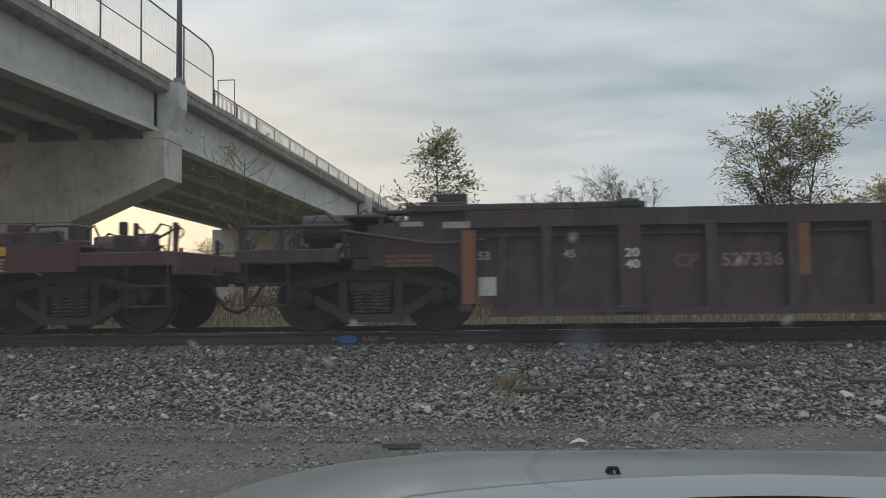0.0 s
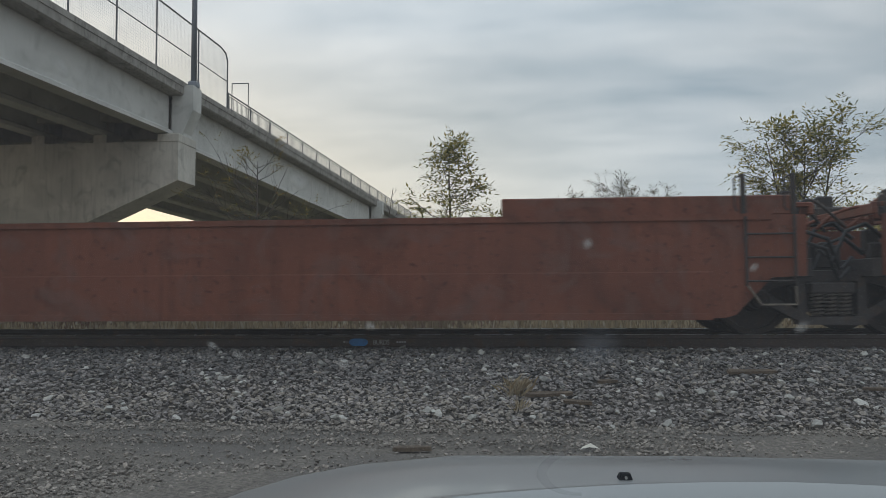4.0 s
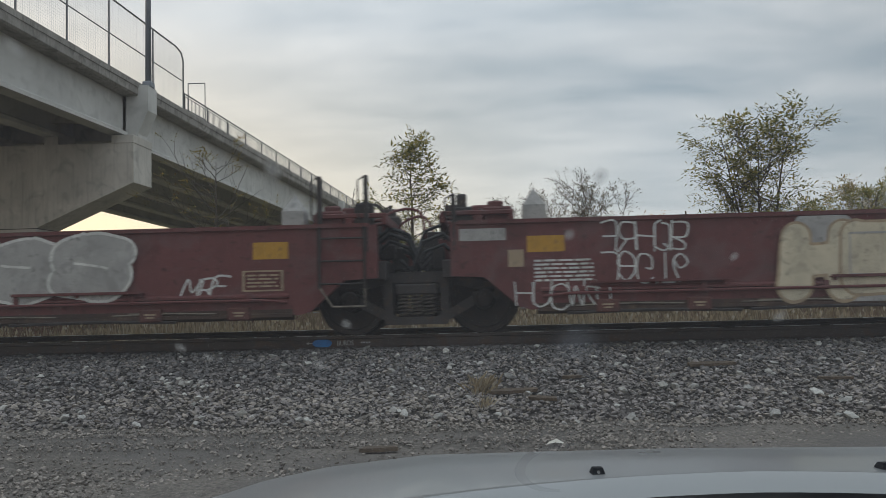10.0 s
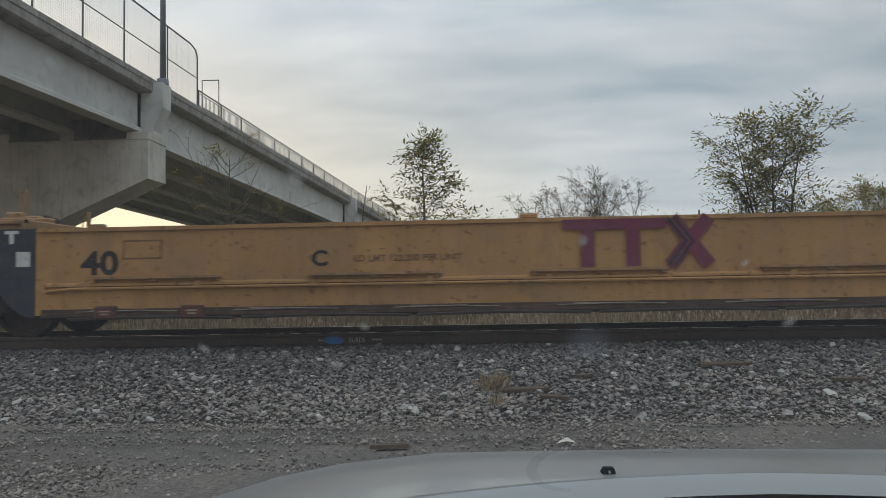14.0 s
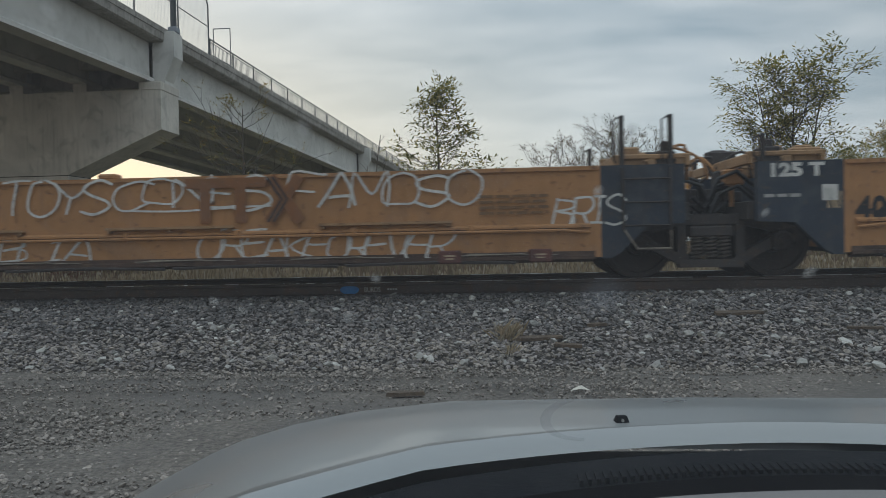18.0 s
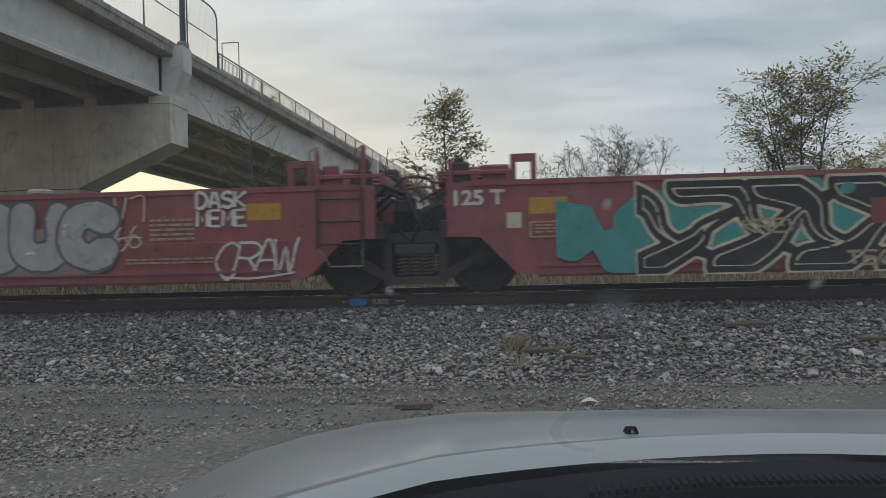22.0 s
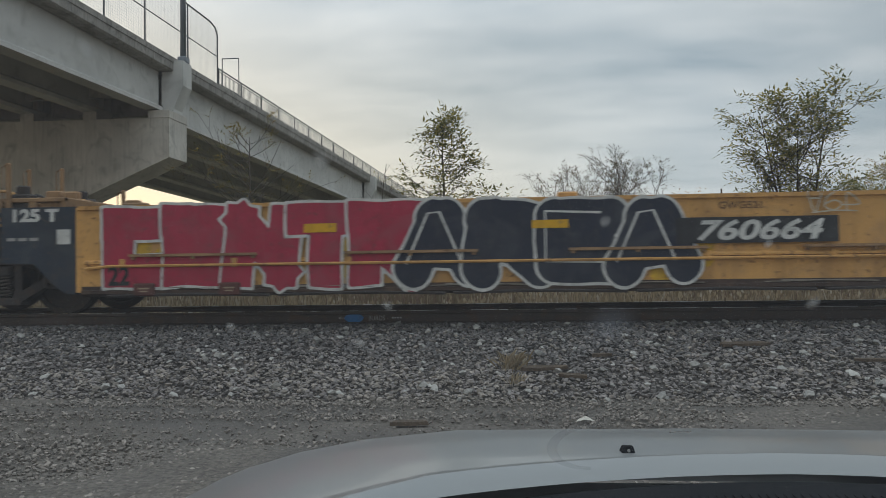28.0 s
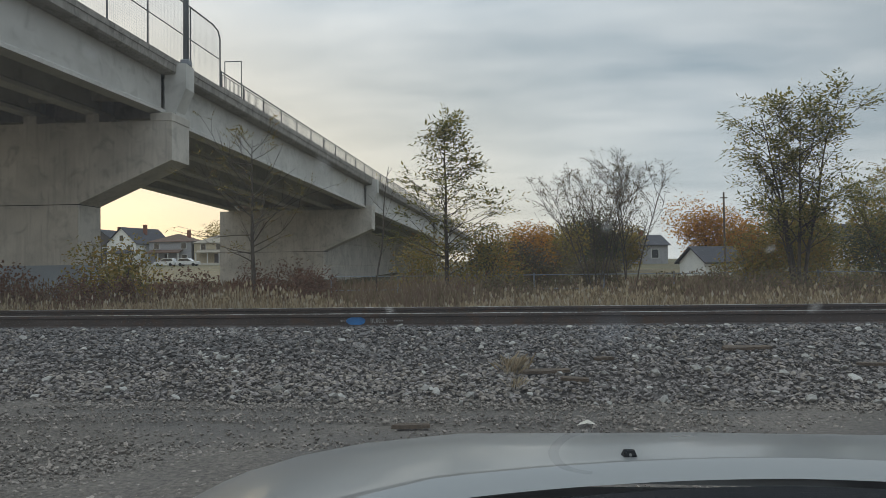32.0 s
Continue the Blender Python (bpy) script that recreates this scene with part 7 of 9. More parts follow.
mark("d1", "r", 6.85, 1.2, 0.36, 0.2, "nvy")
mark("d1", "r", 5.82, 0.51, 0.19, 0.2, "wht")
mark("d1", "t", 2.33, 1.26, 0.5, 0.11, "brn", "GWG521")
mark("d1", "l", -2.69, 0.86, 1.31, 0.15, "brn", "2")
mark("d1", "l", 4.78, 1.31, 1.48, 0.08, "brn", "1")
mark("d1", "r", 4.03, 0.94, 0.22, 0.23, "brn")
mark("d1", "t", -5.11, 1, 0.54, 0.28, "blk", "40")
mark("d2", "t", -5.38, 0.96, 0.49, 0.31, "blk", "40")
mark("d2", "t", -2.59, 0.97, 0.2, 0.2, "blk", "C")
mark("d2", "ttx", 1.31, 1.09, 1.83, 0.58, "purp")
mark("d2", "t", -1.49, 0.95, 1.34, 0.1, "brn", "LD LMT 122,200 PER UNIT")
mark("d2", "r", -4.83, 1.12, 0.5, 0.24, "brn")
mark("d2", "r", -4.83, 1.12, 0.46, 0.2, "body")
mark("d5", "t", -5.01, 0.97, 0.56, 0.28, "blk", "40")
mark("d5", "r", -1.25, 0.92, 3.56, 0.41, "blk")
mark("d5", "ti", -2.25, 0.94, 1.16, 0.27, "wht", "DTTX")
mark("d5", "ti", -0.68, 0.91, 1.5, 0.26, "wht", "759897")
mark("d5", "p", -3.29, 1.15, 0.79, 0.45, "gold", "blk", "2")
mark("e1", "r", 2.15, 0.98, 3.21, 0.32, "blk")
mark("e1", "ti", 2.87, 0.95, 1.44, 0.26, "wht", "759719")
mark("e1", "ti", 1.26, 0.97, 1.13, 0.26, "wht", "DTTX")
mark("e1", "s", 5.2, 1.01, 0.82, 0.6, "wht", "GMBT/EDO")
mark("e1", "s", 4.06, 1.07, 0.87, 0.53, "brn", "3")
mark("e1", "r", 7.07, 1.18, 0.46, 0.28, "crm")
mark("e1", "r", 7.07, 1.18, 0.4, 0.22, "blk")
mark("e1", "r", 6.11, 0.69, 0.19, 0.2, "tan")
mark("e1", "t", -5.73, 0.78, 0.56, 0.28, "blk", "40")
mark("e1", "x", -3.03, 0.93, 0.47, 0.27, "purp")
mark("d5", "r", -7.68, 1.16, 0.37, 0.14, "crm")
mark("d5", "r", -7.34, 1.05, 0.19, 0.2, "wht")
mark("e2", "s", -0.63, 1.2, 1.45, 0.52, "wht", "TOYS")
mark("e2", "s", 1.11, 1.21, 1.96, 0.42, "wht", "CONES")
mark("e2", "s", 3.56, 1.17, 2.35, 0.47, "wht", "FAMOSO")
mark("e2", "s", 1.91, 0.53, 1.4, 0.38, "wht", "OREAK")
mark("e2", "s", 3.47, 0.49, 1.79, 0.4, "wht", "FOREVER")
mark("e2", "s", -1.4, 0.51, 2.34, 0.33, "wht", "YOB BLIA")
mark("e2", "s", 6.05, 0.86, 0.81, 0.42, "wht", "BRIS")
mark("e2", "ttx", 1.8, 1.1, 1.51, 0.56, "rust")
mark("e2", "l", 5.13, 0.95, 0.84, 0.27, "brn", "4")
mark("e2", "t", -4.89, 0.98, 0.53, 0.24, "blk", "40")
mark("e1", "t", -6.03, 0.82, 0.37, 0.31, "blk", "40")
mark("e1", "r", -6.45, 0.94, 0.17, 0.2, "tan")
mark("e3", "ttx", -1.49, 1.06, 1.24, 0.57, "purp")
mark("e3", "r", 1.78, 1.12, 1.78, 0.52, "purp")
mark("e3", "r", -3.57, 1.07, 0.43, 0.11, "yel")
mark("e3", "r", -0.16, 1.07, 0.45, 0.1, "yel")
mark("e3", "r", 2.69, 1.07, 0.46, 0.11, "yel")
mark("e3", "s", -2.79, 0.96, 2.56, 0.77, "blk", "FAMCREP/RAROCASK")
mark("e3", "s", -0.13, 1.1, 1.49, 0.5, "blk", "NENOX")
mark("e3", "s", -5.04, 1, 1.56, 0.61, "blk", "GUZYER")
mark("e3", "s", 1.86, 0.7, 2.02, 0.46, "crm", "SNVMV")
mark("e3", "s", 3.49, 0.9, 0.85, 0.74, "crm", "RN")
mark("e3", "l", 4.69, 1.07, 0.53, 0.53, "brn", "6")
mark("e4", "t", -5.45, 0.97, 0.49, 0.27, "blk", "40")
mark("e4", "s", -4.55, 1.09, 1.29, 0.46, "blk", "GUZYER")
mark("e4", "s", -3.23, 1.03, 0.93, 0.43, "blk", "CHIVE")
mark("e4", "ttx", -2.01, 1.05, 1.78, 0.64, "purp")
mark("e4", "s", -0.53, 0.97, 1.18, 0.44, "blk", "CHUOR")
mark("e4", "s", -0.64, 0.47, 3.14, 0.34, "blk", "CHAVEZ FAMOSO")
mark("e4", "r", -4.89, 0.89, 0.49, 0.23, "brn")
mark("e4", "r", -4.89, 0.89, 0.45, 0.19, "body")
mark("e4", "l", 0.63, 0.94, 0.87, 0.08, "brn", "1")
mark("e5", "t", -6.02, 0.84, 0.47, 0.27, "blk", "40")
mark("e5", "s", -6.65, 0.97, 0.8, 0.28, "blk", "4")
mark("e5", "s", -5.18, 1.05, 0.77, 0.37, "blk", "GUZE")
mark("e5", "s", -3.93, 1.19, 1.59, 0.25, "blk", "EDIT")
mark("e5", "r", -2.37, 0.94, 2.81, 0.35, "blk")
mark("e5", "ti", -3.07, 0.96, 1.07, 0.25, "wht", "DTTX")
mark("e5", "ti", -1.59, 0.91, 1.2, 0.25, "wht", "759719")
mark("e5", "r", -7.36, 0.95, 0.18, 0.19, "wht")
mark("e5", "r", -7.69, 1.17, 0.33, 0.14, "crm")
mark("e5", "s", 1.9, 0.85, 0.86, 0.39, "blk", "GUZR")
mark("e5", "t", 0.18, 0.9, 0.18, 0.18, "blk", "B")
mark("f1", "r", 7.12, 1.11, 0.37, 0.31, "ochre")
mark("f1", "w", 7.66, 1.04, 0.62, 0.55, "none", "wht", "NZ", "fat")
mark("f1", "r", -6.02, 1.09, 0.46, 0.2, "ochre")
mark("f1", "r", -6.44, 0.92, 0.18, 0.19, "crm")
mark("f1", "r", -3.87, 1.05, 0.42, 0.11, "ochre")
mark("f1", "r", -5.99, 0.8, 0.53, 0.2, "tan")
mark("f1", "r", -5.99, 0.8, 0.48, 0.16, "red")
mark("f1", "l", -5.98, 0.8, 0.42, 0.12, "tan", "3")
mark("f1", "t", -6.86, 1.21, 0.62, 0.19, "wht", "125 T")
mark("f1", "cloud", -5.0, 0.78, 1.9, 1.1, "teal", "4")
mark("f1", "cloud", -1.2, 0.78, 6.6, 1.12, "teal", "12")
mark("f1", "cloud", 1.9, 0.86, 3.0, 1.1, "teal", "5")
mark("f1", "wild", -0.9, 0.78, 8.2, 1.14, "blk", "crm", "17")
mark("f1", "cloud", -1.2, 1.22, 3.2, 0.22, "teal", "4")
mark("f1", "r", -1.55, 0.92, 1.47, 0.3, "red")
mark("f1", "t", -1.55, 0.92, 1.1, 0.09, "tan", "LD LMT 120,300 PER UNIT")
mark("f1", "r", 0.77, 0.94, 1.1, 0.42, "red")
mark("f1", "t", 1.12, 0.93, 0.2, 0.23, "wht", "B")
mark("f1", "r", 0.45, 0.94, 0.24, 0.24, "tan")
mark("f1", "r", 0.45, 0.94, 0.2, 0.2, "red")
mark("f1", "w", -3.39, 0.76, 0.7, 0.18, "none", "tan", "KREW")
mark("f1", "w", -2.19, 0.36, 0.75, 0.18, "none", "tan", "TECK")
mark("f1", "t", 2.45, 0.98, 0.78, 0.24, "wht", "NOKL")
mark("f1", "t", 4.0, 0.98, 1.0, 0.24, "wht", "252247")
mark("f1", "w", 4.85, 0.88, 1.95, 0.95, "none", "crm", "KONZ", "fat")
mark("f2", "r", 5.85, 1.11, 0.44, 0.21, "ochre")
mark("f2", "r", 3.77, 1.05, 0.45, 0.1, "ochre")
mark("f2", "l", 4.67, 0.9, 0.57, 0.3, "tan", "5")
mark("f2", "l", 4.65, 0.51, 1.18, 0.09, "tan", "2")
mark("f2", "w", 5.33, 1.14, 0.66, 0.46, "none", "wht", "DASK MEME")
mark("f2", "s", 5.75, 0.53, 0.94, 0.46, "wht", "CRAW")
mark("f2", "cloud", 2.95, 0.87, 2.1, 1.05, "dst", "4")
mark("f2", "w", 2.93, 0.87, 1.9, 1.0, "gry", "slate", "OUC", "bub")
mark("f2", "s", 4.11, 1, 0.37, 0.68, "crm", "2")
mark("f2", "cloud", -1.96, 0.8, 5.4, 1.0, "dst", "8")
mark("f2", "w", -1.96, 0.79, 4.7, 1.05, "body", "blk", "WEEUEB", "bub wide")
mark("f2", "t", -6.8, 1.19, 0.7, 0.18, "wht", "125 T")
mark("f2", "r", -5.95, 1.08, 0.45, 0.21, "ochre")
mark("f2", "r", -6.37, 0.9, 0.19, 0.19, "crm")
mark("f2", "l", -5.95, 0.77, 0.45, 0.19, "tan", "3")
mark("f3", "r", 5.82, 1.11, 0.44, 0.22, "ochre")
mark("f3", "r", 3.69, 1.06, 0.42, 0.12, "ochre")
mark("f3", "r", 0.24, 1.03, 0.45, 0.12, "ochre")
mark("f3", "l", 4.75, 0.92, 0.86, 0.33, "tan", "5")
mark("f3", "l", 4.58, 0.51, 1.21, 0.12, "tan", "2")
mark("f3", "l", 5.74, 0.52, 0.42, 0.1, "tan", "2")
mark("f3", "w", 2.33, 1.15, 0.85, 0.44, "none", "wht", "DASK MEME")
mark("f3", "t", 3, 1.22, 0.3, 0.18, "wht", "20")
mark("f3", "s", 1.28, 1.12, 1.07, 0.49, "wht", "CRAW")
mark("f3", "s", 3.8, 1.2, 0.65, 0.33, "wht", "DPQC")
mark("f3", "s", 3.37, 0.91, 0.39, 0.36, "wht", "THR")
mark("f3", "s", 5.21, 1.1, 0.4, 0.35, "pnk", "REP")
mark("f3", "s", 2.87, 0.58, 0.32, 0.32, "wht", "VSC")
mark("f3", "s", 4.04, 0.82, 0.39, 0.21, "wht", "1")
mark("f3", "w", -1.33, 0.78, 2.45, 1.1, "dst", "blk", "CASR", "bub wide")
mark("f3", "s", 1.03, 0.59, 0.81, 0.47, "blk", "FTL")
mark("f3", "p", -4.14, 0.76, 2.75, 1.1, "none", "wht", "4", "bub")
mark("f3", "t", -2.96, 0.87, 0.2, 0.24, "crm", "D")
mark("f3", "t", -7.05, 1.19, 0.6, 0.16, "crm", "125 T")
mark("f3", "r", -6.22, 1.09, 0.4, 0.2, "ochre")
mark("f3", "r", -6.2, 0.76, 0.5, 0.22, "tan")
mark("f3", "r", -6.2, 0.76, 0.46, 0.18, "body")
mark("f3", "l", -6.2, 0.76, 0.4, 0.13, "tan", "3")
mark("f3", "l", -6.2, 0.5, 0.4, 0.1, "tan", "2")
mark("f3", "r", -6.63, 0.89, 0.16, 0.16, "crm")
mark("f3", "ring", -5.78, 1.0, 0.2, 0.2, "pnk")
mark("f3", "r", -3.8, 1.08, 0.4, 0.1, "ochre")
mark("f4", "r", -0.05, 0.8, 0.44, 1.05, "gold")
mark("f4", "w", 1.96, 0.77, 4.15, 1.16, "wrm", "dbl", "THOP", "block wide")
mark("f4", "r", -0.09, 1.03, 0.44, 0.1, "ochre")
mark("f4", "r", 3.4, 1.03, 0.42, 0.09, "ochre")
mark("f4", "r", 5.62, 1.08, 0.47, 0.2, "ochre")
mark("f4", "r", -3.55, 1.03, 0.38, 0.1, "ochre")
mark("f4", "poly", -3.6, 0.8, 6.95, 1.16, "mint", "0,.9 .02,1 1,1 .985,.2 .96,0 .03,0 .01,.3")
mark("f4", "w", -3.64, 0.8, 6.8, 1.19, "mint", "blk", "VAEUSET", "block")
mark("f4", "r", -2.48, 0.87, 0.32, 0.31, "mar")
mark("f4", "t", -2.49, 0.88, 0.18, 0.23, "wht", "E")
mark("f4", "l", 4.38, 0.9, 0.63, 0.34, "crm", "5")
mark("f4", "l", 4.34, 0.49, 1.22, 0.1, "crm", "2")
mark("f4", "s", 4.07, 0.35, 0.7, 0.27, "crm", "3")
mark("f5", "t", -5.91, 0.7, 0.76, 0.46, "crm", "40")
mark("f5", "t", -4.62, 0.91, 0.83, 0.25, "wht", "NOKL")
mark("f5", "t", -3.12, 0.91, 1.05, 0.26, "wht", "252247")
mark("f5", "t", -1.91, 0.91, 0.2, 0.23, "wht", "A")
mark("f5", "t", -0.4, 0.93, 0.09, 0.18, "wht", "I")
mark("f5", "r", -5.98, 1.07, 0.42, 0.11, "ochre")
mark("f5", "r", -3.94, 1.06, 0.44, 0.11, "ochre")
mark("f5", "r", -0.41, 1.07, 0.44, 0.09, "ochre")
mark("f5", "r", -7.14, 1.18, 0.43, 0.21, "ochre")
mark("f5", "l", -6.58, 1.16, 0.6, 0.28, "wht", "4")
mark("f5", "r", -7.22, 0.94, 0.31, 0.19, "crm")
mark("f5", "r", -1.14, 0.92, 0.28, 0.25, "wht")
mark("f5", "r", -1.14, 0.92, 0.24, 0.21, "red")
mark("f5", "w", -1.32, 1.21, 0.91, 0.33, "none", "wht", "DASK MEME")
mark("f5", "t", 0.93, 0.92, 1.44, 0.09, "wht", "LD LMT 122 300 PER UNIT")
mark("f5", "w", 0.65, 0.63, 2.05, 0.4, "none", "dst", "RUST PUNX!")
mark("f5", "s", 0.99, 1.19, 1.78, 0.31, "gry", "CRAWX PERGOER")
mark("f5", "l", -5.03, 0.53, 0.85, 0.12, "tan", "2")
mark("g1", "bars", 2.12, 0.62, 1.58, 0.4, "crm", "3")
mark("g1", "r", 4.16, 0.59, 0.38, 0.27, "crm")
mark("g1", "r", 4.16, 0.59, 0.31, 0.21, "blk")
mark("g1", "r", 5.07, 1.22, 0.19, 0.13, "gry")
mark("g1", "r", 5.46, 1.23, 0.45, 0.1, "crm")
mark("g1", "blob", 5.78, 0.63, 0.34, 0.29, "rust")
mark("g2", "t", -6.14, 0.68, 0.77, 0.44, "blk", "48")
mark("g2", "r", -7.03, 1.11, 0.92, 0.1, "yel")
mark("g2", "l", -7.04, 0.94, 0.43, 0.13, "crm", "2")
mark("g2", "r", -7.41, 0.94, 0.18, 0.19, "gry")
mark("h1", "l", 5.01, 1.31, 1.47, 0.08, "brn", "1")
mark("h1", "r", 6.98, 1.22, 0.46, 0.27, "wht")
mark("h1", "r", 6.98, 1.22, 0.4, 0.21, "nvy")
mark("h1", "t", 6.32, 0.93, 0.47, 0.08, "brn", "L 28 1-5")
mark("h1", "r", 6.02, 0.53, 0.19, 0.2, "wht")
mark("h1", "r", 4.31, 0.95, 0.24, 0.25, "brn")
mark("h1", "r", 4.31, 0.96, 0.19, 0.21, "body")
mark("h1", "blobs", -4.6, 0.84, 2.2, 0.8, "bry", "16")
mark("h1", "blobs", -2.3, 0.84, 2.6, 0.8, "bry", "16")
mark("h1", "blobs", 1.1, 0.75, 1.2, 0.7, "bry", "8")
mark("h1", "w", -3.79, 0.87, 3.97, 1.13, "rsp", "wht", "CENTR", "block")
mark("h1", "w", -0.27, 0.86, 3.41, 1.15, "nvyg", "wht", "AREA", "bub")
mark("h1", "r", -3.05, 1.08, 0.41, 0.11, "yel")
mark("h1", "r", -0.22, 1.08, 0.44, 0.1, "yel")
mark("h1", "r", 2.21, 0.97, 1.88, 0.31, "blk")
mark("h1", "ti", 2.25, 0.97, 1.47, 0.25, "wht", "760664")
mark("h1", "t", 2.04, 1.27, 0.51, 0.09, "brn", "GWG521")
mark("h1", "s", 3.1, 1.28, 0.61, 0.22, "crm", "3")
mark("h1", "t", -5.64, 0.52, 0.28, 0.25, "blk", "22")
mark("h2", "t", -5.46, 1, 0.51, 0.28, "blk", "40")
mark("h2", "w", -3.44, 0.84, 3.36, 1.15, "nvyg", "wht", "eKSA", "bub")
mark("h2", "r", -3.2, 1.09, 0.44, 0.11, "yel")
mark("h2", "s", -1.61, 1.2, 1.08, 0.37, "blk", "ENKAS")
mark("h2", "t", -1.58, 0.95, 1.06, 0.09, "brn", "LD LMT 122 100 PER")
mark("h2", "s", -1.4, 0.49, 0.74, 0.3, "wht", "3")
mark("h2", "r", -4.28, 1.3, 0.33, 0.12, "gry")
mark("h2", "r", -5.93, 1.16, 0.36, 0.15, "gold")
mark("h2", "ttx", 2.27, 1.06, 1.66, 0.61, "brn")
mark("h2", "s", 3.68, 0.62, 1.15, 0.57, "blk", "4")
mark("h3", "r", 5.92, 1.14, 0.43, 0.18, "gold")
mark("h3", "l", 5.21, 1.12, 0.73, 0.36, "brn", "7")
mark("h3", "blobs", 4.7, 0.85, 0.8, 0.9, "pnk", "9")
mark("h3", "cloud", 2.65, 0.85, 4.5, 1.04, "pnk", "8")
mark("h3", "w", 2.66, 0.85, 3.55, 1.1, "tur", "blk", "GIMER", "bub wide band=gry")
mark("h3", "r", 3.84, 1.08, 0.42, 0.12, "ochre")
mark("h3", "cloud", -3.0, 0.85, 5.0, 1.02, "pnk", "9")
mark("h3", "p", -2.9, 0.85, 4.0, 1.08, "tur", "blk", "4", "bub wide band=gry")
mark("h3", "s", -5.9, 0.92, 0.3, 0.18, "wht", "2")
mark("h3", "poly", -5.1, 0.9, 0.36, 0.5, "slate", "0,.6 .55,1 1,.3 .6,0")
mark("h3", "poly", -5.1, 0.9, 0.26, 0.38, "gry", "0,.6 .55,1 1,.3 .6,0")
mark("h3", "t", -5.62, 1, 0.21, 0.24, "blk", "4")
mark("h3", "r", -5.98, 1.14, 0.39, 0.16, "gold")
mark("h4", "cloud", 3.2, 0.86, 6.0, 1.1, "wrm", "11")
mark("h4", "w", 3.6, 0.86, 5.0, 1.12, "wrm", "blk", "CKOS", "bub")
mark("h4", "w", -1.2, 0.86, 4.6, 1.1, "wrm", "blk", "BARNR", "bub")
mark("h4", "cloud", 5.84, 0.81, 0.9, 0.97, "tur", "2")
mark("h4", "blobs", 2.89, 0.85, 3.72, 1.03, "tur", "6")
mark("h4", "r", 4.01, 1.1, 0.46, 0.11, "ochre")
mark("h4", "r", 0.52, 1.1, 0.4, 0.11, "ochre")
mark("h4", "r", 5.84, 1.15, 0.46, 0.21, "gold")
mark("h4", "l", 5.11, 1.03, 0.55, 0.32, "brn", "7")
mark("h4", "t", -5.22, 0.98, 0.51, 0.29, "blk", "40")
mark("h5", "r", -1.64, 0.98, 2.98, 0.34, "blk")
mark("h5", "ti", -2.47, 0.97, 1.02, 0.24, "wht", "DTTX")
mark("h5", "ti", -0.99, 0.98, 1.37, 0.26, "wht", "760664")
mark("h5", "t", 0.58, 0.97, 0.23, 0.22, "blk", "A")
mark("h5", "x", 1.4, 0.99, 0.26, 0.24, "purp")
mark("h5", "w", 3.4, 0.86, 3.74, 1.09, "rsp", "wht", "JUICe", "bub")
mark("h5", "r", 2.87, 1.09, 0.46, 0.12, "yel")
mark("h5", "r", 5.67, 1.14, 0.4, 0.2, "gold")
mark("h5", "l", 5.55, 0.95, 0.3, 0.3, "brn", "5")
mark("h5", "t", -5.77, 0.99, 0.51, 0.3, "blk", "40")
mark("h5", "l", -5.14, 1.31, 1.57, 0.09, "brn", "1")
mark("h5", "r", -7.31, 1.05, 0.18, 0.2, "wht")
mark("h5", "r", -7.62, 1.18, 0.33, 0.15, "crm")
mark("h5", "r", -4.34, 0.95, 0.26, 0.24, "brn")
mark("d3", "t", -5.4, 0.96, 0.49, 0.31, "blk", "40")
mark("d3", "ttx", 1.1, 1.09, 1.83, 0.58, "purp")
mark("d3", "l", -1.5, 0.92, 1.34, 0.17, "brn", "2")
mark("d3", "r", -3.4, 1.1, 0.42, 0.11, "yel")
mark("d3", "r", 5.5, 1.14, 0.4, 0.2, "gold")
mark("d4", "t", -5.4, 0.96, 0.49, 0.31, "blk", "40")
mark("d4", "ttx", 1.1, 1.09, 1.83, 0.58, "purp")
mark("d4", "l", 3.9, 1.1, 0.5, 0.36, "brn", "5")
mark("d4", "r", -3.4, 1.1, 0.42, 0.11, "yel")
mark("a2", "r", -3.8, 1.12, 0.42, 0.12, "yel")
mark("a2", "r", 3.6, 1.12, 0.42, 0.12, "yel")
mark("a2", "l", 6.2, 0.95, 0.6, 0.3, "gry", "4")
mark("a2", "s", -0.4, 0.85, 1.8, 0.5, "crm", "4")
mark("a2", "s", -6.0, 0.7, 1.3, 0.4, "gry", "4")


# ---- trees, shrubs, weeds ----
def spray(m, p, d, r, length, leaf, n):
    """A feathered leaf: leaflets in pairs along a drooping stalk."""
    d = d.normalized()
    side = d.cross(Vector((0, 0, 1)))
    side = side.normalized() if side.length > 0.1 else Vector((1, 0, 0))
    for i in range(n):
        t = (i + 1) / n
        q = p + d * length * t + Vector((0, 0, -0.25 * length * t * t))
        for s in ((-1, 1) if i < n - 1 else (0,)):
            a = (d * 0.55 + side * s + Vector((0, 0, r.uniform(-0.5, 0.25)))).normalized()
            w = a.cross(Vector((r.uniform(-0.4, 0.4), r.uniform(-0.4, 0.4), 1))).normalized() * leaf * 0.17
            e = q + a * leaf * r.uniform(0.75, 1.15)
            mid = q + (e - q) * 0.45
            m.add([tuple(q), tuple(mid + w), tuple(e), tuple(mid - w)], [(0, 1, 2, 3)])


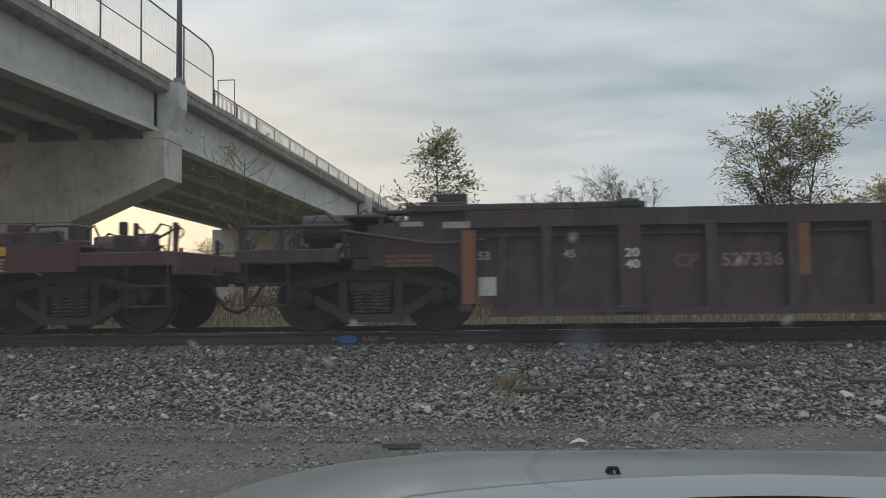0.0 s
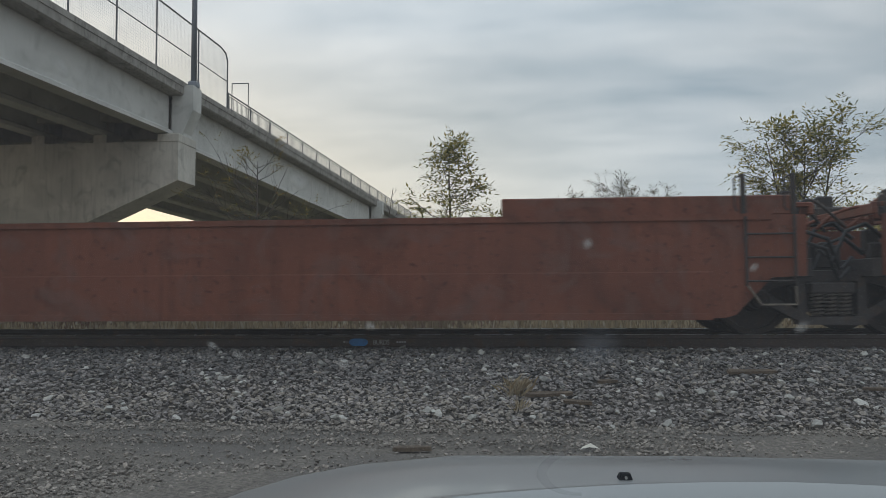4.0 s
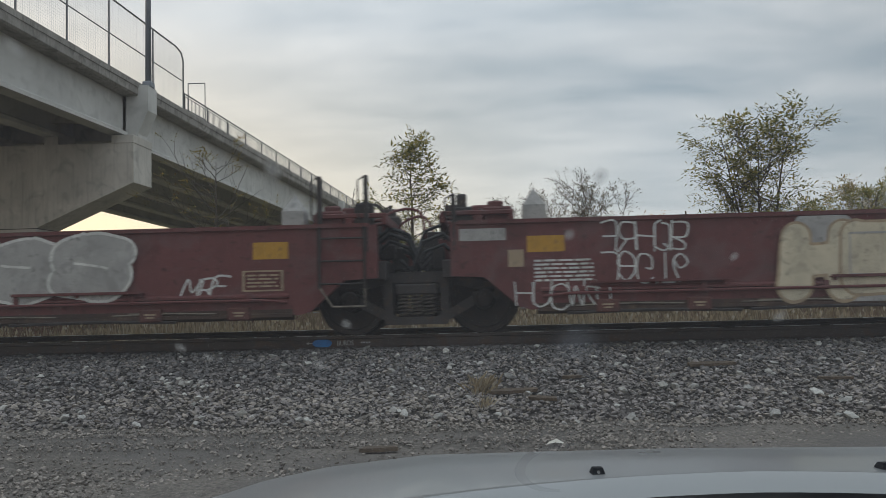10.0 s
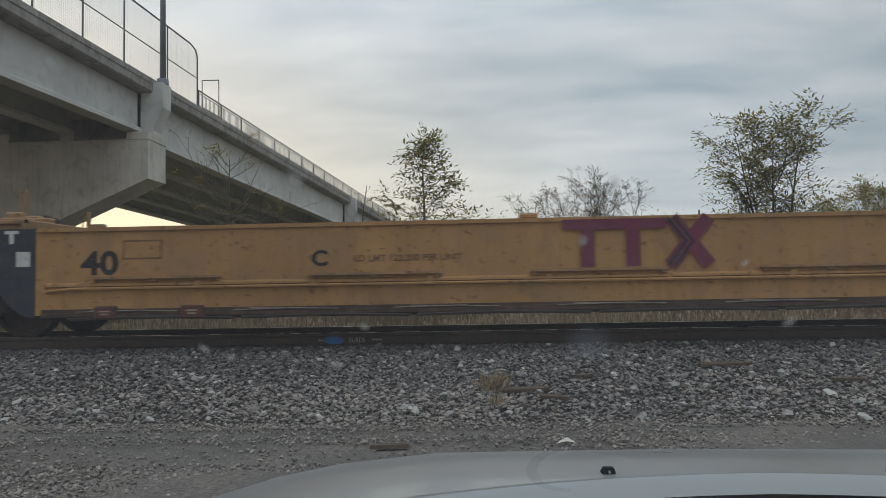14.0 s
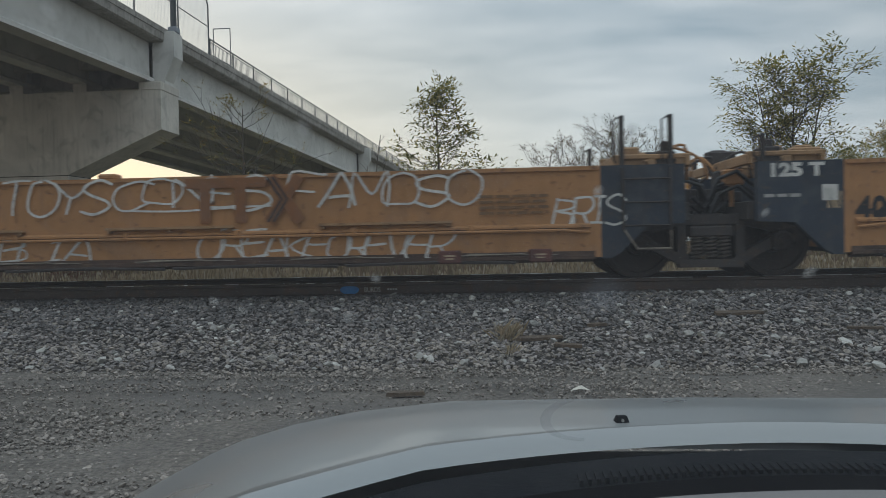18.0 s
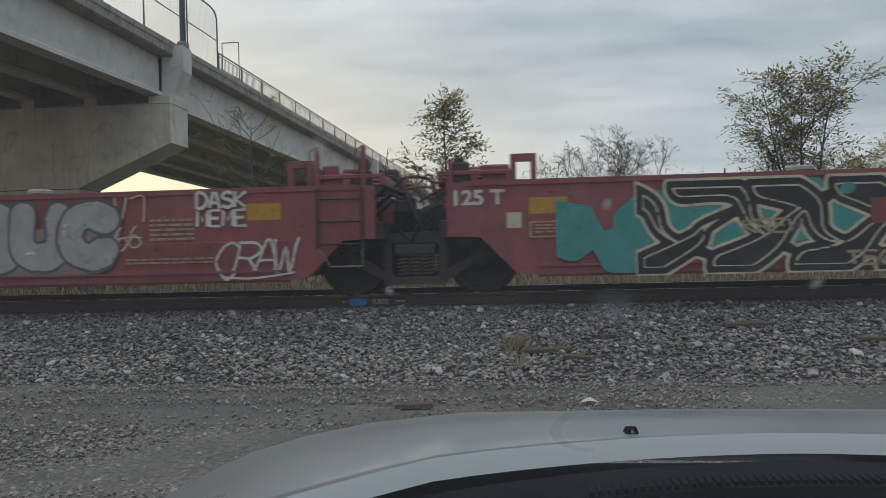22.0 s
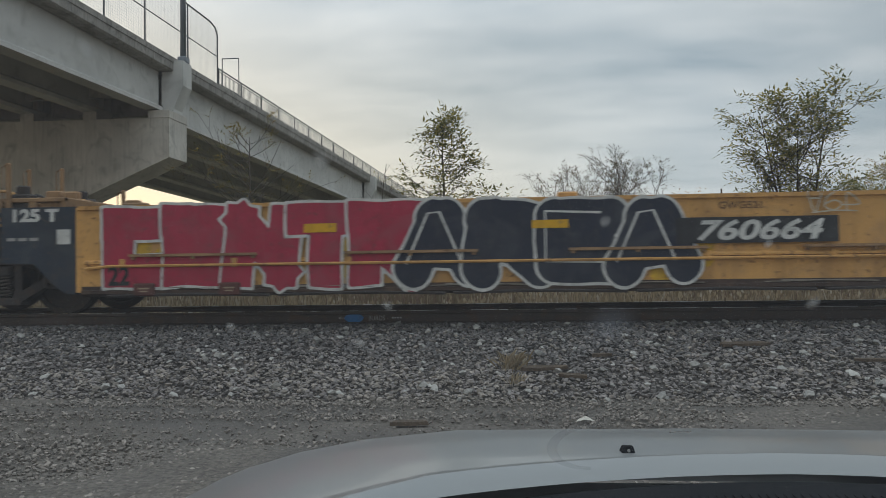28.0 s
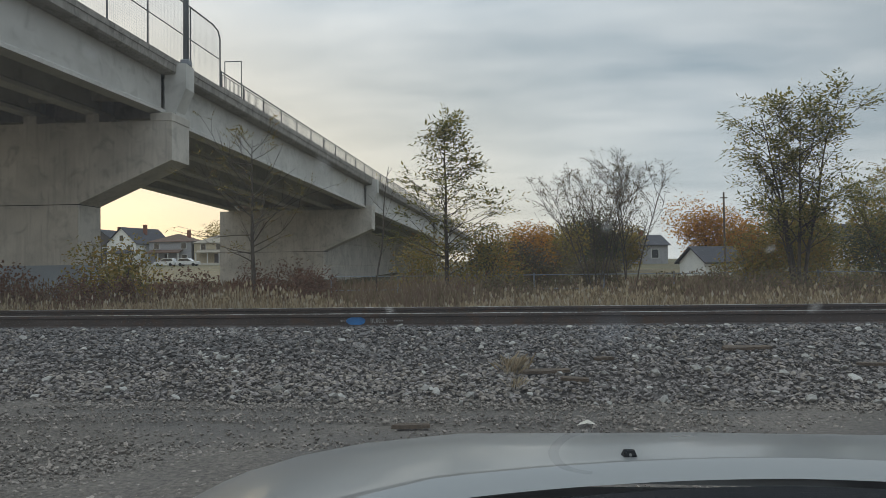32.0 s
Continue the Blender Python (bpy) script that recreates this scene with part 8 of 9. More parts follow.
def tree(label, x, y, z, h, crown, seed, mat, limbs=26, profile=None, stems=1, sprays=5, leaf=0.10, leafy_share=1.0, low=0.18, trunk=0.09, lean=0.0, twigs=4, name="tree", rise=(0.5, 1.1), splay=0.62, even=0.75):
    r = random.Random(seed)
    t = thing(name, label, "tree", at=(x, y, z))
    wood, crown_m = M(), M()
    profile = profile or (lambda f: math.sin(math.pi * min(1, 0.15 + 0.85 * f)) ** 0.7)
    for s in range(stems):
        az0 = 6.283 * s / max(1, stems) + r.uniform(-0.4, 0.4)
        off = 0.12 * (stems > 1)
        spread = crown * splay * (stems > 1)
        hh = h * (1 if s == 0 else r.uniform(even, 1.0))
        path = [Vector((math.cos(az0) * (off + spread * f ** 1.3) + lean * f + 0.05 * h * 0.3 * noise.noise((f * 3, seed, s)), math.sin(az0) * (off + spread * f ** 1.3) + 0.05 * h * 0.3 * noise.noise((f * 3, seed + 5, s)), hh * f)) for f in [i / 9 for i in range(10)]]
        wood.tube(path, trunk * (1 if stems == 1 else 0.6), 7, 0.008)
        for k in range(limbs // stems):
            f = low + (0.97 - low) * ((k + r.random()) / (limbs // stems))
            i = min(8, int(f * 9))
            p = path[i].lerp(path[i + 1], f * 9 - i)
            az, el = r.uniform(0, 6.283), r.uniform(*rise)
            L = max(0.25, crown * profile((f - low) / (1 - low)) * r.uniform(0.65, 1.15))
            d = Vector((math.cos(az) * math.cos(el), math.sin(az) * math.cos(el), math.sin(el)))
            pts, q = [p], p
            for j in range(5):
                d = (d + Vector((r.uniform(-0.25, 0.25), r.uniform(-0.25, 0.25), r.uniform(-0.1, 0.22)))).normalized()
                q = q + d * L / 5
                pts.append(q)
            wood.tube(pts, trunk * 0.32 * (1 - 0.6 * f), 4, 0.004, cap=False)
            for w in range(twigs):
                j = r.randint(1, 4)
                b = pts[j].lerp(pts[j + 1], r.random())
                td = (d + Vector((r.uniform(-1, 1), r.uniform(-1, 1), r.uniform(-0.3, 0.9)))).normalized()
                tl = L * r.uniform(0.2, 0.4)
                e = b + td * tl
                wood.tube([b, b.lerp(e, 0.5) + Vector((0, 0, 0.03)), e], 0.007, 3, 0.003, cap=False)
                if r.random() < leafy_share:
                    for _ in range(sprays):
                        g = b.lerp(e, r.uniform(0.25, 1.0))
                        sd = (td + Vector((r.uniform(-1, 1), r.uniform(-1, 1), r.uniform(-0.6, 0.5)))).normalized()
                        spray(crown_m, g, sd, r, leaf * 3.0, leaf, r.randint(3, 5))
            if r.random() < leafy_share:
                for _ in range(sprays):
                    sd = (d + Vector((r.uniform(-0.8, 0.8), r.uniform(-0.8, 0.8), r.uniform(-0.5, 0.5)))).normalized()
                    spray(crown_m, pts[-1], sd, r, leaf * 3.0, leaf, 4)
    part("trunk", wood, t, "grey-brown trunk and branches", mat="bark")
    if crown_m.v:
        part("crown", crown_m, t, mat=mat)
    return t


def shrub(label, x, y, z, rx, ry, h, n, mat, seed, leaf=0.09, name="shrub"):
    """A rounded, ragged mass of stems and small leaves with gaps."""
    r = random.Random(seed)
    t = thing(name, label, "shrub", at=(x, y, z))
    wood, leaves = M(), M()
    for k in range(14):
        a = r.uniform(0, 6.283)
        e = Vector((math.cos(a) * rx * r.uniform(0.3, 0.9), math.sin(a) * ry * r.uniform(0.3, 0.9), h * r.uniform(0.6, 1.05)))
        wood.tube([(e.x * 0.2, e.y * 0.2, 0), e * 0.55, e], 0.018, 4, 0.004, cap=False)
    blobs = [(Vector((r.uniform(-0.75, 0.75) * rx, r.uniform(-0.7, 0.7) * ry, h * r.uniform(0.25, 0.85))), r.uniform(0.22, 0.45) * h) for _ in range(16)]
    for k in range(n):
        c, s = r.choice(blobs)
        v = Vector((r.gauss(0, 1), r.gauss(0, 1), r.gauss(0, 0.9)))
        p = c + v.normalized() * s * (r.random() ** 0.4)
        if p.z < 0.05:
            continue
        a = Vector((r.gauss(0, 1), r.gauss(0, 1), r.gauss(0, 0.7))).normalized()
        w = a.orthogonal().normalized() * leaf * 0.28
        l = leaf * r.uniform(0.6, 1.3)
        leaves.add([tuple(p), tuple(p + a * l * 0.5 + w), tuple(p + a * l), tuple(p + a * l * 0.5 - w)], [(0, 1, 2, 3)])
    part("stems", wood, t, mat="twig")
    part("foliage", leaves, t, mat=mat)
    return t


spire = lambda f: (1.0 - 0.86 * f) * (0.65 + 0.35 * math.sin(min(1.0, f * 4) * 1.57))
tree("young slender tree with sparse green and yellowing leaves", -1.72, 24, -0.1, 6.1, 2.35, 11, "leaves_green", limbs=46, profile=spire, sprays=3, leaf=0.20, low=0.16, twigs=4, rise=(0.1, 0.8))
tree("nearly bare many-stemmed tree with a few small leaves", 3.1, 24, -0.1, 4.2, 2.0, 12, "leaves_bush", limbs=60, stems=6, sprays=2, leaf=0.10, leafy_share=0.7, low=0.35, trunk=0.045, twigs=7, rise=(0.5, 1.2))
tree("nearly bare many-stemmed tree with a few small leaves", 4.2, 24.6, -0.1, 4.2, 1.8, 13, "leaves_bush", limbs=40, stems=4, sprays=2, leaf=0.10, leafy_share=0.7, low=0.35, trunk=0.045, twigs=7, rise=(0.5, 1.2))
tree("broad young tree with feathery green leaves", 9.75, 25, -0.1, 6.15, 1.75, 14, "leaves_green", limbs=64, stems=4, splay=0.58, even=0.86, sprays=4, leaf=0.19, low=0.24, trunk=0.12, twigs=6, rise=(0.2, 1.0), profile=lambda f: 0.75 + 0.25 * math.sin(f * 3.1))
tree("small tree with dark green leaves behind the weeds", 14.3, 28, -0.1, 4.4, 2.0, 15, "leaves_green", limbs=34, stems=2, sprays=6, leaf=0.13, low=0.3, twigs=5)
tree("dark leafy tree behind the weeds", 17.5, 31, -0.1, 5.2, 2.8, 25, "leaves_turning", limbs=40, stems=2, sprays=6, leaf=0.15, low=0.2, twigs=5)
tree("dying small tree with a few brown hanging leaves", -7.5, 22, -0.1, 5.3, 2.7, 16, "leaves_turning", limbs=32, sprays=2, leaf=0.12, leafy_share=0.5, low=0.28, trunk=0.085, twigs=5, rise=(0.0, 0.7))
tree("thin bare sapling beside the track", -3.45, 20, -0.1, 4.1, 0.7, 17, "leaves_green", limbs=9, sprays=1, leaf=0.08, leafy_share=0.35, low=0.35, trunk=0.035, twigs=2, lean=0.45, rise=(0.8, 1.3))
shrub("bushy green shrub by the bridge pier", -10.7, 20, -0.1, 1.3, 0.9, 2.1, 2600, "leaves_turning", 31, 0.11)
shrub("yellow-green undergrowth below a young tree", -0.7, 24.3, -0.1, 1.5, 1.0, 2.6, 3000, "leaves_turning", 32, 0.11)
shrub("yellowing bush beside the bridge wall", -2.9, 27, -0.1, 1.0, 0.9, 2.7, 2200, "leaves_turning", 33, 0.11)
shrub("dark tangled shrub behind the fence", 1.4, 28, -0.1, 2.0, 1.2, 2.1, 3200, "leaves_bush", 34, 0.12)
shrub("brown tangled shrub behind the fence", 3.4, 30, -0.1, 1.8, 1.2, 1.6, 3000, "leaves_bush", 35, 0.12)
shrub("yellow-green bush under a broad tree", 8.7, 26, -0.1, 1.1, 1.0, 2.5, 3200, "leaves_turning", 36, 0.12)
shrub("yellow-green bush under a broad tree", 10.6, 26.5, -0.1, 2.0, 1.1, 2.4, 3600, "leaves_turning", 37, 0.12)
shrub("dark bush at the edge of the field", 13.8, 27, -0.1, 2.0, 1.2, 2.9, 3600, "leaves_dark", 38, 0.12)
shrub("dark bush at the edge of the field", 17.5, 28, -0.1, 2.2, 1.2, 2.6, 3000, "leaves_dark", 39, 0.12)
shrub("reddish low brush by the bridge", -13.5, 17.5, -0.1, 3.0, 1.2, 1.4, 3200, "leaves_red", 40, 0.10)
shrub("reddish low brush by the bridge", -7.6, 26, -0.1, 2.2, 1.2, 1.5, 2600, "leaves_red", 41, 0.10)
for i, (x, y, rx, h) in enumerate(((-17.5, 16.6, 2.2, 1.5), (-11.0, 16.4, 2.0, 1.3), (-8.4, 17.2, 1.8, 1.25), (-5.4, 18.4, 1.7, 1.2), (0.6, 19.5, 1.8, 1.1), (5.2, 19.0, 2.0, 1.2), (8.6, 20.5, 1.8, 1.15), (12.4, 19.5, 2.0, 1.3))):
    shrub("reddish brown thicket of dead weeds beside the track" if x < 0 else "grey-brown thicket of dead weeds beside the track", x, y, -0.1, rx, 0.8, h, 2600, "leaves_red" if x < 0 else "leaves_bush", 140 + i, 0.085)
# far trees
for i, (x, y, h, w, mat, lab) in enumerate((
        (21.2, 78, 7.0, 2.9, "leaves_orange", "far tree in orange autumn leaf"), (25.5, 80, 6.4, 3.4, "leaves_orange", "far tree in orange autumn leaf"), (25, 64, 6.0, 3.4, "leaves_turning", "far tree with yellow-brown leaves"),
        (2.6, 62, 4.8, 2.4, "leaves_orange", "far tree in yellow-orange leaf"), (5.6, 66, 4.4, 2.6, "leaves_turning", "far tree with yellow-brown leaves"), (-0.6, 70, 3.6, 2.2, "leaves_dark", "far dark bushy tree"), (9.6, 78, 6.0, 3.2, "leaves_dark", "far dark evergreen tree"),
        (31, 60, 6.5, 4.0, "leaves_turning", "far tree with yellow-brown leaves"), (37, 62, 7.0, 4.0, "leaves_dark", "far dark green bushy tree"), (44, 66, 7.5, 4.5, "leaves_turning", "far tree with yellow-brown leaves"), (13.2, 84, 5.0, 3.0, "leaves_turning", "far tree with yellow-brown leaves"),
        (-72, 190, 12, 6.0, "leaves_turning", "far tree behind the houses"), (-60, 192, 11.5, 5.5, "leaves_turning", "far tree behind the houses"), (-45, 180, 9, 6.0, "leaves_dark", "far dark tree behind the houses"))):
    g = ground_z(x, y)
    t = shrub(lab, x, y, g - 0.2, w * 0.8, w * 0.7, h, 6500, mat, 60 + i, 0.1 * w if y < 100 else 0.4, name="tree")
    tagged(t, category="tree")
    part("trunk", M().tube([(0, 0, 0), (0.05, 0, h * 0.4), (0, 0.1, h * 0.8)], 0.16, 7, 0.04), t, mat="bark")


def weeds(name, label, area, count, height, mat, seed, density=None, wide=0.012, heads=False):
    r = random.Random(seed)
    m = M()
    x0, x1, y0, y1 = area
    n = 0
    while n < count:
        x, y = r.uniform(x0, x1), r.uniform(y0, y1)
        d = 0.5 + 0.8 * noise.noise((x * 0.4, y * 0.5, seed))
        if r.random() > (density(x, y) if density else 1.0) * max(0.15, d + 0.3):
            continue
        n += 1
        h = r.uniform(*height) * (0.75 + 0.5 * noise.noise((x * 0.3, 0, seed + 3)))
        z = bed_z(y) if y < 13 else -0.12
        a, b = r.uniform(-0.3, 0.3) * h, r.uniform(-0.3, 0.3) * h
        w = wide * r.uniform(0.5, 1.3)
        m.add([(x - w, y, z), (x + w, y, z), (x + a * 0.4 + w * 0.7, y + b * 0.4, z + h * 0.6), (x + a * 0.4 - w * 0.7, y + b * 0.4, z + h * 0.6), (x + a, y + b, z + h)], [(0, 1, 2, 3), (3, 2, 4)])
        if heads and r.random() < 0.6:
            p = Vector((x + a, y + b, z + h))
            s = r.uniform(0.02, 0.045)
            m.add([tuple(p + Vector((0, 0, -s))), tuple(p + Vector((s * 0.6, 0, s * 0.3))), tuple(p + Vector((0, 0, s * 1.8))), tuple(p + Vector((-s * 0.6, 0.01, s * 0.3)))], [(0, 1, 2, 3)])
    return tagged(part(name, m, mat=mat), label, "weeds", kind="stuff")


weeds("tall_grass", "tall dry straw-coloured grass along the track", (-15, 15, 12.5, 15.2), 15000, (0.45, 1.0), "dry_grass", 71, heads=True)
weeds("brown_weeds", "dead brown weeds behind the tall grass", (-18, 20, 14.5, 22), 16000, (0.6, 1.25), "dry_weeds", 72, wide=0.016, heads=True)
weeds("field_grass", "rough dry grass in the field", (-40, 35, 22, 60), 9000, (0.4, 0.9), "dry_weeds", 73, wide=0.05)
weeds("green_weeds", "scattered green weeds among dry grass", (-12, 14, 13.5, 19), 3500, (0.3, 0.75), "leaves_turning", 74, wide=0.02)

# low fence behind the weeds
lf = thing("field_fence", "low dark wire fence with thin posts behind the weeds", "fence", at=(0, 0, 0))
for i in range(20):
    x = -6 + i * 2.4
    part("fence_post", M().tube([(x, 26, -0.2), (x, 26, 1.0)], 0.03, 6), lf, mat="lamp_pole")
for zz in (0.93, 0.45):
    part("fence_wire", M().tube([(-6, 26, zz), (18, 26, zz - 0.02), (40, 26, zz)], 0.018, 5), lf, mat="lamp_pole")

for x, y, h, lab in ((17.8, 60, 7.1, "weathered wooden utility pole"), (-0.1, 61, 4.8, "thin grey street lamp pole")):
    pole = thing("utility_pole", lab, "pole", at=(x, y, ground_z(x, y) - 0.1))
    part("mast", M().tube([(0, 0, 0), (0, 0, h)], 0.10 if h > 6 else 0.05, 8, 0.07 if h > 6 else 0.04), pole, mat="wood_pole" if h > 6 else "lamp_pole")
    if h > 6:
        part("crossarm", M().box(-0.28, 0.28, -0.05, 0.05, h - 0.5, h - 0.42), pole, mat="wood_pole")
    else:
        part("lamp_arm", M().tube([(0, 0, h), (-0.3, 0, h + 0.1), (-0.6, 0, h + 0.08)], 0.035, 6), pole, mat="lamp_pole")


# ---- houses ----
def house(label, x, y, z, turn, w, d, eave, ridge, wall, roof, style="gable", windows=(), porch=None, chimney=None, name="house"):
    """w across the front (its -y side), d deep; the ridge runs from front to back for 'gable', along the front for 'side', hipped for 'hip'."""
    t = thing(name, label, "house", at=pose(x, y, z, 0, 0, turn))
    walls = M()
    if style == "gable":
        walls.prism([(-w / 2, -0.5), (w / 2, -0.5), (w / 2, eave), (0, ridge), (-w / 2, eave)], -d / 2, d / 2)
    elif style == "side":
        n = [(-d / 2, -0.5), (d / 2, -0.5), (d / 2, eave), (0, ridge), (-d / 2, eave)]
        walls.sweep_x(n, -w / 2, w / 2)
    else:
        walls.box(-w / 2, w / 2, -d / 2, d / 2, -0.5, eave)
    part("wall", walls, t, mat=wall)
    o, th = 0.35, 0.14
    for s in (-1, 1):
        rm = M()
        if style == "gable":
            k = (ridge - eave) / (w / 2)
            rm.prism([(0, ridge + 0.02), (0, ridge + th), (s * (w / 2 + o), eave - k * o + th), (s * (w / 2 + o), eave - k * o + 0.02)], -d / 2 - o, d / 2 + o)
        elif style == "side":
            k = (ridge - eave) / (d / 2)
            rm.sweep_x([(0, ridge + 0.02), (0, ridge + th), (s * (d / 2 + o), eave - k * o + th), (s * (d / 2 + o), eave - k * o + 0.02)], -w / 2 - o, w / 2 + o)
        else:
            hx = max(0.2, w / 2 - d / 2)
            c = [(-w / 2 - o, s * (d / 2 + o), eave), (w / 2 + o, s * (d / 2 + o), eave), (hx, 0, ridge), (-hx, 0, ridge)]
            rm.add(c + [(a, b, e - 0.1) for a, b, e in c], [(0, 1, 2, 3), (4, 7, 6, 5), (0, 4, 5, 1), (1, 5, 6, 2), (2, 6, 7, 3), (3, 7, 4, 0)])
            e = [(s * (w / 2 + o), -d / 2 - o, eave), (s * (w / 2 + o), d / 2 + o, eave), (s * hx, 0, ridge)]
            rm.add(e, [(0, 1, 2)])
        part("roof", rm, t, mat=roof)
    for wx, wz, ww, wh in windows:
        win = part("window", M().box(wx - ww / 2 - 0.1, wx + ww / 2 + 0.1, -d / 2 - 0.06, -d / 2 + 0.02, wz - wh / 2 - 0.1, wz + wh / 2 + 0.1), t, "white window frame", mat="trim_white")
        part("pane", M().box(wx - ww / 2, wx + ww / 2, -d / 2 - 0.07, -d / 2 - 0.055, wz - wh / 2, wz + wh / 2), win, "dark window glass", mat="window_glass")
    if porch:
        px, pw, ph = porch
        pr = part("porch_roof", M().sweep_x([(-d / 2 - 2.2, ph), (-d / 2 - 2.2, ph + 0.2), (-d / 2 + 0.1, ph + 0.9), (-d / 2 + 0.1, ph + 0.6)], px - pw / 2, px + pw / 2), t, mat=roof)
        for i in range(4):
            xx = px - pw / 2 + 0.2 + i * (pw - 0.4) / 3
            part("porch_post", M().box(xx - 0.09, xx + 0.09, -d / 2 - 2.1, -d / 2 - 1.92, -0.2, ph), pr, mat="trim_white")
        part("porch_floor", M().box(px - pw / 2, px + pw / 2, -d / 2 - 2.2, -d / 2, -0.5, 0.3), t, mat="concrete")
        part("door", M().box(px - 0.5, px + 0.5, -d / 2 - 0.05, -d / 2 + 0.02, 0.3, 2.4), t, "dark front door", mat="siding_dark")
    if chimney:
        part("chimney", M().box(chimney - 0.35, chimney + 0.35, -0.35, 0.35, eave, ridge + 0.9), t, "brick chimney", mat="brick_wall")
    return t


HZ = 2.45
house("dark two-storey house with a front gable", -93.0, 171, HZ, 0, 8.5, 11, 5.2, 8.4, "siding_dark", "roof_dark", windows=((-1.4, 6.0, 1.0, 1.2), (1.4, 3.5, 1.0, 1.4)), chimney=2.0)
house("white two-storey house with a steep gable", -84.4, 168, HZ, -14, 8.2, 12, 5.0, 8.6, "siding_white", "roof_dark", windows=((0, 6.2, 0.9, 1.2), (-2, 3.6, 1.0, 1.4), (2, 3.6, 1.0, 1.4)), porch=(0, 6.5, 2.6), chimney=1.5)
house("grey two-storey house with a brown hipped roof", -75.0, 168, HZ, 0, 10.0, 9, 5.3, 7.2, "siding_grey", "roof_brown", "hip", windows=((-3.2, 4.3, 1.1, 1.3), (3.2, 4.3, 1.1, 1.3), (3.4, 1.6, 1.1, 1.3)), porch=(-0.8, 7.5, 2.6), chimney=2.5)
house("tan two-storey house with a pale hipped roof", -63.6, 168, HZ, 0, 11.6, 9, 4.9, 7.0, "siding_tan", "roof_pale", "hip", windows=((-3.6, 4.0, 1.1, 1.3), (0, 4.0, 1.1, 1.3), (3.8, 4.0, 1.1, 1.3), (4.2, 1.5, 1.2, 1.3)), porch=(-0.5, 8.5, 2.5))
house("small white house beyond the tan one", -54.5, 176, HZ, 0, 4.5, 8, 2.4, 4.4, "siding_white", "roof_dark")
house("white garage with a dark shingle roof", 19.5, 70, 0.05, 24, 4.2, 3.6, 1.4, 2.65, "siding_white", "roof_dark", "side", name="garage")
house("pale house glimpsed behind bare branches", 10.6, 120, 1.25, 0, 6.5, 8, 2.4, 4.0, "siding_white", "roof_dark", windows=((-1, 1.4, 1.0, 1.2),))
house("grey house with brick part behind bare branches", 20.5, 122, 1.3, 8, 11.0, 8, 3.0, 4.6, "siding_grey", "roof_dark", "side", windows=((-3, 1.6, 1.1, 1.3), (0.5, 1.6, 1.1, 1.3), (3.4, 1.6, 1.1, 1.3)), chimney=2.5)
house("pale house half hidden by trees", 50.0, 105, 0.9, 0, 10.0, 8, 3.4, 5.4, "siding_white", "roof_dark", "side", windows=((-3, 1.8, 1.1, 1.3), (1, 1.8, 1.1, 1.3)))


def parked_car(label, x, y, z, turn):
    t = thing("parked_car", label, "car", at=pose(x, y, z, 0, 0, turn), group="cars parked by the houses")
    body = M().prism([(-2.2, 0.35), (2.2, 0.35), (2.25, 0.75), (2.1, 0.92), (1.1, 1.0), (-2.15, 1.02), (-2.25, 0.7)], -0.88, 0.88)
    part("body", body, t, mat="car_white")
    cab = M().prism([(-2.05, 1.0), (-1.85, 1.55), (-1.6, 1.66), (0.2, 1.66), (1.15, 1.0)], -0.78, 0.78)
    part("cabin", cab, t, mat="car_white")
    part("side_glass", M().prism([(-1.85, 1.06), (-1.7, 1.5), (0.15, 1.55), (0.9, 1.06)], -0.80, 0.80), t, "dark window band", mat="window_glass")
    for wx in (-1.4, 1.4):
        for wy in (-0.8, 0.8):
            w = part("wheel", M().lathe_y([(0.05, wy - 0.11), (0.34, wy - 0.1), (0.34, wy + 0.1), (0.05, wy + 0.11)], wx, 0.34, 16), t, mat="rubber_hose")
    return t


parked_car("white sport-utility car parked before the grey house", -69.8, 150, ground_z(0, 150), 180)
parked_car("white hatchback parked before the tan house", -64.9, 150, ground_z(0, 150), 0)


# ---- the parked car round the camera ----
CX = 0.405
car = thing("own_car", "silver car parked facing the track, seen over its bonnet", "car", at=(0, 0, 0))


def bonnet_z(dx, y):
    z = np.interp(y, [0.5, 0.95, 1.1, 1.25, 1.4, 1.6, 1.8, 1.95, 2.1, 2.2], [0.965, 0.965, 0.958, 0.946, 0.926, 0.885, 0.832, 0.782, 0.70, 0.60])
    drop = np.interp(abs(dx), [0, 0.5, 0.7, 0.8, 0.9, 0.97, 1.02, 1.06, 1.10], [0, 0.005, 0.026, 0.046, 0.076, 0.112, 0.165, 0.25, 0.46])
    return float(z - drop)


def rear_y(dx):
    return 1.03 - 0.5 * dx * dx


bon = M()
dxs = [-1.10, -1.08, -1.06, -1.04, -1.02, -1.0, -0.97, -0.94, -0.9, -0.85] + [-0.8 + 0.05 * i for i in range(33)] + [0.85, 0.9, 0.94, 0.97, 1.0, 1.02, 1.04, 1.06, 1.08, 1.10]
rows = 44
for j in range(rows):
    for dx in dxs:
        y0 = rear_y(dx)
        if j < 5:  # a raised band along the rear edge rolls down towards the windscreen
            f = j / 4
            y = y0 + 0.014 + 0.044 * f
            z = bonnet_z(dx, y0 + 0.032) - 0.015 * (1 - f) ** 1.4 + 0.003 * f
        else:
            y = y0 + 0.060 + (2.2 - y0 - 0.060) * (j - 5) / (rows - 6)
            z = bonnet_z(dx, y)
        bon.v.append((CX + dx, y, z))
w = len(dxs)
lip = M()
lip.v = bon.v[:5 * w]
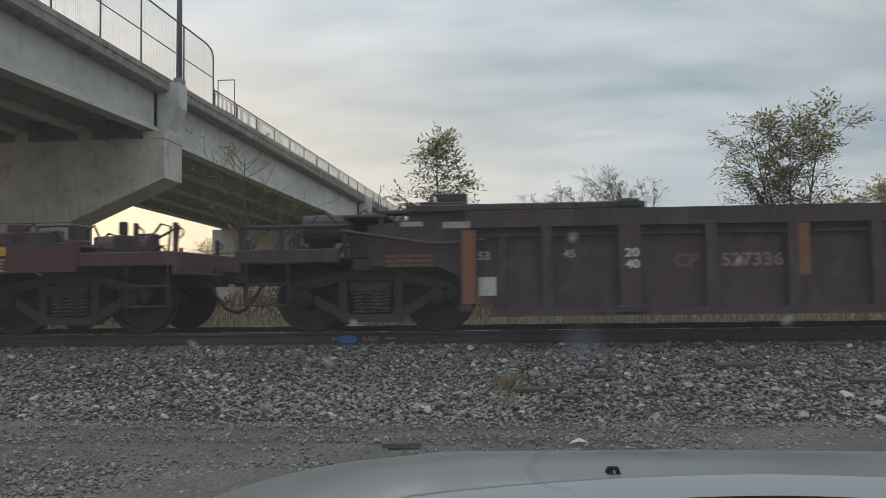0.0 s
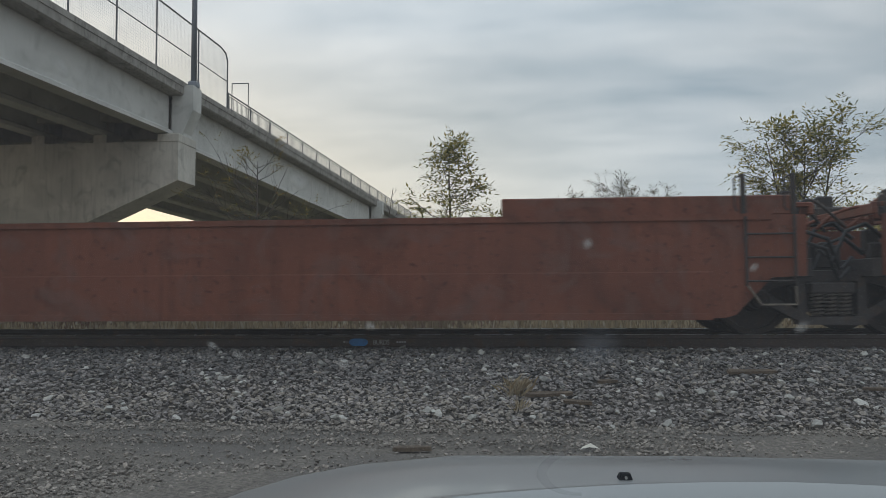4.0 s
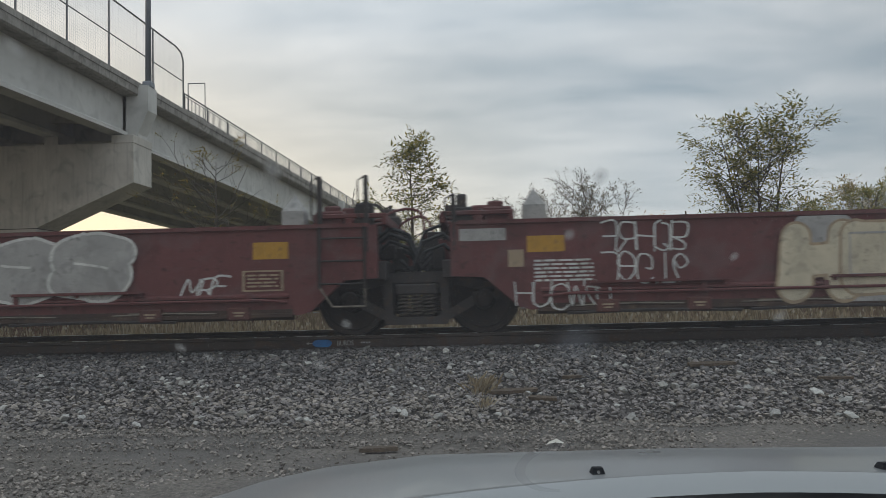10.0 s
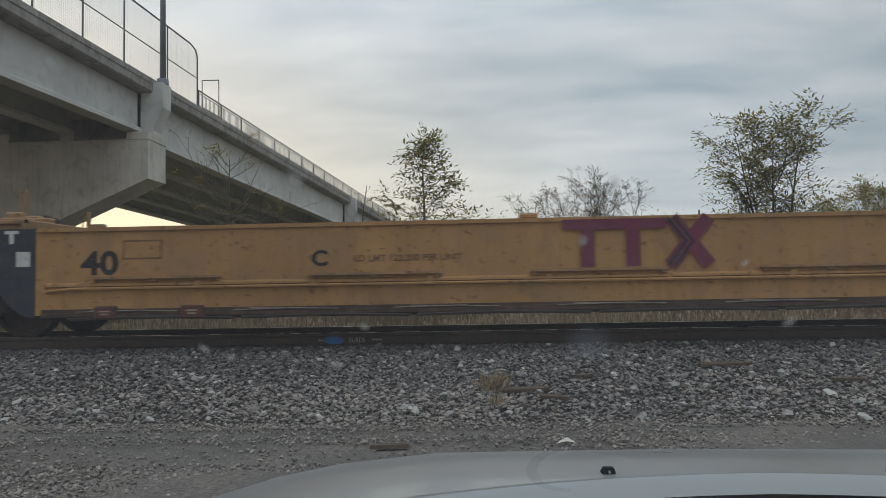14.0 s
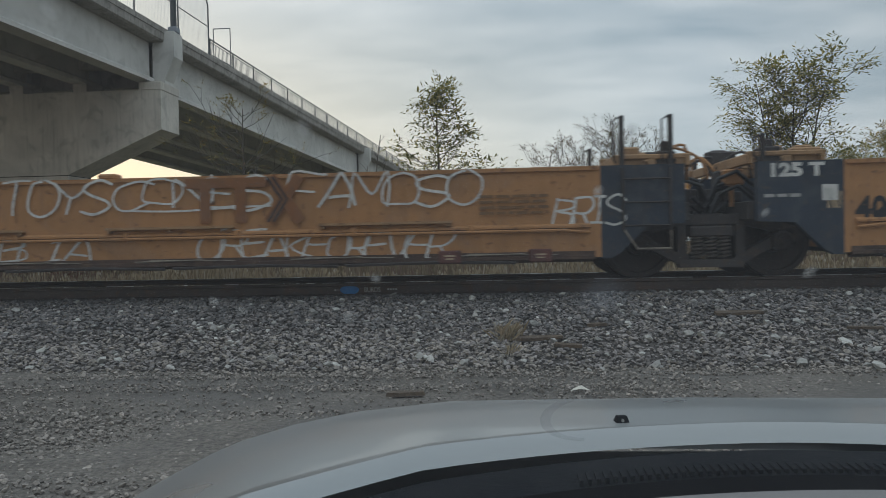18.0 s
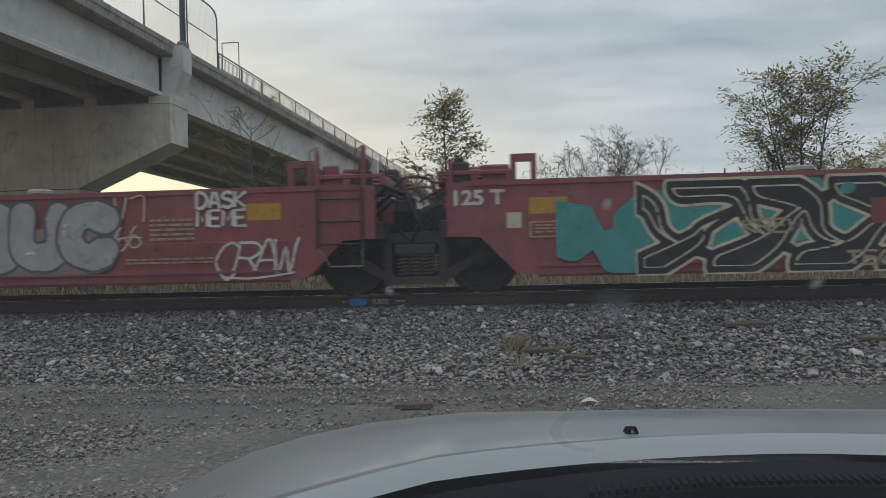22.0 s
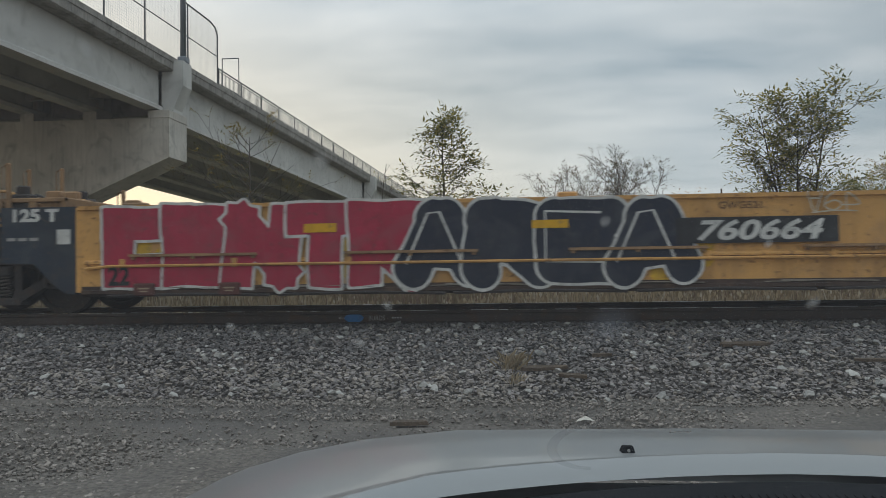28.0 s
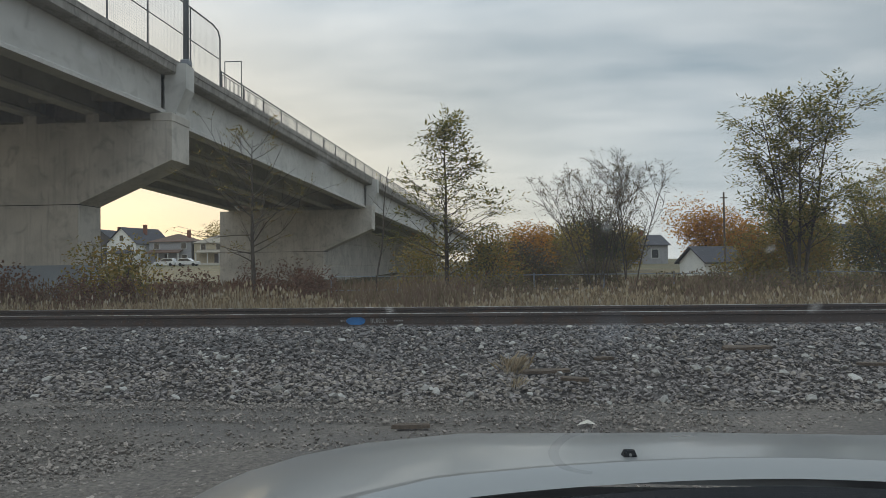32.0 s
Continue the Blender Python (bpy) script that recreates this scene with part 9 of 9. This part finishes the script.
lip.f = [(j * w + i, j * w + i + 1, (j + 1) * w + i + 1, (j + 1) * w + i) for j in range(4) for i in range(w - 1)]
part("bonnet_edge", lip, car, "rolled rear edge of the bonnet", mat="silver_paint", smooth=True)
bon.f = [(j * w + i, j * w + i + 1, (j + 1) * w + i + 1, (j + 1) * w + i) for j in range(4, rows - 1) for i in range(w - 1)]
part("bonnet", bon, car, "silver painted bonnet", mat="silver_paint", smooth=True)
skirt = M()
skirt.box(CX - 1.03, CX + 1.03, 2.0, 2.25, 0.2, 0.6, 0.08).box(CX - 1.05, CX - 0.95, 0.6, 2.1, 0.25, 0.55).box(CX + 0.95, CX + 1.05, 0.6, 2.1, 0.25, 0.55)
part("bumper", skirt, car, mat="silver_paint")
for sgn in (-1, 1):
    dx = sgn * 0.213
    zb = bonnet_z(dx, 1.125)
    noz = M().add([(CX + dx + a * k, 1.125 + b * k2, zb + c) for a, b, c, k, k2 in
                   [(-1, -1, -0.004, 0.0115, 0.010), (1, -1, -0.004, 0.0115, 0.010), (1, 1, -0.004, 0.0115, 0.018), (-1, 1, -0.004, 0.0115, 0.018), (-1, -1, 0.010, 0.007, 0.006), (1, -1, 0.010, 0.007, 0.006), (1, 1, 0.008, 0.007, 0.011), (-1, 1, 0.008, 0.007, 0.011)]],
                  [(0, 1, 5, 4), (1, 2, 6, 5), (2, 3, 7, 6), (3, 0, 4, 7), (4, 5, 6, 7)])
    n = part("washer_nozzle", noz, car, "small black washer nozzle", mat="black_plastic")
    part("jet", M().lathe_y([(0.0005, 1.1155), (0.0022, 1.115), (0.0022, 1.118)], CX + dx, zb + 0.004, 10), n, "pale jet bead", mat="ink_gry")
# scuttle: black panel with louvres below the glass
sc = M()
for j, (off, z) in enumerate(((0.02, 0.935), (-0.012, 0.944), (-0.085, 0.934), (-0.12, 0.912), (-0.175, 0.87))):
    for dx in np.linspace(-1.0, 1.0, 41):
        sc.v.append((CX + dx, rear_y(dx) + off, z - 0.002 - (bonnet_z(0, 1.075) - bonnet_z(dx, 1.075))))
sc.f = [(j * 41 + i, j * 41 + i + 1, (j + 1) * 41 + i + 1, (j + 1) * 41 + i) for j in range(2) for i in range(40)]
frit = M()
frit.v = list(sc.v)
frit.f = [(j * 41 + i, j * 41 + i + 1, (j + 1) * 41 + i + 1, (j + 1) * 41 + i) for j in range(2, 4) for i in range(40)]
part("screen_border", frit, car, "black border below the glass", mat="slot_black", smooth=True)
part("scuttle", sc, car, "black plastic scuttle panel", mat="black_plastic", smooth=True)
for i in range(56):
    dx = -0.30 + i * 0.011
    y = rear_y(dx)
    part("louvre", M().box(CX + dx - 0.0025, CX + dx + 0.0025, y - 0.080, y - 0.050, 0.928, 0.9375), car, mat="black_plastic")
# dashboard top with the long defroster slot
dash = M()
for j, (off, z) in enumerate(((-0.165, 0.90), (-0.185, 0.945), (-0.20, 0.953), (-0.27, 0.957), (-0.36, 0.957), (-0.46, 0.95), (-0.58, 0.93), (-0.66, 0.88), (-0.70, 0.7))):
    for dx in np.linspace(-0.95, 0.95, 39):
        dash.v.append((CX + dx, rear_y(dx) + off, z))
dash.f = [(j * 39 + i, j * 39 + i + 1, (j + 1) * 39 + i + 1, (j + 1) * 39 + i) for j in range(8) for i in range(38)]
part("dashboard", dash, car, "grey grained dashboard top", mat="dash_vinyl", smooth=True)


def slot(grow, z):
    """A long, round-ended loop along the windscreen's curve."""
    x0, x1 = -0.345, 0.345
    half = 0.017 + grow
    top = [(dx, -0.285 + half) for dx in np.linspace(x0, x1, 24)]
    arc = [(x1 + half * math.sin(a), -0.285 + half * math.cos(a)) for a in np.linspace(0.2, 2.94, 8)]
    bot = [(dx, -0.285 - half) for dx in np.linspace(x1, x0, 24)]
    arc2 = [(x0 - half * math.sin(a), -0.285 - half * math.cos(a)) for a in np.linspace(0.2, 2.94, 8)]
    loop = [(CX + dx, rear_y(dx) + off, z) for dx, off in top + arc + bot + arc2]
    return loop


def loop_mesh(a, b):
    n = len(a)
    return M().add(a + b, [(i, (i + 1) % n, n + (i + 1) % n, n + i) for i in range(n)])


vent = part("defroster_vent", loop_mesh(slot(0.0, 0.963), slot(0.013, 0.964)), car, "grey vent surround", mat="dash_vinyl", smooth=True)
part("vent_groove", loop_mesh(slot(0.0125, 0.9635), slot(0.0155, 0.960)), vent, "dark groove", mat="black_plastic")
# flat face above the dash, coloured near-black for the shade inside a slot
lo = slot(0.002, 0.9632)
part("vent_slot", M().add(lo, [(i, i + 1, 54 - i, 55 - i) for i in range(23)] + [tuple(range(23, 33)), tuple(range(55, 64)) + (0,)]), vent, "flat black face coloured as the slot's shaded inside", mat="slot_black")
# windscreen with a thin film of road dust, which also imitates the glass's glare haze
glass = bpy.data.materials.new("dusty_glare_glass")
glass.use_nodes = True
gn = glass.node_tree
gn.nodes.clear()
g_out = gn.nodes.new("ShaderNodeOutputMaterial")
g_clear = gn.nodes.new("ShaderNodeBsdfTransparent")
g_dust_glare = gn.nodes.new("ShaderNodeBsdfTranslucent")
g_dust_glare.inputs[0].default_value = (0.75, 0.75, 0.80, 1)
g_noise = gn.nodes.new("ShaderNodeTexNoise")
g_noise.inputs["Scale"].default_value, g_noise.inputs["Detail"].default_value = 5.0, 4.0
g_range = gn.nodes.new("ShaderNodeMapRange")
g_range.inputs["To Min"].default_value, g_range.inputs["To Max"].default_value = 0.014, 0.044
g_coord = gn.nodes.new("ShaderNodeTexCoord")
g_mix = gn.nodes.new("ShaderNodeMixShader")
gn.links.new(g_coord.outputs["Object"], g_noise.inputs["Vector"])
gn.links.new(g_noise.outputs["Fac"], g_range.inputs["Value"])
gn.links.new(g_range.outputs[0], g_mix.inputs[0])
gn.links.new(g_clear.outputs[0], g_mix.inputs[1])
gn.links.new(g_dust_glare.outputs[0], g_mix.inputs[2])
gn.links.new(g_mix.outputs[0], g_out.inputs[0])
MATS["dusty_glare_glass"] = glass
ws = M()
for j in range(7):
    f = j / 6
    for dx in np.linspace(-0.95, 0.95, 21):
        ws.v.append((CX + dx * (1 - 0.22 * f), rear_y(dx) - 0.15 - 0.72 * f + 0.14 * dx * dx * f, 0.93 + 0.56 * f + 0.03 * math.sin(3.14 * f)))
ws.f = [(j * 21 + i, j * 21 + i + 1, (j + 1) * 21 + i + 1, (j + 1) * 21 + i) for j in range(6) for i in range(20)]
screen = part("windscreen", ws, car, "slightly dusty windscreen glass, its film also standing in for glare", mat="dusty_glare_glass", smooth=True)
screen.visible_shadow = False
# marks on the glass: specks of dried mud, a pale streak and a faint dark crescent
def film_on_glass(name, colour, amount, shape):
    """A thin film that fades out from its middle, or an even tint where no fade is asked for."""
    m = bpy.data.materials.new(name)
    m.use_nodes = True
    nt = m.node_tree
    nt.nodes.clear()
    out = nt.nodes.new("ShaderNodeOutputMaterial")
    clear = nt.nodes.new("ShaderNodeBsdfTransparent")
    mix = nt.nodes.new("ShaderNodeMixShader")
    dust = nt.nodes.new("ShaderNodeBsdfTranslucent")
    dust.inputs[0].default_value = (*colour, 1)
    mix.inputs[0].default_value = amount
    if shape:
        tc, gr, mul = nt.nodes.new("ShaderNodeTexCoord"), nt.nodes.new("ShaderNodeTexGradient"), nt.nodes.new("ShaderNodeMath")
        gr.gradient_type = shape
        mul.operation = "MULTIPLY"
        mul.inputs[1].default_value = amount
        nt.links.new(tc.outputs["Object"], gr.inputs[0])
        nt.links.new(gr.outputs["Fac"], mul.inputs[0])
        nt.links.new(mul.outputs[0], mix.inputs[0])
    nt.links.new(clear.outputs[0], mix.inputs[1])
    nt.links.new(dust.outputs[0], mix.inputs[2])
    nt.links.new(mix.outputs[0], out.inputs[0])
    MATS[name] = m


film_on_glass("dried_mud", (0.30, 0.29, 0.28), 0.55, "SPHERICAL")
film_on_glass("wiped_streak", (0.45, 0.48, 0.55), 0.10, "SPHERICAL")
film_on_glass("crescent_tint", (0.16, 0.16, 0.17), 0.16, "")
disc = M().add([(math.cos(6.283 * k / 20), math.sin(6.283 * k / 20), 0) for k in range(20)], [tuple(range(20))])
speck = disc.mesh("dirt_speck", "dried_mud")
TILT = 142.0
for x, y, z, rad in ((0.077, 0.394, 1.297, 0.0052),
                        (-0.164, 0.260, 1.332, 0.0042),
                        (0.064, 0.429, 1.268, 0.0043),
                        (-0.151, 0.428, 1.201, 0.0038),
                        (0.228, 0.536, 1.212, 0.0062),
                        (-0.071, 0.443, 1.218, 0.0041),
                        (-0.162, 0.414, 1.208, 0.0039),
                        (-0.088, 0.339, 1.296, 0.0054),
                        (0.175, 0.473, 1.254, 0.0038),
                        (-0.093, 0.465, 1.192, 0.0054),
                        (0.003, 0.518, 1.180, 0.0039)):
    part("dirt_speck", speck, screen, "dried speck of mud on the glass", at=pose(x, y, z, TILT) @ Matrix.Diagonal((rad, rad * 1.5, rad, 1))).visible_shadow = False
part("wiped_streak", disc.mesh("wiped_streak", "wiped_streak"), screen, "pale streak on the glass", at=pose(0.079, 0.521, 1.198, TILT) @ Matrix.Diagonal((0.0200, 0.0288, 0.02, 1))).visible_shadow = False
arc = [1.4 + 3.4 * k / 24 for k in range(25)]
crescent = M().add([(math.cos(a), math.sin(a), 0) for a in arc] + [((0.86 - 0.1 * math.sin(3.14 * k / 24)) * math.cos(a), (0.86 - 0.1 * math.sin(3.14 * k / 24)) * math.sin(a), 0) for k, a in enumerate(arc)], [(k, k + 1, 26 + k, 25 + k) for k in range(24)])
part("cup_mark", crescent, screen, "faint curved dark mark on the glass", mat="crescent_tint", at=pose(0.082, 0.665, 1.074, TILT) @ Matrix.Diagonal((0.0408, 0.0503, 0.02, 1))).visible_shadow = False
# plain cabin behind the camera, unseen, added to keep sky light off the dashboard
cab = M()
cab.box(CX - 0.85, CX + 0.85, -1.9, 0.08, 1.50, 1.54).box(CX - 0.95, CX + 0.95, -1.95, -1.9, 0.3, 1.54)
cab.box(CX - 0.98, CX - 0.93, -1.9, -0.15, 0.3, 1.0).box(CX + 0.93, CX + 0.98, -1.9, -0.15, 0.3, 1.0).box(CX - 0.95, CX + 0.95, -1.9, 0.3, 0.2, 0.3)
part("cabin_shell", cab, car, "plain grey unseen cabin shell that shades the dashboard", mat="headliner")

# outside of the car
for sx in (-1, 1):
    x0, x1 = sorted((CX + sx * 0.99, CX + sx * 1.04))
    side = part("side_panel", M().sweep_x([(-2.0, 0.32), (-2.12, 0.6), (-2.0, 0.98), (0.5, 0.93), (0.66, 0.86), (0.66, 0.30), (-0.95, 0.28)], x0, x1), car, mat="silver_paint")
    for ya, yb in ((-0.42, 0.45), (-1.30, -0.45)):
        xd = sorted((CX + sx * 1.04, CX + sx * 1.05))
        door = part("door", M().box(xd[0], xd[1], ya, yb, 0.34, 0.90, 0.004), side, mat="silver_paint")
    part("door_glass", M().sweep_x([(-1.75, 0.99), (-1.35, 1.45), (-0.3, 1.47), (0.30, 0.96)], CX + sx * 0.93 - 0.004, CX + sx * 0.93 + 0.004), car, "clear side window", mat="dusty_glare_glass").visible_shadow = False
    part("pillar", M().tube([(CX + sx * 0.96, 0.43, 0.92), (CX + sx * 0.86, 0.12, 1.22), (CX + sx * 0.77, -0.16, 1.50)], 0.035, 8), car, mat="black_plastic", smooth=True)
    part("pillar", M().tube([(CX + sx * 0.97, -1.8, 0.95), (CX + sx * 0.86, -1.55, 1.5)], 0.06, 8), car, mat="silver_paint", smooth=True)
    for yw in (1.42, -1.32):
        xa, xb = CX + sx * 0.84, CX + sx * 1.04
        wheel = part("wheel", M().tube([(xa, yw, 0.31), (xa + sx * 0.02, yw, 0.31), (xb - sx * 0.02, yw, 0.31), (xb, yw, 0.31)], 0.31, 28), car, "black rubber tyre", mat="rubber_hose", smooth=False)
        part("rim", M().tube([(xb, yw, 0.31), (xb + sx * 0.012, yw, 0.31)], 0.20, 20), wheel, "silver wheel rim", mat="silver_paint")
part("roof", M().box(CX - 0.84, CX + 0.84, -1.78, -0.12, 1.545, 1.59, 0.03), car, "silver painted roof", mat="silver_paint")



# ---- what moves ----
# how far the train has come along the track, in metres
RUN = [(0.0, -1.56), (1.0, 16.78), (2.0, 35.0), (5.0, 90.22), (6.0, 109.64), (7.0, 128.38), (8.0, 147.57), (9.0, 167.01), (10.0, 185.96), (11.0, 204.26), (12.0, 224.08), (13.0, 243.1), (14.0, 261.61), (17.0, 317.96), (18.0, 337.03), (19.0, 356.71),
       (20.0, 375.68), (21.0, 394.26), (22.0, 413.9), (23.0, 432.91), (24.0, 451.59), (25.0, 471.52), (25.5, 480.86), (27.5, 519.05), (28.0, 528.81), (29.0, 548.68), (30.0, 567.28), (31.0, 586.78), (31.5, 597.23), (32.0, 607.2)]


def run_at(t):
    return float(np.interp(t, [a for a, b in RUN], [b for a, b in RUN]))


def motions():
    for U in UNITS.values():
        walk(U["ob"], [(t, pose(s + U["u"], TRACK_Y, RAIL_Z)) for t, s in RUN])
    for w, u, s in WHEELS:
        # each wheelset is keyed frame by frame while its truck is near the car
        rows = []
        seen = [k for k in range(0, 961) if abs(run_at(k / 30) + u) < 11]
        x = s * WHEELBASE / 2
        if not seen:
            rows = [(0.0, pose(x, 0, WHEEL_R)), (32.0, pose(x, 0, WHEEL_R))]
        else:
            s0 = run_at(seen[0] / 30)
            turn = [(k / 30, math.degrees((run_at(k / 30) - s0) / WHEEL_R)) for k in seen]
            if turn[0][0] > 0:
                turn.insert(0, (0.0, 0.0))
            if turn[-1][0] < 32:
                turn.append((32.0, turn[-1][1]))
            rows = [(t, pose(x, 0, WHEEL_R, 0, a, 0)) for t, a in turn]
        walk(w, rows)


motions()
